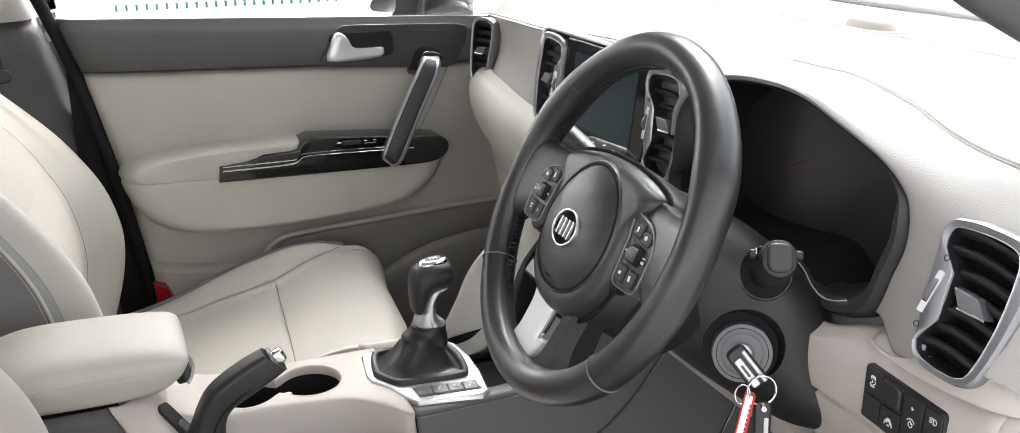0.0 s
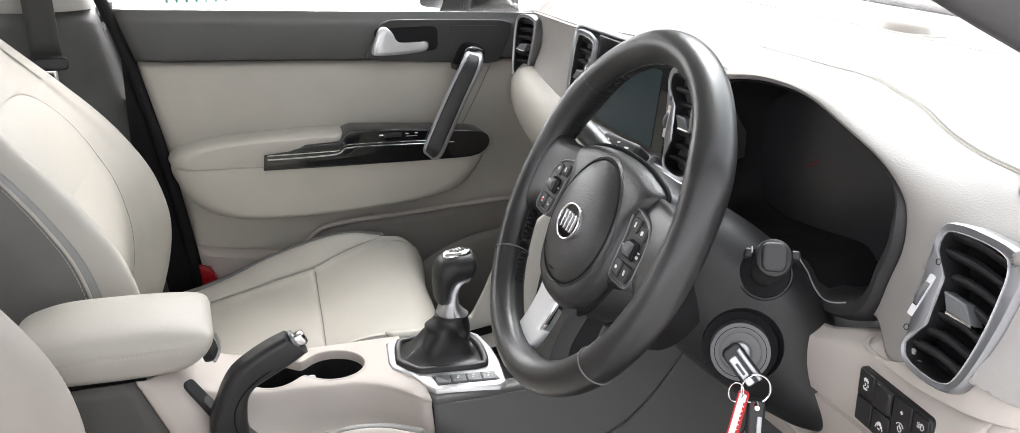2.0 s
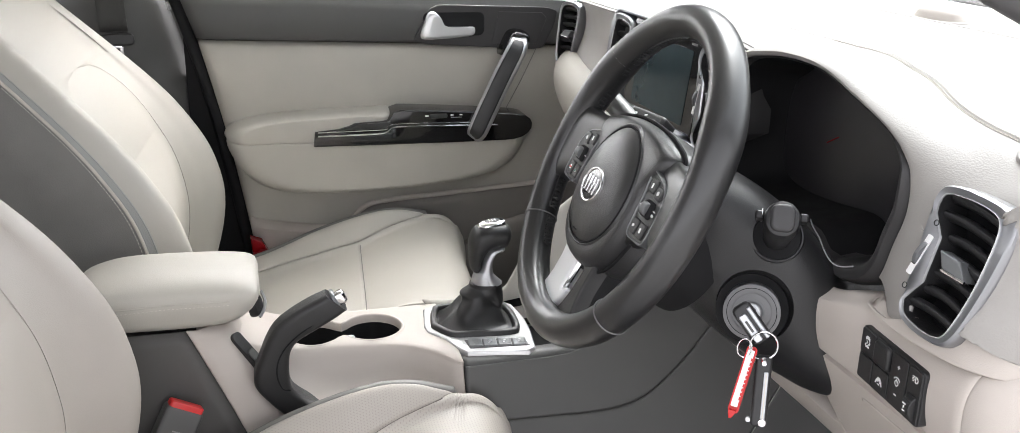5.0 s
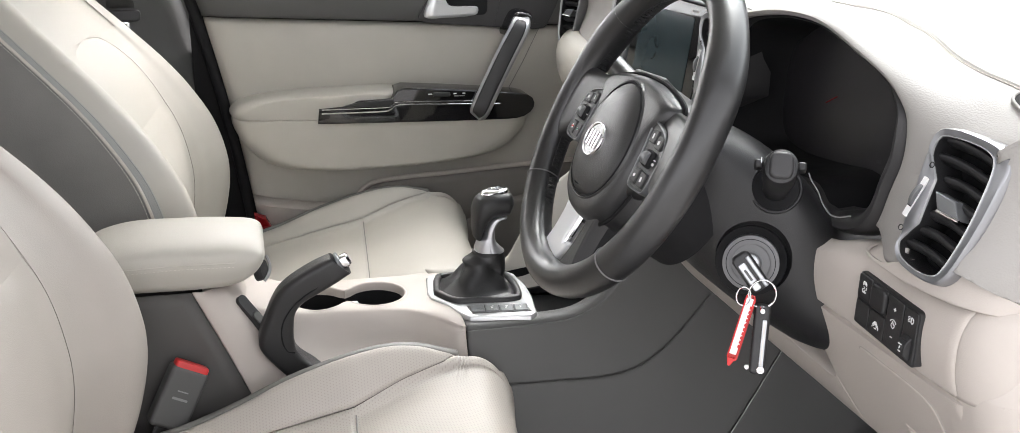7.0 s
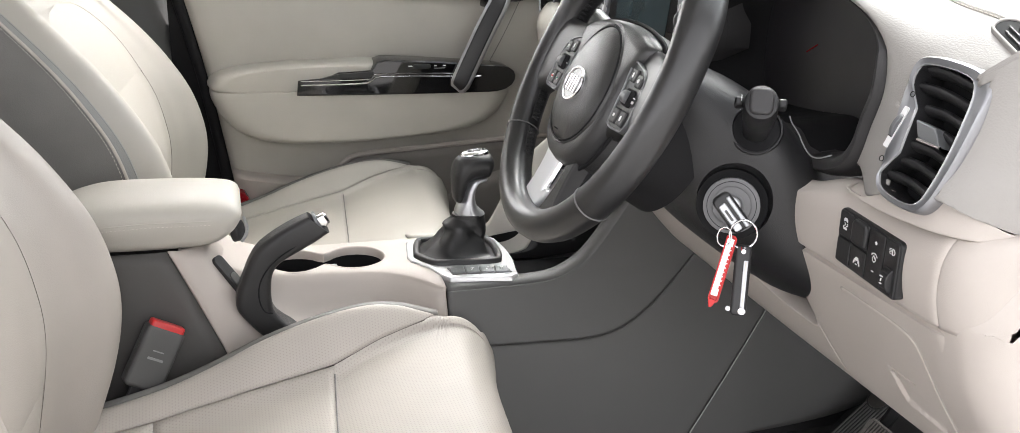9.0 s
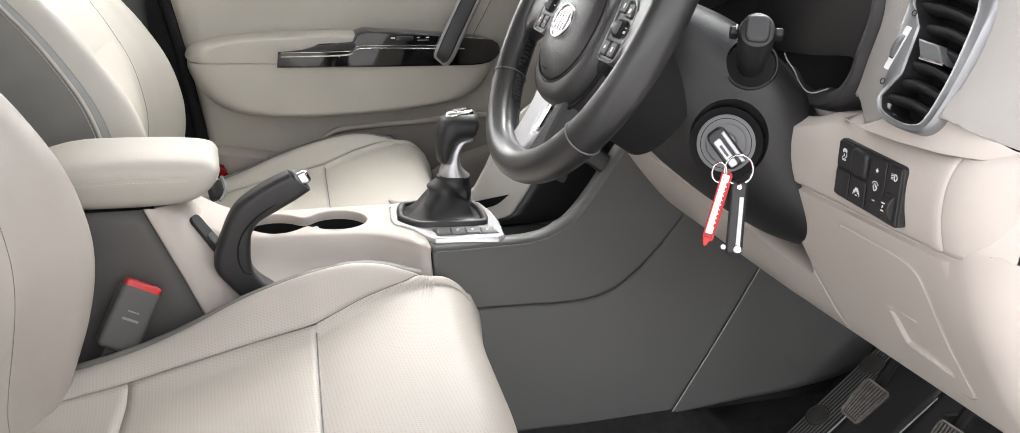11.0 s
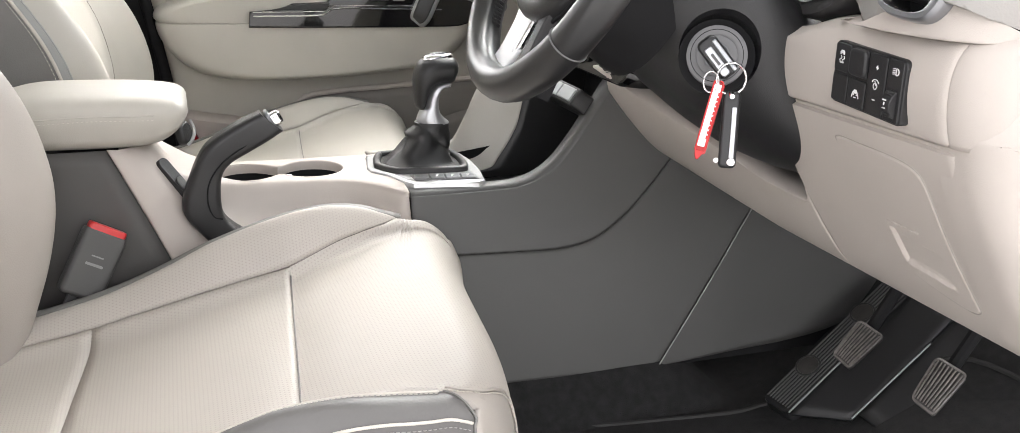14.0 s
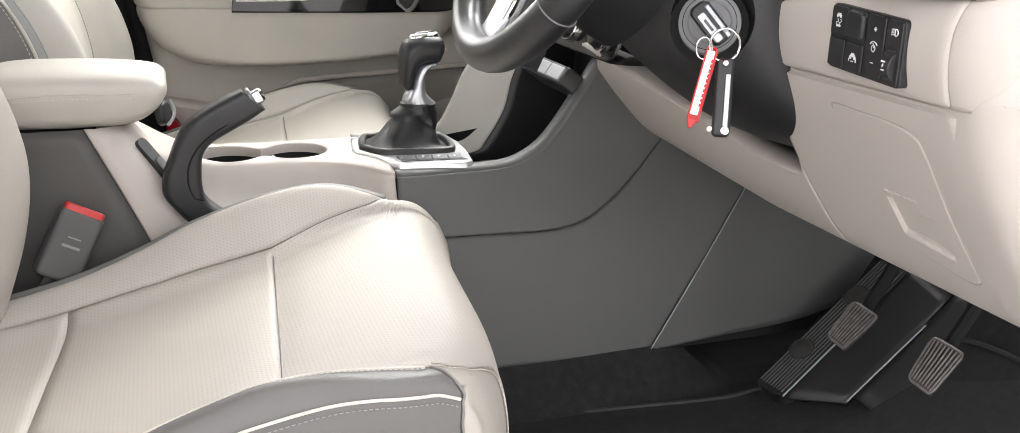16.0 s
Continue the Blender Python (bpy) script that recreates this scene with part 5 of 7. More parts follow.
# ignition lock with key
part("lock_recess", loft([[IM @ V(x, y, z) for x, y in circle(r, 56)] for r, z in ((0.0345, -0.011), (0.033, -0.012), (0.020, -0.013))]), black_matt, column, "dark floor of the lock's bowl")
part("lock_bezel", ring(circle(0.0270, 64), IM, 0.0090, 0.007, 0.0007, base=-0.02), lock_grey, column, "grey ring round the ignition lock")
part("lock_groove", ring(circle(0.0236, 64), IM, 0.0006, 0.0073, 0.0001, base=0.004), black_matt, column)
part("lock_barrel", cyl(IM, 0.0182, -0.02, 0.0062, 48, lip=0.0006), lock_grey, column)
part("lock_core", ring(circle(0.0125, 36), IM, 0.0035, 0.0065, 0.001), dark_satin, column)
part("lock_red_mark", slab(rrect(0.002, 0.010, 0.001, cx=-0.0165, cy=-0.002), IM, 0.0052, 0.0, base=0.003), red_plastic, column)
part("lock_face", cyl(IM, 0.009, 0.0, 0.007, 30, lip=0.002), satin, column)
key = thing("ignition_key", "black folding car key with chrome edge in the ignition", "key", (0.49, -0.53, 0.95))
kax = V(0.50, -0.41, -0.76).normalized()                # the bow hangs down and forward from the lock
kn = V(-0.50, -0.80, 0.33)
KM = frame_of((0.4955, -0.5145, 0.9475), kn, -kax)
part("bow", pillow(rrect(0.019, 0.040, 0.006, 7), KM, 0.005, edge=0.2, base=-0.001), black_plastic, key)
part("bow_back", pillow(rrect(0.019, 0.040, 0.006, 7), KM @ Matrix.Rotation(math.pi, 4, "Y"), 0.006, edge=0.2, base=-0.001), black_plastic, key)
part("chrome_edge", slab(rrect(0.0075, 0.029, 0.002, cx=-0.003, cy=-0.004), KM, 0.0068, 0.001, base=0), satin, key, "chrome side bar")
part("chrome_slot", slab(rrect(0.0024, 0.012, 0.0008, cx=-0.003, cy=-0.002), KM, 0.0071, 0.0, base=0), grey_plastic, key)
part("chrome_cap", slab(rrect(0.004, 0.033, 0.001, cx=0.0055, cy=-0.003), KM, 0.0055, 0.001, base=0), satin, key, "chrome side bar")
part("blade", tube([(0.499, -0.507, 0.950), (0.513, -0.484, 0.944)], 0.0045, 8), black_plastic, key)
kr = V(0.5005, -0.532, 0.9315)
view = V(-0.47, -0.83, 0.28)
rm = frame_of(kr, V(-0.35, -0.86, 0.36)) @ Matrix.Rotation(0.3, 4, "X")
key_ring = thing("key_ring", "split steel key ring with a red tag and a fob", "key ring", tuple(kr))
part("ring", tube([rm @ V(0.0125 * math.cos(2 * math.pi * k / 36), 0.0135 * math.sin(2 * math.pi * k / 36), 0) for k in range(36)], 0.0010, 8, True), chrome, key_ring)
part("second_ring", tube([rm @ V(-0.017 + 0.0065 * math.cos(2 * math.pi * k / 36), -0.003 + 0.009 * math.sin(2 * math.pi * k / 36), 0.001) for k in range(36)], 0.0008, 8, True), chrome, key_ring)
tt, tb = V(0.4905, -0.5305, 0.931), V(0.474, -0.533, 0.868)
TM = frame_of((tt + tb) / 2, view, tt - tb)
tag_ob = part("tag", ring(rrect(0.0094, 0.064, 0.003, 5), TM, 0.0015, 0.0022, 0.0006, base=-0.0005), red_plastic, key_ring, "red rimmed plastic key tag")
part("tag_back", slab(rrect(0.0094, 0.064, 0.003, 5, cx=0.0008, cy=-0.001), TM, -0.001, 0.0, base=-0.002), red_plastic, tag_ob)
part("tag_paper", slab(rrect(0.0066, 0.055, 0.001, cy=0.001), TM, 0.0016, 0.0, base=0), white_mark, tag_ob, "white paper slip")
marks(TM, [(0.0026, 0.020 - 0.0042 * k, 0.0012, 0.0030, 0) for k in range(10)], tag_ob, 0.0018, red_plastic, "printed_bars")
part("tag_tip", slab([(-0.0040, -0.030), (0.0037, -0.030), (0.0022, -0.035), (0.0006, -0.038), (-0.0016, -0.038), (-0.0032, -0.034)], TM, 0.0028, 0.001), red_plastic, tag_ob)
ft, fb = V(0.4975, -0.541, 0.922), V(0.5005, -0.536, 0.855)
FM = frame_of((ft + fb) / 2, view, ft - fb)
fob = part("fob", slab(rrect(0.0150, 0.066, 0.004, 5), FM, 0.005, 0.003, base=-0.006), black_plastic, key_ring, "black folding key fob")
part("fob_blade", slab(rrect(0.0042, 0.046, 0.001, cx=0.003, cy=-0.004), FM, 0.0062, 0.0006), satin, fob, "folded steel blade")
part("blade_groove", slab(rrect(0.0012, 0.042, 0.0004, cx=0.003, cy=-0.003), FM, 0.0064, 0.0), thread_white, fob)
part("fob_hinge", cyl(FM @ Matrix.Translation((0.003, -0.028, 0)), 0.0038, 0, 0.0075, 20, lip=0.001), chrome, fob)
part("fob_link", tube([kr + V(0, -0.002, -0.012), kr + V(-0.001, -0.006, -0.015), ft + V(0, 0, -0.004)], 0.0022, 8), chrome, key_ring)
part("fob_button", cyl(FM @ Matrix.Translation((-0.0095, -0.027, 0)), 0.0022, 0, 0.0045, 14), white_mark, fob)

# ---- steering wheel ----
sw = thing("steering_wheel", "black leather steering wheel with satin silver lower spoke", "steering wheel", tuple(WC))
R, r0 = 0.1661, 0.0165
N_RIM = 120
rim_loops = []
for i in range(N_RIM):
    a = 2 * math.pi * i / N_RIM
    grip = 0.0022 * (math.exp(-((math.degrees(a) - 150) / 14) ** 2) + math.exp(-((math.degrees(a) - 30) / 14) ** 2))
    rr, rt = r0 + grip, r0 * 1.12 + grip
    loop = []
    for k in range(18):
        b = 2 * math.pi * k / 18
        loop.append(WM @ V((R + rr * math.cos(b)) * math.cos(a), (R + rr * math.cos(b)) * math.sin(a), rt * math.sin(b)))
    rim_loops.append(loop)
rim = part("rim", loft(rim_loops, None, False, True), black_leather, sw, "black leather rim")
for deg in (38, 140, 216, 320):
    a = radians(deg)
    # joint line in pale grey: the groove's reflection is put into the colour
    part("rim_seam", tube([WM @ V((R + (r0 + 0.0005) * math.cos(b)) * math.cos(a), (R + (r0 + 0.0005) * math.cos(b)) * math.sin(a), (r0 * 1.12 + 0.0005) * math.sin(b)) for b in [2 * math.pi * k / 30 for k in range(30)]], 0.0008, 6, True), material("seam_sheen", (0.13, 0.13, 0.132), 0.4, vary=0.05) if "seam_sheen" not in bpy.data.materials else bpy.data.materials["seam_sheen"], rim)
# zig-zag lacing on the inner side of the rim
bm = bmesh.new()
for a0, a1 in ((95, 138), (142, 165), (196, 214), (218, 232), (308, 318), (322, 344), (15, 36), (40, 85)):
    n_ = int((a1 - a0) / 2.0)
    for k in range(n_):
        a = radians(a0 + (a1 - a0) * k / n_)
        for sgn in (1, -1):
            p = []
            for f in (-1, 0, 1):
                b = math.pi + 0.25 + f * 0.26 * sgn
                aa = a + 0.006 * f
                p.append(WM @ V((R + (r0 + 0.0002) * math.cos(b)) * math.cos(aa), (R + (r0 + 0.0002) * math.cos(b)) * math.sin(aa), (r0 * 1.12 + 0.0002) * math.sin(b)))
            tube(p, 0.0021, 5, bm=bm)
lace = part("lacing", bm, black_plastic, rim, "black zig-zag lacing")
lace["kind"] = "stuff"
# hub: outer shield and domed airbag cover
SHIELD = [(-0.088, 0.046), (-0.060, 0.054), (-0.03, 0.058), (0.0, 0.059), (0.03, 0.058), (0.060, 0.054), (0.088, 0.046), (0.090, 0.034), (0.078, 0.012), (0.077, -0.018), (0.074, -0.045), (0.058, -0.078), (0.032, -0.096), (0.0, -0.101), (-0.032, -0.096), (-0.058, -0.078), (-0.074, -0.045), (-0.077, -0.018), (-0.078, 0.012), (-0.090, 0.034)]


def shield(s, z, n=90, cy=-0.02):
    return [WM @ V(x * s, cy + (y - cy) * s, z) for x, y in spline(SHIELD, n, True)]


hub = part("hub_shield", loft([shield(0.97, -0.050), shield(1.01, -0.028), shield(1.0, -0.012), shield(0.97, -0.002), shield(0.93, 0.004), shield(0.88, 0.0075), shield(0.80, 0.009), shield(0.6, 0.009)]), black_hub, sw, "black hub shield")
OVAL = [(0.062 * math.cos(2 * math.pi * k / 72), -0.0195 + 0.0635 * math.sin(2 * math.pi * k / 72) * (1 + 0.06 * math.sin(2 * math.pi * k / 72))) for k in range(72)]


def oval(s, z):
    return [WM @ V(x * s, -0.0195 + (y + 0.0195) * s, z) for x, y in OVAL]


cover = part("airbag_cover", loft([oval(1.06, 0.004), oval(1.05, 0.0085), oval(1.02, 0.0105), oval(0.985, 0.0095), oval(0.96, 0.0105), oval(0.90, 0.0135), oval(0.75, 0.017), oval(0.5, 0.0195), oval(0.25, 0.0205), oval(0.03, 0.021)]), black_hub, hub, "grained airbag cover")
part("shield_gap", tube(shield(1.012, -0.010), 0.0022, 6, True), black_matt, hub, "dark gap round the hub")
part("cover_groove", tube(oval(0.985, 0.0102), 0.0013, 6, True), black_matt, cover, "groove round the airbag cover")
EM = WM @ Matrix.Translation((0.0, -0.0215, 0.0203))
badge = part("badge", slab(circle(0.0215, 40, sy=0.80), EM, 0.0016, 0.001, base=-0.004), gloss_black, cover, "oval chrome badge")
part("badge_ring", ring(circle(0.0228, 40, sy=0.80), EM, 0.0022, 0.0030, 0.001, base=-0.003), chrome, badge)
bm = bmesh.new()
for x, w, a in ((-0.0115, 0.0034, 0.0), (-0.0040, 0.0034, 0.0), (0.0040, 0.0034, 0.0), (0.0115, 0.0034, 0.0)):
    slab(rrect(w, 0.0175, 0.0008, 3), EM @ Matrix.Translation((x, 0, 0)) @ Matrix.Rotation(a, 4, "Z"), 0.0030, 0.0006, bm)
part("badge_bars", bm, chrome, badge, "chrome bars of the badge")
marks(WM, [(-0.002, -0.066, 0.013, 0.0013, 0), (-0.002, -0.0695, 0.011, 0.0011, 0)], cover, 0.0155, black_matt, "embossed_bars")
marks(WM, [(-0.030, 0.006, 0.005, 0.0014, 0.5), (0.030, 0.006, 0.005, 0.0014, -0.5), (0.030, 0.003, 0.004, 0.0012, -0.5)], cover, 0.0158, black_matt, "embossed_bars")
# side spokes with switch pads
for s in (-1, 1):
    def spoke(u, v, s=s):
        a = 2 * math.pi * v
        x = 0.060 + 0.095 * u
        top = 0.046 - 0.010 * u + 0.020 * max(0, u - 0.7)
        bot = -0.060 + 0.026 * math.sin(math.pi * min(1, u * 0.9)) - 0.030 * max(0, u - 0.7)
        t = 0.014
        e = 4
        c, sn = math.cos(a), math.sin(a)
        return WM @ V(s * x, (top + bot) / 2 + (top - bot) / 2 * math.copysign(abs(c) ** (2 / e), c), -0.016 + 0.012 * u + t * math.copysign(abs(sn) ** (2 / e), sn))
    sp = part("side_spoke", sheet(spoke, 16, 40, wrap_v=True), black_leather, sw, "black satin side spoke")
    PM = WM @ Matrix.Translation((s * 0.100, -0.006, 0.0))
    pad_outline = [(s * px, py) for px, py in ((-0.026, 0.030), (-0.005, 0.029), (0.012, 0.022), (0.021, 0.008), (0.023, -0.012), (0.021, -0.031), (0.004, -0.034), (-0.016, -0.032), (-0.020, -0.014), (-0.022, 0.006))]
    po = ccw([tuple(p) for p in spline(pad_outline, 50, True)])
    pad = part("switch_pad", ring(po, PM, 0.0018, 0.0060, 0.001, base=-0.016), dark_satin, sp, "black switch pad with a dark satin rim")
    part("pad_face", slab(inset(po, 0.0016), PM, 0.0045, 0.0005, base=-0.016), black_plastic, pad)
    for bx, by, bw, bh in ((-0.011, 0.0185, 0.014, 0.013), (0.0055, 0.0155, 0.014, 0.013), (-0.0085, -0.0215, 0.014, 0.015), (0.0085, -0.0215, 0.014, 0.015)):
        part("key", slab(rrect(bw, bh, 0.002, cx=s * bx, cy=by), PM, 0.0066, 0.0015, base=0.001), black_plastic, pad)
    rk = part("rocker", slab(rrect(0.020, 0.017, 0.004, cx=0.0, cy=-0.002), PM, 0.008, 0.003, base=0.001), black_matt, pad)
    part("roller", cyl(PM @ Matrix.Translation((0.0, -0.002, 0.006)) @ Matrix.Rotation(math.pi / 2, 4, "Y"), 0.0065, -0.005, 0.005, 20, lip=0.001), dark_satin, rk)
    marks(PM, [(s * -0.011, 0.0185, 0.0022, 0.005, 0.1), (s * 0.0055, 0.0155, 0.004, 0.004, 0.3), (s * -0.0085, -0.0215, 0.0035, 0.003, 0), (s * 0.0085, -0.0215, 0.0030, 0.005, 0.2), (s * 0.0155, 0.000, 0.004, 0.001, 0), (s * 0.0155, -0.004, 0.004, 0.0025, 0), (s * -0.0145, -0.002, 0.003, 0.001, 0)], pad, 0.0068)
    if s < 0:
        marks(PM, [(0.0085, -0.0215, 0.004, 0.0014, 0.6)], pad, 0.0072, green_paint, "green_mark")
        marks(PM, [(-0.0085, -0.0215, 0.005, 0.0016, 0.0)], pad, 0.0072, red_plastic, "red_mark")
# lower spoke: satin leg and foot, slot, second leg painted black like its reflection
low = part("lower_spoke", slab([(-0.036, -0.085), (0.040, -0.085), (0.046, -0.160), (-0.046, -0.160)], WM @ Matrix.Translation((0, 0, -0.030)), 0.012, 0.004, base=-0.01), black_matt, sw, "black core of the lower spoke")
leg = [(-0.042, -0.080), (-0.040, -0.105), (-0.0425, -0.131), (-0.050, -0.152), (-0.046, -0.163), (-0.034, -0.166), (-0.012, -0.161), (0.004, -0.146), (0.012, -0.130), (0.006, -0.128), (-0.002, -0.133), (-0.001, -0.118), (0.003, -0.098), (0.004, -0.082)]
part("satin_leg", slab(spline(leg, 80, True), WM @ Matrix.Translation((0, 0, -0.008)), 0.006, 0.003, base=-0.012), spoke_silver, low, "satin silver leg")
part("slot_wall", tube([WM @ V(x, y, -0.006) for x, y in spline([(0.006, -0.092), (0.0035, -0.112), (0.0, -0.130)], 12)], 0.0028, 8), chrome, low, "chrome edge of the slot")
dark_leg = [(0.022, -0.082), (0.042, -0.080), (0.041, -0.105), (0.043, -0.131), (0.050, -0.155), (0.034, -0.165), (-0.004, -0.164), (0.010, -0.148), (0.018, -0.128), (0.022, -0.105)]
part("dark_leg", slab(spline(dark_leg, 70, True), WM @ Matrix.Translation((0, 0, -0.008)), 0.005, 0.003, base=-0.012), black_plastic, low, "satin leg painted black for the dark it reflects")

# ---- centre console ----
console = thing("centre_console", "centre console with cream top and dark grey flanks", "console", (0.3, 0, 0.45))


def flank_y(z):
    """Half width of the console against height: wider towards the floor."""
    return lerp_table([(0.44, 0.166), (0.56, 0.142), (0.66, 0.118), (0.715, 0.104), (0.74, 0.100), (0.90, 0.100)], z)


RAIL = [(0.318, 0.716), (0.36, 0.716), (0.42, 0.717), (0.460, 0.719), (0.488, 0.727), (0.515, 0.745), (0.54, 0.775), (0.565, 0.812), (0.590, 0.850), (0.62, 0.895)]
SEAM = [(0.330, 0.640), (0.366, 0.639), (0.44, 0.637), (0.519, 0.636), (0.565, 0.645), (0.607, 0.670), (0.640, 0.698), (0.673, 0.732), (0.72, 0.79)]


def rail_z(x):
    return lerp_table(RAIL, x)


def seam_z(x):
    return lerp_table(SEAM, x)


def seam2_z(x):
    return 0.462 + (x - 0.651) * 1.315


def foot_z(x):
    return lerp_table([(0.24, 0.468), (0.45, 0.466), (0.65, 0.463), (0.776, 0.470), (0.852, 0.474), (0.92, 0.482), (0.98, 0.497), (1.10, 0.53), (1.25, 0.60)], x)


for s, nm in ((-1, "right"), (1, "left")):
    def strip(x0, x1, lo, hi, n, m, lip=0.0, s=s):
        """Flank panel between two height lines, with slightly turned-in edges."""
        def at(u, v):
            x = x0 + (x1 - x0) * u
            a, b = lo(x), max(hi(x), lo(x) + 0.0005)
            z = a + (b - a) * v
            e = min(v * (b - a), (1 - v) * (b - a), u * (x1 - x0) + 0.002, (1 - u) * (x1 - x0) + 0.002)
            y = flank_y(min(z, 0.9)) + lip - 0.0006 * max(0.0, 1 - e / 0.0022)
            return V(x, s * y, z)
        return sheet(at, n, m)
    part("upper_flank", strip(0.318, 0.82, lambda x: seam_z(x) + 0.0003, rail_z, 90, 40, 0.0008), grey_plastic, console, "dark grey upper flank panel", solid=0.004)
    part("lower_flank", strip(0.312, 0.900, lambda x: max(foot_z(x), seam2_z(x) + 0.0012), lambda x: seam_z(x) - 0.0003 if x > 0.33 else 0.66 - 0.15 * (0.33 - x), 80, 40), grey_plastic, console, "dark grey lower flank panel", solid=0.004)
    part("front_flank", strip(0.6525, 1.25, foot_z, lambda x: min(seam2_z(x) - 0.0012, 0.80), 80, 30), grey_plastic, console, "dark grey front flank panel", solid=0.004)
    # pale tube paints in the light that the front flank's edge catches
    part("flank_glint", tube([V(x, s * (flank_y(seam2_z(x)) + 0.0006), seam2_z(x) - 0.0004) for x in [0.6535 + 0.215 * k / 20 for k in range(21)]], 0.0009, 6), pale_grey_leather, console, "pale tube for the highlight on the flank panel's edge")
    # black sheet behind the panel gaps, keeping them as dark as shade
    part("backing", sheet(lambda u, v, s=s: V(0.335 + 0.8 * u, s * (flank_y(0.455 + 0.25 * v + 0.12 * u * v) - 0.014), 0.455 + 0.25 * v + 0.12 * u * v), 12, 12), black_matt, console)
    # rounded rail along the tray, its inner wall falling to the tray floor
    rail_pts = spline(RAIL, 50)
    wide = 0.024 if s < 0 else 0.030

    def rail_top(u, v, s=s, rail_pts=rail_pts, wide=wide):
        x, z = rail_pts[int(round(u * 49))]
        prof = [(0.0985, -0.006), (0.097, -0.001), (0.092, 0.002), (0.085, 0.0022), (0.0985 - wide, 0.0), (0.0955 - wide, -0.006), (0.094 - wide, -0.05), (0.090 - wide, -0.11)]
        y, dz = spline(prof, 24)[int(round(v * 23))]
        return V(x - dz * 0.15, s * y, max(z + dz, 0.668))
    if s < 0:
        part("rail", sheet(rail_top, 50, 24), grey_plastic, console, "dark grey rail beside the tray", solid=0.003)
# passenger's rail: broad cream sweep rising to the dashboard
def cream_sweep(u, v):
    edge = spline([(0.30, 0.724), (0.36, 0.722), (0.42, 0.727), (0.445, 0.760), (0.470, 0.812), (0.505, 0.850), (0.55, 0.885), (0.61, 0.93)], 40)[int(round(u * 39))]
    inner = spline([(0.33, 0.690), (0.40, 0.690), (0.473, 0.694), (0.493, 0.713), (0.518, 0.755), (0.531, 0.805), (0.555, 0.845), (0.61, 0.90)], 40)[int(round(u * 39))]
    x, z = edge + (inner - edge) * v
    return V(x, 0.112 - 0.034 * v ** 0.7 + 0.004 * math.sin(math.pi * v), z)


part("cream_rail", sheet(cream_sweep, 40, 18), cream_leather, console, "cream rail sweeping up to the dashboard", solid=0.004)
SWEEP_IN = spline([(0.33, 0.690), (0.40, 0.690), (0.473, 0.694), (0.493, 0.713), (0.518, 0.755), (0.531, 0.805), (0.555, 0.845), (0.61, 0.90)], 40)


def tray_wall(u, v):
    x, z = SWEEP_IN[int(round(u * 39))]
    return V(x + (0.66 - x) * v, 0.0775 + 0.002 * v, z - (z - 0.672) * v * (1 if x < 0.5 else 0.3))


part("tray_wall", sheet(tray_wall, 40, 12), black_plastic, console, "dark inner wall of the tray", solid=0.003)
part("tray_floor", sheet(lambda u, v: V(0.40 + 0.24 * u, -0.085 + 0.17 * v, 0.676 + 0.02 * u * u), 8, 8), black_plastic, console, "black storage tray", solid=0.004)
part("tray_back", sheet(lambda u, v: V(0.615 + 0.02 * v, -0.10 + 0.20 * u, 0.68 + 0.26 * v), 6, 6), black_plastic, console, solid=0.004)
part("tray_mat", slab(rrect(0.12, 0.13, 0.02), Matrix.Translation((0.50, 0.0, 0.680)), 0.004, 0.002), black_matt, console)

# cream top: cup holder deck, slope to the handbrake trough, front of the bin
def deck(u, v):
    # u along x, v across from the driver's flank (0) to the passenger's edge (1)
    x = -0.02 + 0.3365 * u
    ztop = lerp_table([(-0.02, 0.784), (0.02, 0.762), (0.06, 0.738), (0.09, 0.728), (0.13, 0.7245), (0.30, 0.7235), (0.36, 0.7235)], x)
    edge = lerp_table([(-0.02, -0.052), (0.03, -0.034), (0.10, -0.018), (0.20, -0.022), (0.25, -0.034), (0.285, -0.060), (0.305, -0.086), (0.3165, -0.0935)], x)
    low = lerp_table([(-0.02, 0.70), (0.06, 0.655), (0.15, 0.635), (0.25, 0.640), (0.30, 0.655), (0.3165, 0.66)], x)
    k = max(0.0, min(1.0, (x - 0.25) / 0.0665)) ** 1.6
    prof = [(-0.150, 0.52), (-0.112 - 0.008 * k, low), (edge - 0.025 + 0.018 * k, low + (ztop - low) * (0.55 + 0.2 * k)), (edge - 0.004 - 0.001 * k, ztop - 0.008), (edge + 0.008, ztop), (0.02, ztop), (0.085, ztop), (0.100, ztop - 0.006), (0.106, ztop - 0.03), (0.110, 0.60)]
    y, z = spline(prof, 40)[int(round(v * 39))]
    if x < 0.13 and y < -0.05:                            # draws in behind the handbrake, leaving the bin's flank free
        k = max(0.0, min(1.0, (0.13 - x) / 0.07))
        y = y + (max(y, -0.052) - y) * k * k * (3 - 2 * k)
    return V(x, y, z)


CUP_X, CUP_Y = 0.170, 0.032
cup_outline = []
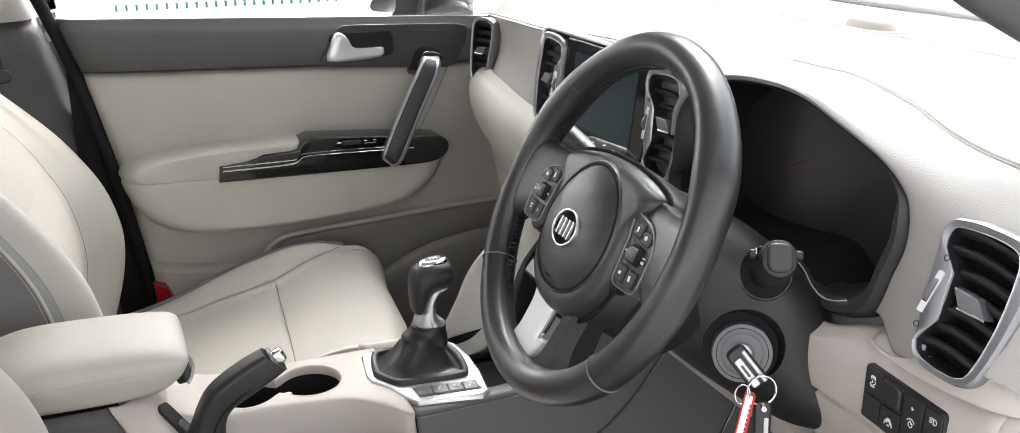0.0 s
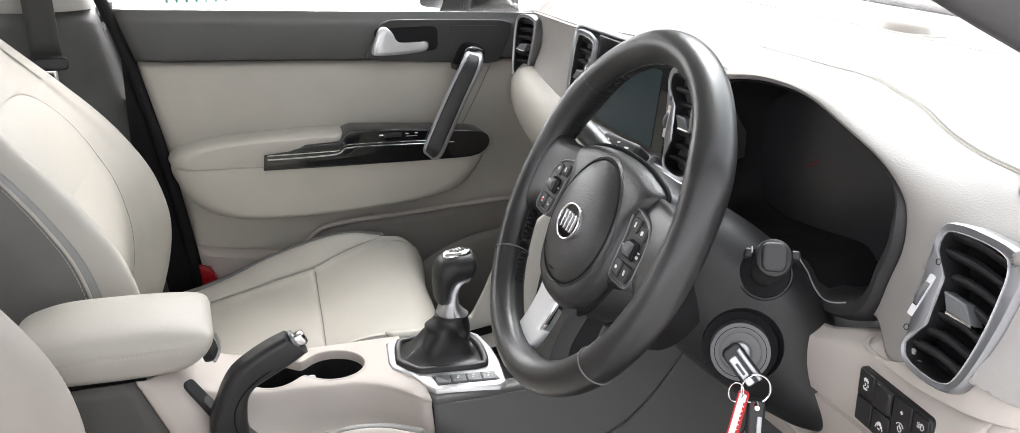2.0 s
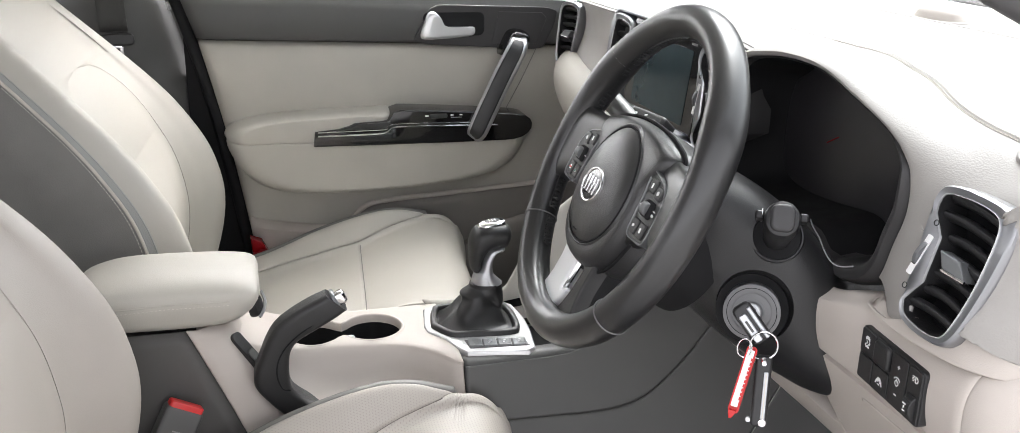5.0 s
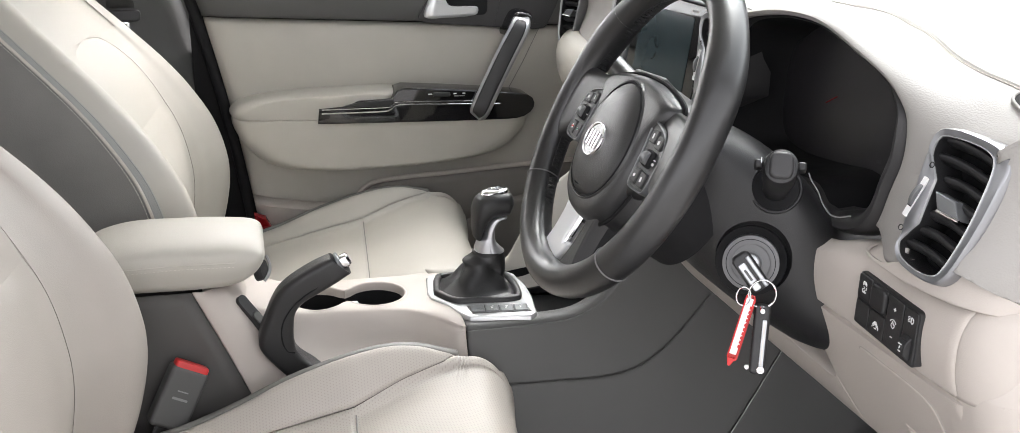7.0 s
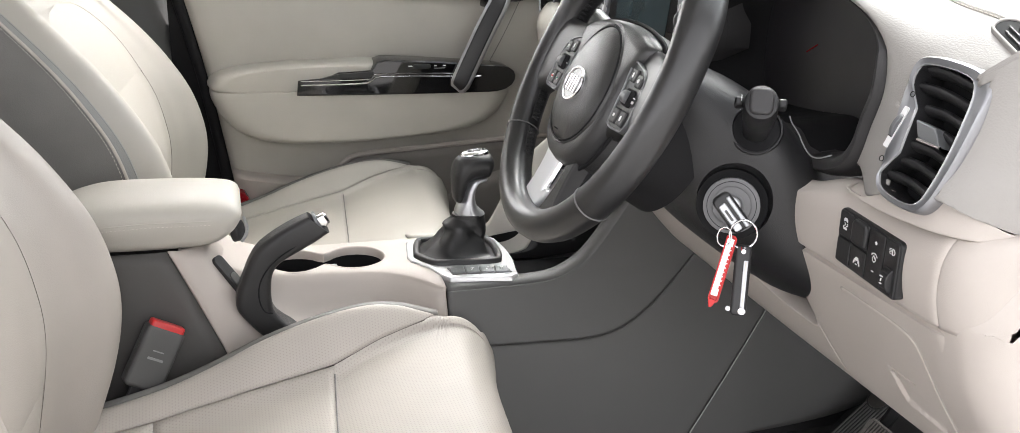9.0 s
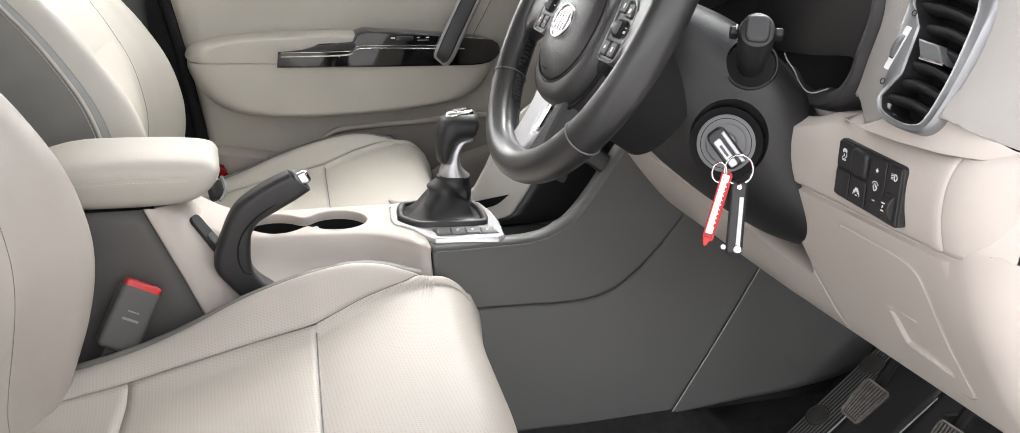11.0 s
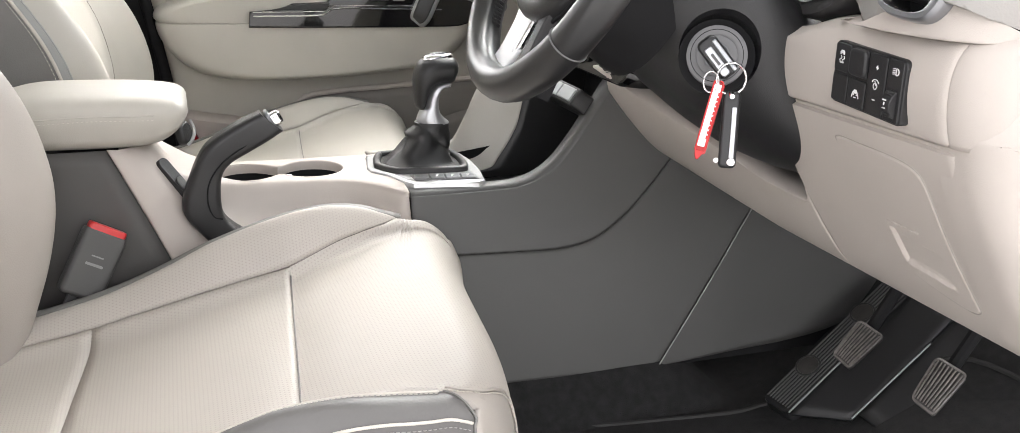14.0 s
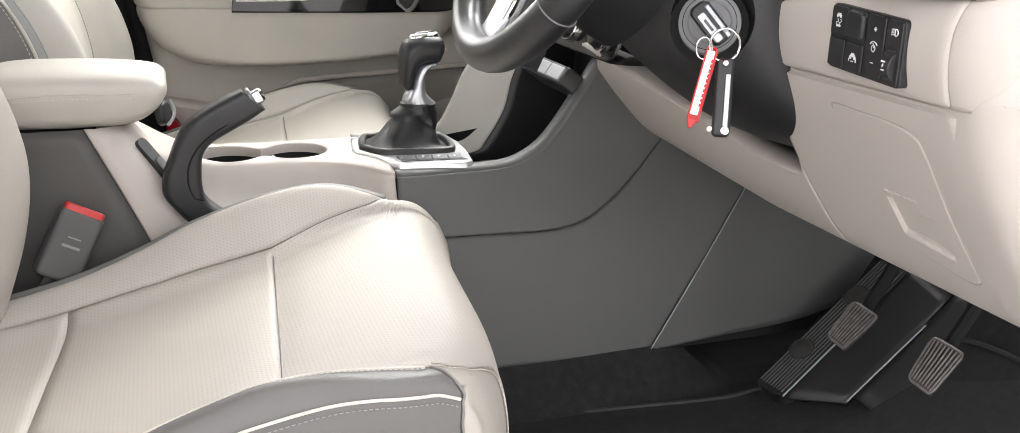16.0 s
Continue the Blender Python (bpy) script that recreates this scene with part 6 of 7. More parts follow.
for k in range(96):
    # two rounds joined by a narrow waist
    a = 2 * math.pi * k / 96
    x = 0.084 * math.copysign(abs(math.cos(a)) ** 0.85, math.cos(a))
    half = max(math.sqrt(max(0.0, 0.042 ** 2 - (abs(x) - 0.042) ** 2)), 0.019 if abs(x) < 0.03 else 0.0)
    cup_outline.append((CUP_X + x, CUP_Y + math.copysign(max(half, 0.0004), math.sin(a))))
cup_outline = [tuple(p) for p in spline(cup_outline[::2], 96, True)]


def cup_ring(grow, z):
    return [V(x, y, z) for x, y in inset(ccw(cup_outline), -grow)]


deck_ob = part("deck", sheet(deck, 80, 40), cream_plastic, console, "cream plastic deck round the cup holders", solid=0.003)
bored(deck_ob, loft([cup_ring(0.0, 0.60), cup_ring(0.0, 0.80)]))
part("cup_rim", loft([cup_ring(0.0035, 0.7238), cup_ring(0.0030, 0.7246), cup_ring(0.0015, 0.7250), cup_ring(0.0, 0.7244), cup_ring(-0.0010, 0.7225), cup_ring(-0.0010, 0.712)], None, False), cream_plastic, console, "rounded cream edge of the cup holders", smooth=60)
part("cup_holder", loft([cup_ring(-0.0005, 0.7200), cup_ring(-0.002, 0.69), cup_ring(-0.004, 0.655), [V(CUP_X + (p.x - CUP_X) * 0.3, CUP_Y + (p.y - CUP_Y) * 0.3, 0.654) for p in cup_ring(-0.004, 0.654)]], None, False), black_matt, console, "black double cup holder", flip=True)
part("cup_tab", slab(rrect(0.016, 0.014, 0.003), frame_of((0.176, 0.0105, 0.716), (0.3, -1, 0.4)), 0.008, 0.002), satin, console, "small grey cup holder tab")

# bin under the armrest
def bin_side(s):
    def at(u, v):
        z = 0.786 - 0.34 * v
        x1 = lerp_table([(0.44, 0.115), (0.55, 0.072), (0.61, 0.045), (0.70, 0.006), (0.786, -0.034)], z)
        x = -0.40 + (x1 + 0.40) * u
        return V(x, s * (0.064 + 0.034 * v + 0.002 * math.sin(math.pi * v)) , z)
    return at


part("bin_flank", sheet(bin_side(-1), 20, 20), brown_grey, console, "brown-grey flank of the storage bin", solid=0.004)
part("bin_flank", sheet(bin_side(1), 20, 20), brown_grey, console, "brown-grey flank of the storage bin", solid=0.004)


def bin_front(u, v):
    z = 0.787 - 0.30 * v
    x1 = lerp_table([(0.44, 0.115), (0.55, 0.072), (0.61, 0.045), (0.70, 0.006), (0.787, -0.034)], z)
    push = lerp_table([(0.48, 0.09), (0.62, 0.088), (0.66, 0.084), (0.72, 0.062), (0.787, 0.042)], z)
    y = 0.0645 + 0.034 * v
    prof = [(0.001, -y - 0.0005), (0.012, -y - 0.001), (push * 0.55, -y + 0.006), (push * 0.85, -y + 0.022), (push, -0.02), (push, 0.0), (push, 0.03), (push * 0.85, y - 0.02), (push * 0.5, y - 0.004), (0, y)]
    dx, yy = spline(prof, 32)[int(round(u * 31))]
    return V(x1 + dx, yy, z)


part("bin_front", sheet(bin_front, 32, 24), cream_plastic, console, "cream front of the storage bin", solid=0.004)
sl = frame_of((0.038, -0.046, 0.748), (0.62, -0.55, 0.56), (-0.5, 0.1, 0.85))
part("brake_slot", slab(rrect(0.016, 0.085, 0.007, cy=-0.018), sl, 0.0012, 0.0005, base=-0.008), black_plastic, console, "dark slot behind the handbrake")
part("slot_gaiter", slab(rrect(0.011, 0.05, 0.004, cy=-0.030), sl, 0.003, 0.001, base=-0.006), grey_plastic, console)
part("bin_latch", pillow(rrect(0.026, 0.030, 0.010), frame_of((0.050, -0.008, 0.790), (0.85, -0.45, 0.2)), 0.010, edge=0.3), black_plastic, console, "dark latch under the armrest lid")
part("latch_edge", tube(spline([(0.058, -0.020, 0.778), (0.064, -0.010, 0.784), (0.066, 0.002, 0.792), (0.062, 0.012, 0.802)], 12), 0.0022, 6), satin, console)

# padded armrest lid
lid = thing("armrest_lid", "cream leather padded armrest lid with stitched edge", "armrest", (-0.1, 0, 0.79))


def lid_loop(x, w, z0, z1, n=48, e=3.6):
    out = []
    for k in range(n):
        a = 2 * math.pi * k / n
        c, s_ = math.cos(a), math.sin(a)
        out.append(V(x, w * math.copysign(abs(c) ** (2 / e), c) * (1 + 0.03 * math.copysign(1, s_)), (z0 + z1) / 2 + (z1 - z0) / 2 * math.copysign(abs(s_) ** (2 / e), s_)))
    return out


lid_st = [(-0.168, 0.055, 0.800, 0.826), (-0.160, 0.066, 0.792, 0.837), (-0.140, 0.072, 0.787, 0.846), (-0.10, 0.074, 0.784, 0.853), (-0.02, 0.074, 0.783, 0.852), (0.022, 0.073, 0.787, 0.849), (0.045, 0.070, 0.800, 0.845), (0.056, 0.063, 0.814, 0.839), (0.060, 0.048, 0.822, 0.833)]
part("pad", loft([lid_loop(*q) for q in spline(lid_st, 40)]), cream_leather, lid, "cream leather pad")
for dz in (0, -0.005):
    pts = [V(q[0], -(q[1] * 1.012 + 0.0008), 0.829 - 0.003 * abs(q[0] + 0.05) / 0.1 + dz) for q in spline(lid_st[:6], 40)]
    if dz == 0:
        part("pad_seam", tube(pts, 0.0010, 6), cream_leather, lid)
    else:
        stitches(pts, thread_white, lid, up=(0, -1, 0), length=0.003, gap=0.005, r=0.00045)

# ---- handbrake ----
brake = thing("handbrake", "black moulded handbrake lever with chrome button", "handbrake", (0.07, -0.066, 0.66))
REAR = [(0.098, 0.640), (0.080, 0.662), (0.062, 0.683), (0.046, 0.707), (0.0475, 0.729), (0.0555, 0.749), (0.0645, 0.770), (0.0765, 0.788), (0.096, 0.803), (0.120, 0.8165), (0.141, 0.8255)]
FRONT = [(0.170, 0.640), (0.142, 0.662), (0.112, 0.680), (0.0945, 0.697), (0.0905, 0.713), (0.0905, 0.733), (0.0935, 0.752), (0.104, 0.766), (0.126, 0.7785), (0.149, 0.791), (0.1675, 0.8025)]
HALF = [(0.022,), (0.021,), (0.020,), (0.0195,), (0.019,), (0.0185,), (0.018,), (0.018,), (0.018,), (0.0175,), (0.016,)]
hb, loops = [], []
for r_, f_, h_ in zip(spline(REAR, 44), spline(FRONT, 44), spline(HALF, 44)):
    a, b = V(r_[0], -0.068, r_[1]), V(f_[0], -0.068, f_[1])
    c, d = (a + b) / 2, (b - a)
    hb.append(c)
    w = d.length
    loops.append([c + d.normalized() * x + V(0, -1, 0) * y for x, y in rrect(w, 2 * h_[0], h_[0] * 0.50, 7)])
body = part("grip", loft(loops), black_plastic, brake, "black moulded grip")
# moulded panel line on the side of the grip
gl = [(0.150, 0.803), (0.125, 0.790), (0.102, 0.776), (0.086, 0.760), (0.0765, 0.742), (0.0745, 0.722), (0.080, 0.704), (0.090, 0.700)]
part("grip_seam", tube([V(x, -0.0868 + 0.004 * max(0, (x - 0.10) / 0.05), z) for x, z in spline(gl, 40)], 0.0011, 6), black_matt, body)
tip, td = Vector(hb[-1]), (Vector(hb[-1]) - Vector(hb[-6])).normalized()
TMX = frame_of(tip - td * 0.002, td)
part("collar", slab(rrect(0.027, 0.029, 0.009), TMX, 0.004, 0.002), dark_satin, brake)
part("button", slab(rrect(0.016, 0.018, 0.005), TMX, 0.016, 0.005), chrome, brake, "chrome release button")

# ---- gear lever ----
TRIM_Z = 0.722
ZM = Matrix.Translation((0, 0, TRIM_Z))
trim_outline = [(0.284, 0.010), (0.286, -0.008), (0.306, -0.036), (0.318, -0.072), (0.326, -0.086), (0.409, -0.097), (0.420, -0.090), (0.429, -0.034), (0.431, 0.010), (0.426, 0.055), (0.412, 0.076), (0.31, 0.076), (0.292, 0.066)]
gear = thing("gear_lever", "manual gear lever with black leather boot and satin surround", "gear lever", (0.37, 0.02, TRIM_Z))
to = []
for a, b in zip(trim_outline, trim_outline[1:] + trim_outline[:1]):
    for k in range(4):
        to.append((a[0] + (b[0] - a[0]) * k / 4, a[1] + (b[1] - a[1]) * k / 4))
part("surround", slab(to, ZM, 0.006, 0.003, base=-0.012), bright_satin, gear, "satin silver surround")
boot_base = [(0.293, 0.010), (0.2945, -0.006), (0.314, -0.036), (0.345, -0.043), (0.398, -0.047), (0.413, -0.034), (0.419, 0.012), (0.415, 0.048), (0.402, 0.064), (0.32, 0.066), (0.302, 0.052)]
bo = spline(boot_base, 60, True)
part("boot_ring", ring(bo, ZM, 0.010, 0.013, 0.004), black_plastic, gear, "black ring holding the boot")
KX, KY = 0.376, 0.020


def boot_loop(f):
    """Falls steeply at the front and slopes out behind, with a few diagonal creases."""
    out = []
    cx, cy = 0.362, 0.018
    for k, (x, y) in enumerate(bo):
        a = math.atan2(y - cy, x - cx)
        top = (KX + 0.0235 * math.cos(a), KY + 0.0205 * math.sin(a))
        px, py = cx + (x - cx) * 0.90, cy + (y - cy) * 0.90
        w = f ** (0.42 - 0.30 * math.cos(a))
        swell = math.sin(math.pi * f) ** 0.8
        fold = -0.0060 * (1 - abs(math.sin(1.5 * a + 3.2 * f))) ** 2 * swell + 0.0016 * math.sin(4 * a - 6 * f + 1) * swell
        ledge = 0.006 * math.exp(-((f - 0.80) / 0.10) ** 2) * max(0.0, -math.cos(a))
        q = V(px + (top[0] - px) * w, py + (top[1] - py) * w, TRIM_Z + 0.006 + 0.052 * f)
        d = V(q.x - KX, q.y - KY, 0)
        if d.length > 1e-6:
            q += d.normalized() * (fold + ledge)
        out.append(q)
    return out


part("boot", loft([boot_loop(k / 32) for k in range(33)]), boot_leather, gear, "creased black leather boot")
part("boot_collar", loft([[V(KX + 0.0238 * math.cos(a) * s_, KY + 0.0205 * math.sin(a) * s_, z) for a in [2 * math.pi * k / 28 for k in range(28)]] for s_, z in ((0.98, 0.774), (1.02, 0.779), (1.0, 0.783), (0.9, 0.784))]), boot_leather, gear)
# knob: satin neck, black leather head leaning back, chrome cap
def knob_loop(x, y, z, a, b, n=32, tilt=0.0, e=2.4):
    out = []
    for k in range(n):
        t = 2 * math.pi * k / n
        c, s_ = math.cos(t), math.sin(t)
        dx, dy = a * math.copysign(abs(c) ** (2 / e), c), b * math.copysign(abs(s_) ** (2 / e), s_)
        out.append(V(x + dx, y + dy, z + tilt * dx))
    return out


def moulded(profile, spine, widths, n=72, rings=8):
    """A rounded body with that side view: the outline closes in on a spine as it swells to either side of y = KY."""
    o, sp = spline(profile, n, True), spline(spine, 40)
    near = [min(range(40), key=lambda k: (sp[k][0] - p[0]) ** 2 + (sp[k][1] - p[1]) ** 2) for p in o]
    wide = [spline([(w,) for w in widths], 40)[k][0] for k in near]
    loops = []
    for j in range(-rings, rings + 1):
        a = math.pi / 2 * j / rings * 0.97
        c, q = math.cos(a) ** 0.75, math.sin(a)
        loops.append([V(sp[k][0] + (p[0] - sp[k][0]) * c, KY + w * q, sp[k][1] + (p[1] - sp[k][1]) * c) for p, k, w in zip(o, near, wide)])
    return loft(loops)


NECK = [(0.3575, 0.781), (0.3605, 0.800), (0.366, 0.806), (0.370, 0.820), (0.379, 0.8345), (0.400, 0.838), (0.4005, 0.831), (0.389, 0.828), (0.3845, 0.814), (0.3865, 0.797), (0.3935, 0.788), (0.3975, 0.781)]
part("neck", moulded(NECK, [(0.3770, 0.782), (0.3745, 0.798), (0.3770, 0.816), (0.386, 0.831), (0.396, 0.8345)], [0.0195, 0.0180, 0.0165, 0.0165, 0.0155]), satin, gear, "satin silver neck")
HEAD = [(0.3525, 0.810), (0.351, 0.836), (0.352, 0.850), (0.3575, 0.8635), (0.366, 0.869), (0.380, 0.8735), (0.397, 0.8735), (0.406, 0.870), (0.411, 0.863), (0.412, 0.853), (0.4085, 0.844), (0.404, 0.8365), (0.390, 0.8355), (0.378, 0.832), (0.371, 0.820), (0.3665, 0.806), (0.3625, 0.8005), (0.3565, 0.802)]
knob_ob = part("knob", moulded(HEAD, [(0.3595, 0.807), (0.3610, 0.828), (0.366, 0.846), (0.381, 0.855), (0.399, 0.8545)], [0.0165, 0.0205, 0.0235, 0.0245, 0.0225]), boot_leather, gear, "black leather knob")
part("cap", loft([knob_loop(0.3845, 0.02, z, a, b, tilt=0.09) for a, b, z in ((0.0205, 0.0140, 0.8680), (0.0205, 0.0140, 0.8720), (0.0185, 0.0125, 0.8742), (0.015, 0.0100, 0.8752), (0.006, 0.004, 0.8756))]), chrome, knob_ob, "chrome cap with the shift pattern")
part("cap_plate", loft([knob_loop(0.3845, 0.02, z, a, b, tilt=0.09) for a, b, z in ((0.0115, 0.0075, 0.8745), (0.0105, 0.0068, 0.8762))]), black_plastic, knob_ob)
bm = bmesh.new()
for x, y, w, h in ((0.3800, 0.02, 0.0009, 0.0075), (0.3845, 0.02, 0.0009, 0.0075), (0.3890, 0.02, 0.0009, 0.0075), (0.3845, 0.02, 0.0095, 0.0009)):
    box((x, y, 0.8764 + 0.09 * (x - 0.3845)), (w, h, 0.0008), None, bm)
part("shift_pattern", bm, white_mark, knob_ob)
# row of four keys in the surround
for k in range(4):
    xk, yk = 0.3415 + 0.0200 * k, -0.0635 - 0.0028 * k
    KMX = Matrix.Translation((xk, yk, TRIM_Z)) @ Matrix.Rotation(-0.14, 4, "Z")
    key_ob = part("console_key", slab(rrect(0.0188, 0.0215, 0.0015, 4), KMX, 0.0085, 0.0015), dark_satin, gear, "grey console key")
    if k:
        marks(KMX, [(0, 0.003, 0.005, 0.0012, 0.4), (-0.001, -0.002, 0.004, 0.0012, 0.9)], key_ob, 0.0086)
part("key_well", slab([(0.3290, -0.0505), (0.4100, -0.0615), (0.4130, -0.0845), (0.3310, -0.0765)], ZM, 0.0068, 0.0005), black_plastic, gear)

# ---- seats ----
BASE = [(-0.26, 0.578), (-0.20, 0.586), (-0.063, 0.607), (0.05, 0.636), (0.147, 0.662), (0.22, 0.681), (0.27, 0.687), (0.302, 0.684), (0.325, 0.666), (0.340, 0.630), (0.346, 0.580), (0.340, 0.535), (0.322, 0.495)]
BOLST = [(-0.26, 0.020), (-0.08, 0.034), (0.0, 0.046), (0.06, 0.058), (0.13, 0.062), (0.18, 0.057), (0.22, 0.042), (0.25, 0.025), (0.275, 0.014), (0.30, 0.012), (0.36, 0.008)]


def cushion_path(n=120):
    return spline(BASE, n)


def cushion_section(x, z, down, n=81, swell=1.0):
    """Cross-section at (x, z): list of (dy, dx, z). down: 0 on top, 1 on the front face."""
    b = lerp_table(BOLST, min(x, 0.355)) * (1 - down) * swell
    low = 0.47
    zc = max(z, 0.684) if x > 0.285 else z            # the sides keep their height where the front face falls
    w = 0.232 - 0.012 * max(0, (x - 0.25) / 0.1) * 1.0
    half = [(0.0, z), (0.06, z), (0.12, z - 0.001), (0.160, z + 0.06 * b), (0.188, z + 0.62 * b), (w - 0.022, z + 0.98 * b), (w - 0.006, z + 0.86 * b - 0.004), (w + 0.004, min(z, zc + 0.35 * b - 0.022)), (w + 0.008, min(z, zc - 0.05)), (w + 0.006, min(z, zc - 0.10)), (w, min(z, max(low, zc - 0.19)))]
    low_ = 0.45 + 0.30 * max(0.0, min(1.0, (0.22 - x) / 0.10)) if swell == 1.0 else 0.45
    outer = [(y, z + (q - z) * low_ if q > z else q) for y, q in half] if down < 0.5 else half
    k = max(0.0, min(1.0, (x - 0.14) / 0.13))
    wf = 0.234
    ys = [0.160 + 0.042 * k, 0.188 + 0.023 * k, 0.211 + 0.009 * k, 0.226 + 0.002 * k, wf + 0.002, wf + 0.006, wf + 0.005, wf]
    far = half[:3] + [(y, q) for y, (_, q) in zip(ys, half[3:])]
    full = [(-y, q) for y, q in outer[:0:-1]] + far
    return spline(full, n)


def build_seat(name, label, at, recline=0.0, perf=True):
    seat = thing(name, label, "car seat", at)
    off = Vector(at)
    # driver's seat takes the cream darkened against the light, passenger's the plain one
    worn = dim_cream if perf else cream_leather
    pad_mat = cream_perf if perf else cream_leather
    side_mat = bolster_perf if perf else cream_leather

    path = cushion_path()
    sections = []
    for i, (x, z) in enumerate(path):
        down = min(1.0, max(0.0, (x - 0.285) / 0.05)) if i > 60 else 0.0
        front = min(1.0, max(0.0, (x - 0.13) / 0.20)) if i < 80 else 1.0
        sections.append([V(x + 0.085 * dy - (0.036 if dy < 0 else -0.010) * front * min(1.15, abs(dy) / 0.21) ** 3, dy, q) for dy, q in cushion_section(x, z, down ** 1.5, swell=1.0 if perf else 0.72)])

    def sec(i, j):
        row = sections[i]
        k = min(int(j), len(row) - 2)
        return row[k].lerp(row[k + 1], j - k)

    def patch(i0, i1, j0, j1, puff=0.0, sides=(1, 1), ends=(1, 1), m=None):
        """Panel of the cushion between rows i0..i1 and seam lines j0(i), j1(i); puff sinks its seams."""
        f0 = j0 if callable(j0) else (lambda i: j0)
        f1 = j1 if callable(j1) else (lambda i: j1)
        m = m or int(abs(f1(i0) - f0(i0))) + 1

        def at_(u, v):
            i = int(round(i0 + u * (i1 - i0)))
            a, b = f0(i), f1(i)
            p = sec(i, a + (b - a) * v).copy()
            if puff:
                e = min(u * (i1 - i0) if ends[0] else 99, (1 - u) * (i1 - i0) if ends[1] else 99)
                f = min(v * (b - a) if sides[0] else 99, (1 - v) * (b - a) if sides[1] else 99)
                k = min(1, (e + 0.3) / 4) * min(1, (f + 0.6) / 4)
                p.z -= puff * (1 - math.sin(math.pi / 2 * k))
            return p + off
        return sheet(at_, i1 - i0 + 1, m)

    def row_of(x):
        return min(range(len(path)), key=lambda k: abs(path[k][0] - x) + (10 if k > 90 and x < 0.30 else 0))
    ia, ib, it = row_of(-0.070), row_of(0.140), row_of(0.292)
    iend = len(path) - 1

    tip = row_of(0.268)                                    # where the far bolster runs out into the thigh pad
    CREST = 63.3
    FAR = [(0, 54.9), (20, 54.9), (29, 54.0), (38, 53.5), (42, 53.7), (46, 54.2), (50, 54.8), (53, 55.9), (56, 58.0), (tip, CREST)]

    def seam_far(i):
        return lerp_table(FAR, i) if i <= tip else edge_far(i)

    def edge_far(i):
        """The grey far side ends on a slant in front of the tip."""
        return CREST + (80 - CREST) * max(0.0, min(1.0, (i - tip) / 4))

    def seam_near(i):
        if i > it:
            k = min(1.0, 2.6 * (i - it) / (iend - it))
            return 21 + 9 * k * k * (3 - 2 * k)
        k = max(0.0, min(1.0, (i - ib) / (it - ib)))
        return 28 - 7 * k ** 1.25
    part("cushion_rear_pad", patch(0, ia, 28, seam_far, 0.004), pad_mat, seat, "cream leather pad", solid=0.01)
    part("cushion_middle_pad", patch(ia, ib, 28, seam_far, 0.004), pad_mat, seat, "cream leather pad", solid=0.01)
    part("cushion_front_pad", patch(ib, iend, seam_near, seam_far, 0.0035, ends=(1, 0), m=110), pad_mat, seat, "cream leather thigh pad and nose of the cushion")
    fold = [sec(ib, seam_near(ib) + (seam_far(ib) - seam_near(ib)) * k / 24) + off - V(0, 0, 0.0030) for k in range(1, 24)]
    part("cross_seam", tube(fold, 0.0009, 6), grey_leather, seat)
    part("cushion_bolster", patch(0, tip, seam_far, lambda i: CREST + 0.001, 0.0025, (1, 0), (0, 0), m=16), side_mat, seat, "cream side bolster", solid=0.01)
    part("cushion_bolster", patch(0, it, lambda i: 20.999, seam_near, 0.0025, (0, 1), (0, 0), m=16), side_mat, seat, "cream side bolster", solid=0.01)

    def wrap_row(j):
        """Row at which the grey side ends: it slants forward below the near upper seam."""
        return row_of(0.276 + 0.040 * max(0.0, min(1.0, (21 - j) / 6)) + 0.006 * max(0.0, min(1.0, (15 - j) / 10)))

    def side_sheet(a, b, front):
        def at_(u, v):
            j = a + (b - a) * v
            e = wrap_row(j)
            i = e * u if not front else e + (iend - e) * u
            if front:                                      # the wrap reaches further in over the front face
                j = j * seam_near(int(i)) / 21 if i > it else j
            k = min(int(i), iend - 1)
            return sec(k, j).lerp(sec(k + 1, j), i - k) + off
        return sheet(at_, 60 if not front else 40, abs(b - a) + 1)
    part("cushion_side", patch(0, tip + 4, edge_far, 80, m=20), grey_leather, seat, "grey leather cushion side", solid=0.01)
    # near side: same leather as the far side, in the darkened copy
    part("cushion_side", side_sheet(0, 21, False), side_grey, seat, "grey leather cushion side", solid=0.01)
    part("corner_wrap", side_sheet(0, 21, True), worn, seat, "cream leather front corner", solid=0.01)
    for j, s in ((21, -1), (CREST, 1)):
        line = [sec(k, j) + off for k in range(0, (wrap_row(21) if s < 0 else tip - 6) + 1, 2)]
        part("piping", tube([p + V(0, 0.0006 * s, 0.0004) for p in line], 0.0011 if s < 0 else 0.0009, 8), thread_white if s < 0 else grey_leather, seat)
        sew = [sec(k, 20.35) + off + V(0, -0.0009, 0.0005) for k in range(0, wrap_row(21) + 1, 2)] if s < 0 else [p + V(0, 0.005, -0.0008) for p in line]
        stitches(sew, thread_white if s < 0 else thread_grey, seat, up=(0, -0.8 if s < 0 else 0, 0.6), length=0.0030, gap=0.0044, r=0.0005)
    edge = [sec(wrap_row(21 - 0.5 * k), 21 - 0.5 * k) + off + V(0.0006, -0.0006, 0.0004) for k in range(36)]
    part("wrap_seam", tube(spline([tuple(q) for q in edge[::3]], 40), 0.0011, 6), grey_leather, seat)
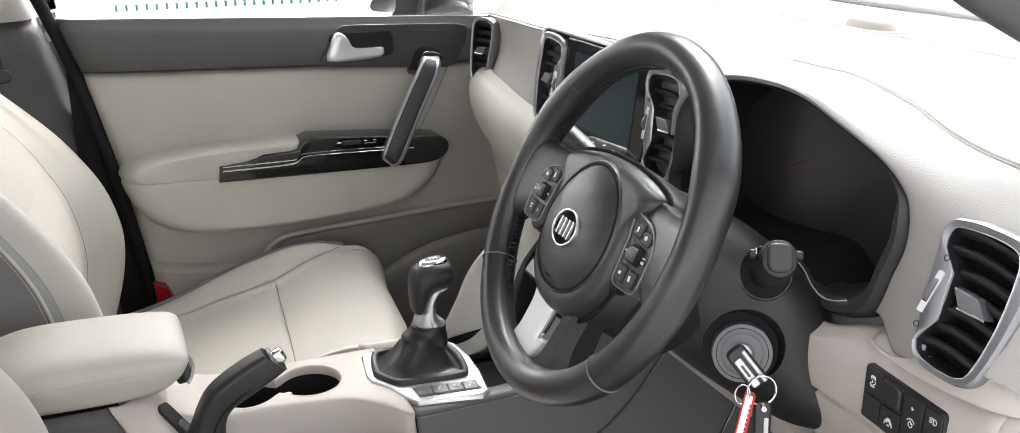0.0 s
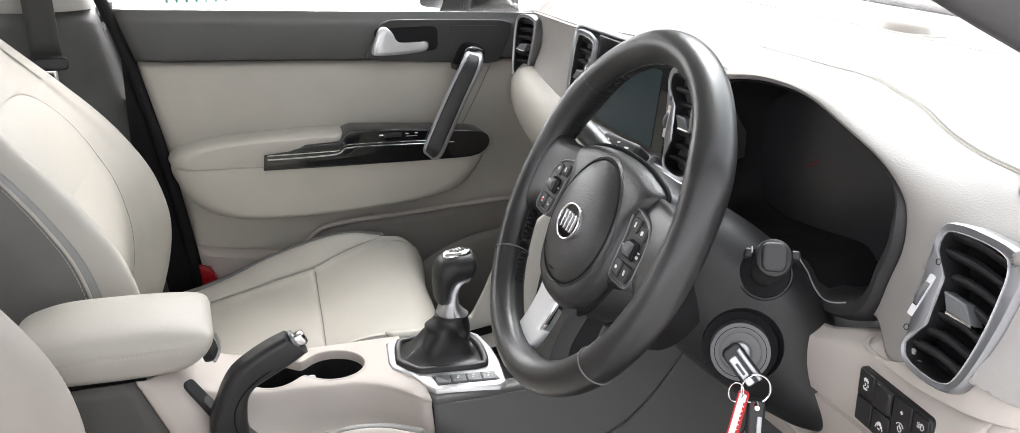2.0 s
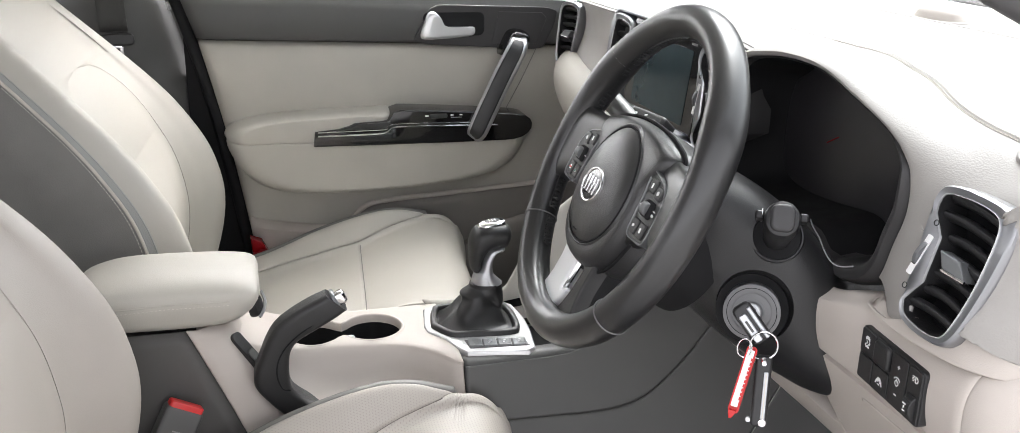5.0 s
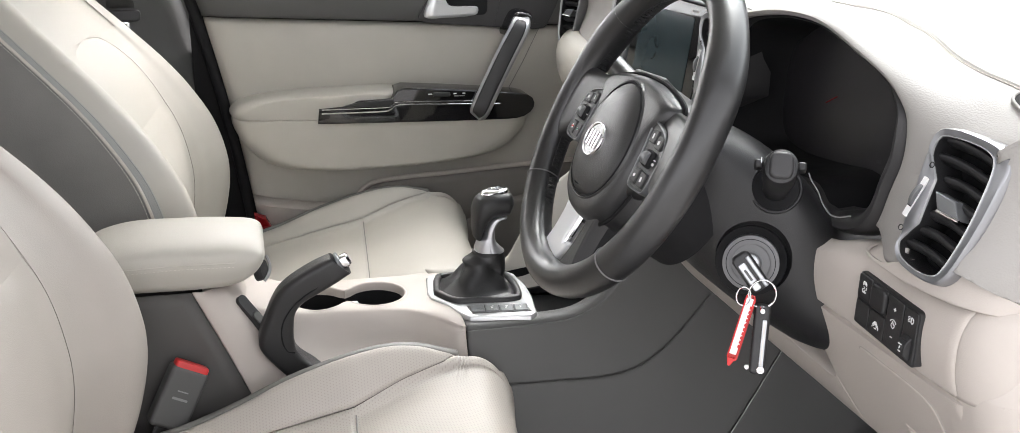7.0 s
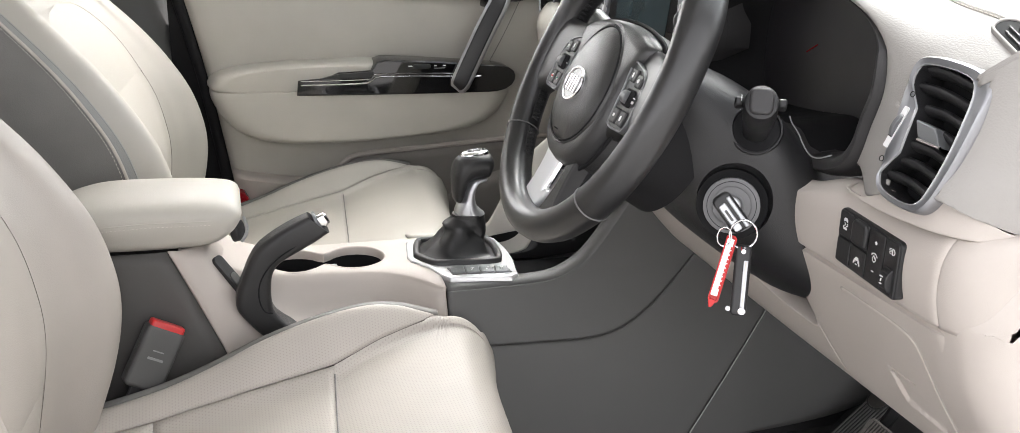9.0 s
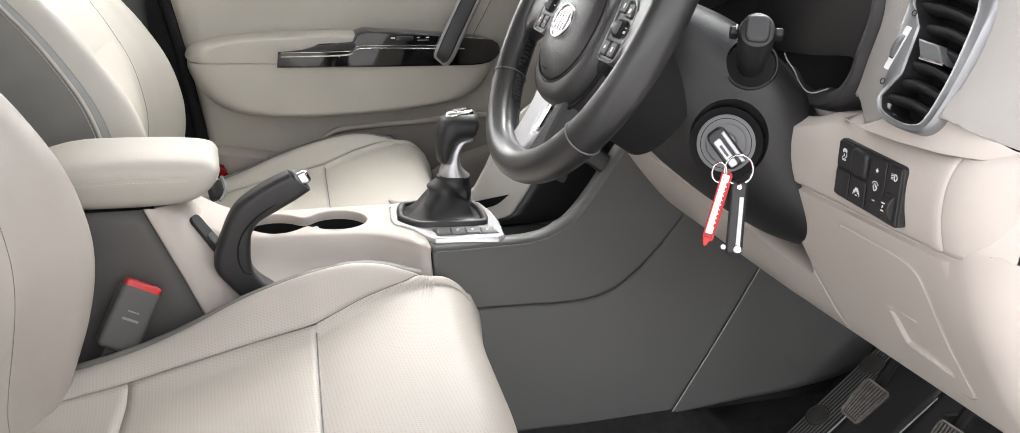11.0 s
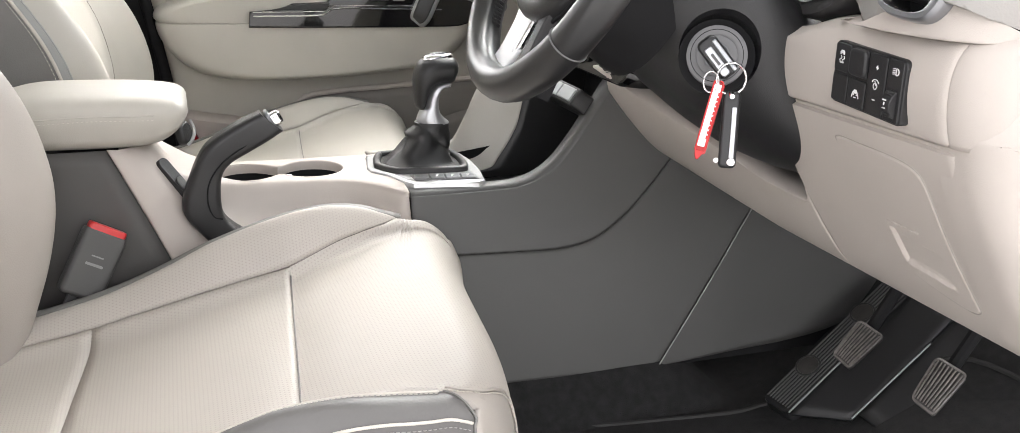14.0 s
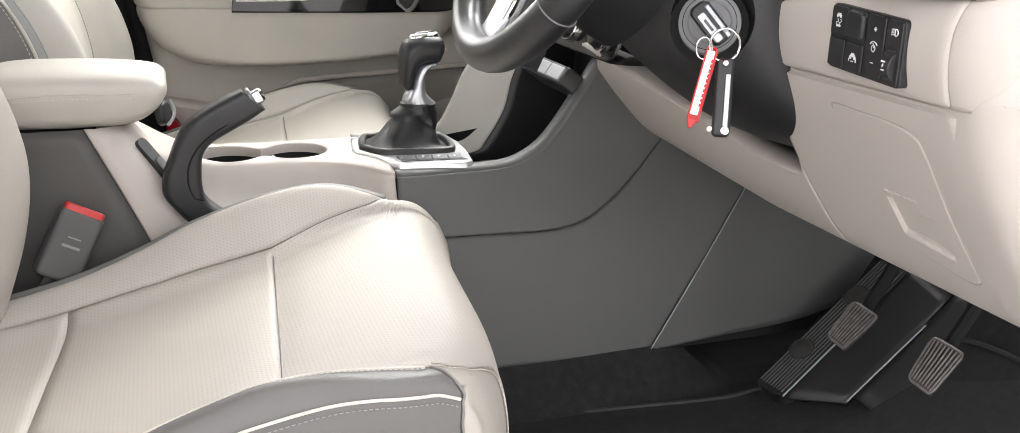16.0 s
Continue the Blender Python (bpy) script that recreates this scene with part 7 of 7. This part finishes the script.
    lip = [sec(k, seam_near(k)) + off + V(0.0010, -0.0006, 0.001) for k in range(wrap_row(21), iend, 2)]
    part("corner_seam", tube(spline([tuple(q) for q in lip], 40), 0.0012, 6), worn, seat)
    stitches([sec(k, seam_near(k) - 0.9) + off + V(0.0012, -0.0010, 0.0006) for k in range(wrap_row(21), iend, 2)], thread_white, seat, up=(0.5, -0.8, 0), length=0.0034, gap=0.005, r=0.0005)
    for j, s in ((14, -1), (69, 1)):
        line = [sec(k, j + (1.3 * max(0.0, 1 - k / 50) if s < 0 else 0.0)) + off + V(0, 0.0015 * s, 0) for k in range(0, (wrap_row(15) if s < 0 else tip) + 1, 2)]
        part("piping", tube(line, 0.0014, 8), thread_white, seat)
        stitches([p + V(0, 0.0015 * s, -0.006) for p in line], thread_grey, seat, up=(0, s, 0), length=0.0030, gap=0.0044, r=0.0005)
    part("seat_base", box((0.05 + off.x, off.y, 0.475 + off.z), (0.52, 0.40, 0.10)), black_plastic, seat, bevel=0.02)
    for sy in (-0.19, 0.19):
        part("seat_rail", box((0.05 + off.x, off.y + sy, 0.415 + off.z), (0.56, 0.04, 0.05)), black_matt, seat, bevel=0.005)

    # backrest: crest line of the bolsters, centre set back
    crest = [(0.575, -0.150), (0.62, -0.136), (0.69, -0.112), (0.75, -0.100), (0.80, -0.101), (0.866, -0.118), (0.93, -0.152), (0.98, -0.187), (1.04, -0.238), (1.10, -0.292), (1.16, -0.345), (1.22, -0.395)]
    depth = [(0.575, 0.03), (0.62, 0.045), (0.69, 0.056), (0.80, 0.058), (0.90, 0.050), (1.0, 0.036), (1.08, 0.020), (1.16, 0.008), (1.22, 0.0)]
    width = [(0.575, 0.215), (0.65, 0.224), (0.75, 0.228), (0.85, 0.226), (0.95, 0.218), (1.05, 0.200), (1.13, 0.180), (1.22, 0.150)]
    hinge = V(-0.16, 0, 0.56)
    rot = Matrix.Rotation(radians(-recline), 4, "Y")
    nz, nj = 90, 97
    back = []
    for i in range(nz):
        z = 0.575 + 0.645 * i / (nz - 1)
        xc, dp, w = lerp_table(crest, z), lerp_table(depth, z), lerp_table(width, z) - (0.010 if perf else 0.0)
        half = [(0.0, xc - dp), (0.07, xc - dp), (0.125, xc - dp * 0.96), (0.158, xc - dp * 0.62), (w - 0.035, xc - 0.008), (w - 0.012, xc), (w + 0.002, xc - 0.012), (w + 0.008, xc - 0.035), (w + 0.010, xc - 0.06), (w + 0.008, xc - 0.14), (w - 0.005, xc - 0.24)]
        full = [(-y, x) for y, x in half[:0:-1]] + half
        row = []
        for dy, x in spline(full, nj):
            p = V(x + 0.085 * dy, dy, z + 0.30 * (xc - x) * 0.6)
            row.append((rot @ (p - hinge)) + hinge + off)
        back.append(row)

    def bsec(i, j):
        row = back[i]
        k = min(int(j), len(row) - 2)
        return row[k].lerp(row[k + 1], j - k)

    def bpatch(i0, i1, j0, j1, puff=0.0, m=None, tail=True, head=True):
        f0 = j0 if callable(j0) else (lambda i: j0)
        f1 = j1 if callable(j1) else (lambda i: j1)
        m = m or int(abs(f1(i0) - f0(i0))) + 1

        def at_(u, v):
            i = int(round(i0 + u * (i1 - i0)))
            a, b = f0(i), f1(i)
            p = bsec(i, a + (b - a) * v).copy()
            if puff:
                e = min(u if head else 1, 1 - u if tail else 1) * (i1 - i0)
                f = min(v, 1 - v) * (b - a)
                p.x -= puff * (1 - math.sin(math.pi / 2 * min(1, (e + 0.3) / 4) * min(1, (f + 0.6) / 5)))
            return p
        return sheet(at_, i1 - i0 + 1, m)

    def zrow(z):
        return int(round((z - 0.575) / 0.645 * (nz - 1)))
    i1, i2, i3 = zrow(0.70), zrow(0.905), zrow(1.045)
    ia_ = zrow(0.955)

    def half_pad(i):
        """Half width of the centre panel in columns: closes in an arch at the shoulders."""
        k = max(0.0, min(1.0, (i - ia_) / (i3 - ia_)))
        return 0.4 + (10.6 if not perf else 8.2) * math.sqrt(max(0.0, 1 - k ** 2.6))
    part("lumbar_pad", bpatch(0, i1, lambda i: 48 - half_pad(i), lambda i: 48 + half_pad(i), 0.003), worn, seat, "cream leather backrest pad")
    part("middle_pad", bpatch(i1, i2, lambda i: 48 - half_pad(i), lambda i: 48 + half_pad(i), 0.003), worn, seat, "cream leather backrest pad")
    part("shoulder_pad", bpatch(i2, i3, lambda i: 48 - half_pad(i), lambda i: 48 + half_pad(i), 0.003), worn, seat, "cream leather arched shoulder pad")
    part("back_crown", bpatch(i3, nz - 1, 12.5, 80, 0.002, head=False), worn, seat, "cream leather crown of the backrest")
    part("back_bolster", bpatch(0, i3, lambda i: 48 + half_pad(i), 80, 0.002, m=40, tail=False), worn, seat, "cream leather backrest bolster")
    part("back_bolster", bpatch(0, i3, 12.5, lambda i: 48 - half_pad(i), 0.002, m=44, tail=False), worn, seat, "cream leather backrest bolster")
    part("bolster_band", bpatch(0, nz - 1, 80, 86), worn if perf else pale_grey_leather, seat, "leather band on the bolster")
    part("bolster_band", bpatch(0, nz - 1, 10, 12.5), pale_grey_leather, seat, "pale grey leather band on the bolster")
    part("back_side", bpatch(0, nz - 1, 86, 96), grey_leather, seat, "dark grey leather backrest side")
    part("back_side", bpatch(0, nz - 1, 0, 10), grey_leather, seat, "dark grey leather backrest side")
    for j, s in ((10, -1), (86, 1)):
        line = [back[k][j] for k in range(0, nz, 2)]
        part("back_piping", tube([p + V(0, 0.001 * s, 0) for p in line], 0.0022, 8), grey_leather if perf and s > 0 else thread_white, seat)
        stitches([p + V(-0.006, 0.0012 * s, 0) for p in line], thread_white, seat, up=(0, s, 0), gap=0.006, length=0.0038, r=0.0006)
    for j, s in ((12.5, -1), (80, 1)):
        line = [bsec(k, j) for k in range(0, nz, 2)]
        if not (perf and s > 0):
            part("back_piping", tube(line, 0.0012, 6), pale_grey_leather, seat)
    for s_ in (-1, 1):
        part("back_seam", tube([bsec(k, 48 + s_ * half_pad(k)) + V(-0.0028, 0, 0) for k in range(0, i3 + 1, 1)], 0.0007, 6), worn, seat)
        j = 48 + s_ * 32
    # back shell
    part("back_shell", sheet(lambda u, v: back[int(round(v * (nz - 1)))][0].lerp(back[int(round(v * (nz - 1)))][96], u) + V(-0.03 * math.sin(math.pi * u), 0, 0), 12, nz), grey_plastic, seat, solid=0.006)
    return seat


build_seat("driver_seat", "cream perforated leather driver's seat with grey sides", (0.0, -0.368, 0.0))
build_seat("passenger_seat", "cream leather passenger seat with grey sides, set forward", (0.10, 0.368, 0.0), 2.0, False)

# belt buckles on their stalks
def buckle(label, c, n, lean, turn=0.0):
    b = thing("belt_buckle", label, "buckle", tuple(c), "belt buckles")
    m = frame_of(c, n) @ Matrix.Rotation(lean, 4, "Z")
    case = part("case", slab(rrect(0.048, 0.080, 0.006, 5, cy=-0.040), m, 0.011, 0.005, base=-0.011), grey_plastic, b, "dark grey plastic case")
    top = m @ Matrix.Rotation(-math.pi / 2, 4, "X")
    part("release_button", slab(rrect(0.043, 0.019, 0.004, 5), top, 0.006, 0.0025, base=-0.004), red_plastic, b, "bright red release button")
    marks(m, [(0.0, -0.030, 0.014, 0.0016, 0), (0.0, -0.040, 0.020, 0.003, 0)], case, 0.0112, grey_mark, "faint_bars")
    part("stalk", box((0, -0.11, 0), (0.024, 0.08, 0.006), m), black_plastic, b, bevel=0.002)
    return b


buckle("dark seat belt buckle with red button beside the driver's seat", V(-0.040, -0.100, 0.700), (0.25, -0.95, 0.15), radians(-30))
buckle("dark seat belt buckle with red button beside the passenger seat", V(0.0585, 0.116, 0.719), (0.1, -0.9, 0.45), radians(-27))
# plastic seat hinge cover beside the tunnel
hinge_cover = thing("hinge_cover", "grey plastic hinge cover between seat and console", "trim", (-0.10, -0.12, 0.56))
part("cover", slab(spline([(-0.19, 0.585), (-0.12, 0.612), (-0.03, 0.620), (0.0, 0.60), (-0.01, 0.56), (-0.15, 0.54), (-0.2, 0.55)], 40, True), frame_of((0, -0.135, 0), (0, -1, 0)), 0.03, 0.008, base=0), grey_plastic, hinge_cover)

# passenger's shoulder belt with its guide and tongue
belt_thing = thing("seat_belt", "dark grey seat belt hanging at the centre pillar", "seat belt", (-0.16, 0.68, 1.05))
strap = part("strap", sheet(lambda u, v: V(-0.185 + 0.048 * u - 0.012 * v, 0.668 - 0.05 * v + 0.003 * math.sin(3 * u), 1.06 + 0.45 * v), 6, 20), webbing, belt_thing, solid=0.002)
part("strap_low", sheet(lambda u, v: V(-0.185 + 0.048 * u, 0.672, 0.60 + 0.40 * v), 4, 10), webbing, belt_thing, solid=0.002)
gm = frame_of((-0.160, 0.664, 1.046), (0.15, -1, 0.1))
part("tongue_grip", slab(rrect(0.066, 0.022, 0.008), gm, 0.010, 0.004, base=-0.006), black_plastic, belt_thing, "black tongue grip")
part("tongue", ring(rrect(0.030, 0.034, 0.006, cx=-0.002, cy=-0.026), gm, 0.007, 0.003, 0.001, base=-0.001), chrome, belt_thing, "steel belt tongue")

# ---- pedals, foot rest, mat ----
def pedal(label, corners, n):
    """corners: upper left, upper right, lower right, lower left of the rubber pad."""
    a, b, c, d = (Vector(q) for q in corners)
    ctr = (a + b + c + d) / 4
    t = thing("pedal", label, "pedal", tuple(ctr), "pedals")
    ex, ey = ((b - a) + (c - d)).normalized(), ((a - d) + (b - c)).normalized()
    nn = ex.cross(ey).normalized()
    if nn.x > 0:
        nn = -nn
    w0, w1, h = (b - a).length, (c - d).length, ((a - d).length + (b - c).length) / 2

    def at(u, v, lift=0.0):
        p = d.lerp(c, u).lerp(a.lerp(b, u), v)
        return p + nn * (lift + 0.006 * (1 - (2 * v - 1) ** 2) - 0.003 * (2 * u - 1) ** 2)
    outline = rrect(1, 1, 0.12, 5, 0.5, 0.5)
    pad = part("pad", loft([[at(x, y, -0.010) for x, y in outline], [at(x, y, 0.0) for x, y in outline], [at(0.5 + (x - 0.5) * 0.97, 0.5 + (y - 0.5) * 0.97, 0.002) for x, y in outline]]), rubber, t, "worn black rubber pad")
    for k in range(8):
        u = 0.10 + 0.8 * k / 7
        part("rib", tube([at(u + 0.03 * math.sin(math.pi * j / 8), 0.06 + 0.88 * j / 8, 0.002) for j in range(9)], 0.0011, 6), worn_rubber, pad)
    part("rim", tube([at(x, y, 0.0015) for x, y in rrect(0.98, 0.98, 0.12, 5, 0.5, 0.5)], 0.0016, 6, True), worn_rubber, pad)
    part("arm", tube(spline([ctr - nn * 0.012, ctr - nn * 0.04 + V(0.01, 0, 0.03), ctr + V(0.10, 0.0, 0.16), ctr + V(0.14, 0.0, 0.30)], 12), 0.008, 8), black_matt, t)
    return t


pedal("ribbed rubber clutch pedal, edges worn", [(0.835, -0.334, 0.583), (0.848, -0.366, 0.573), (0.806, -0.362, 0.534), (0.797, -0.340, 0.544)], None)
pedal("ribbed rubber brake pedal, edges worn", [(0.852, -0.451, 0.585), (0.868, -0.484, 0.575), (0.826, -0.486, 0.532), (0.816, -0.460, 0.542)], None)

# foot rest: long ribbed wedge with two round pads
rest = thing("foot_rest", "black ribbed plastic foot rest with round pads", "foot rest", (0.9, -0.24, 0.42))
e1 = (V(0.848, -0.234, 0.466) - V(0.786, -0.228, 0.423)).normalized()
rn = V(-e1.z, -0.10, e1.x).normalized()
RM_ = frame_of((0.786, -0.232, 0.424), rn, e1) @ Matrix.Rotation(0.19, 4, "Z")   # local y up the rest, local x across
L_, CX = 0.27, 0.0125
wedge = part("wedge", loft([[RM_ @ V(x, y, z) for x, y in rrect(w, L_, 0.010, 5, CX, L_ / 2)] for w, z in ((0.054, -0.10), (0.051, -0.003), (0.047, 0.0))]), black_plastic, rest)
for k in range(9):
    x = CX - 0.020 + 0.005 * k
    part("rib", tube([RM_ @ V(x, 0.008, 0.001), RM_ @ V(x, L_ - 0.02, 0.001)], 0.0011, 6), grey_plastic, wedge)
for y in (0.0755, 0.186):
    rp = part("round_pad", cyl(RM_ @ Matrix.Translation((0.0055, y, 0)), 0.0150, -0.002, 0.0035, 32, lip=0.001), rubber, wedge)
    part("pad_ring", ring(circle(0.0180, 36), RM_ @ Matrix.Translation((0.0055, y, 0)), 0.0028, 0.003, 0.001), black_plastic, rp)
# smooth flank panel beside the rest with bright edge strips
part("flank", sheet(lambda u, v: RM_ @ V(0.038 + 0.068 * u, 0.002 + 0.045 * u + (L_ - 0.065 * u) * v, -0.001 - 0.012 * u), 8, 12), black_plastic, rest, "smooth black flank panel", solid=0.004)
part("edge_strip", tube([RM_ @ V(0.0385, 0.004, 0.0), RM_ @ V(0.0385, 0.14, 0.0)], 0.0013, 6), key_silver, rest)
part("edge_strip", tube([RM_ @ V(0.1075, 0.048, -0.010), RM_ @ V(0.111, 0.196, -0.010)], 0.0012, 6), key_silver, rest)
part("outer_panel", sheet(lambda u, v: RM_ @ V(0.108 + 0.045 * u, 0.06 + (L_ - 0.06) * v, -0.013 - 0.012 * u), 6, 10), black_plastic, rest, solid=0.004)

# loose felt mat with a bound edge over the driver's floor
mat_thing = thing("floor_mat", "black felt floor mat with bound edge in the driver's footwell", "mat", (0.6, -0.45, FLOOR + 0.01))
mat_edge = [(0.30, -0.190), (0.45, -0.186), (0.60, -0.203), (0.729, -0.213), (0.790, -0.210), (0.811, -0.222), (0.815, -0.239), (0.837, -0.256), (0.87, -0.278), (0.90, -0.295), (0.95, -0.32), (0.985, -0.38), (0.99, -0.55), (0.97, -0.66), (0.90, -0.70), (0.60, -0.70), (0.30, -0.70)]
mo = spline(mat_edge, 90, True)


def mat_z(x, y):
    return floor_z(x) + 0.012 + 0.010 * max(0, 1 - (y + 0.70) / 0.02 * -1) * 0 + 0.004 * noise.noise((x * 6, y * 6, 3))


cxm, cym = 0.62, -0.45
part("felt", loft([[V(cxm + (x - cxm) * s, cym + (y - cym) * s, mat_z(cxm + (x - cxm) * s, cym + (y - cym) * s) + h) for x, y in mo] for s, h in ((1.0, -0.006), (1.0, 0.0), (0.85, 0.0), (0.7, 0), (0.55, 0), (0.4, 0), (0.25, 0), (0.08, 0))]), carpet, mat_thing)
part("binding", tube([V(x, y, mat_z(x, y)) for x, y in mo], 0.0035, 6, True), material("mat_binding", (0.03, 0.03, 0.03), 0.8, vary=0.2), mat_thing)
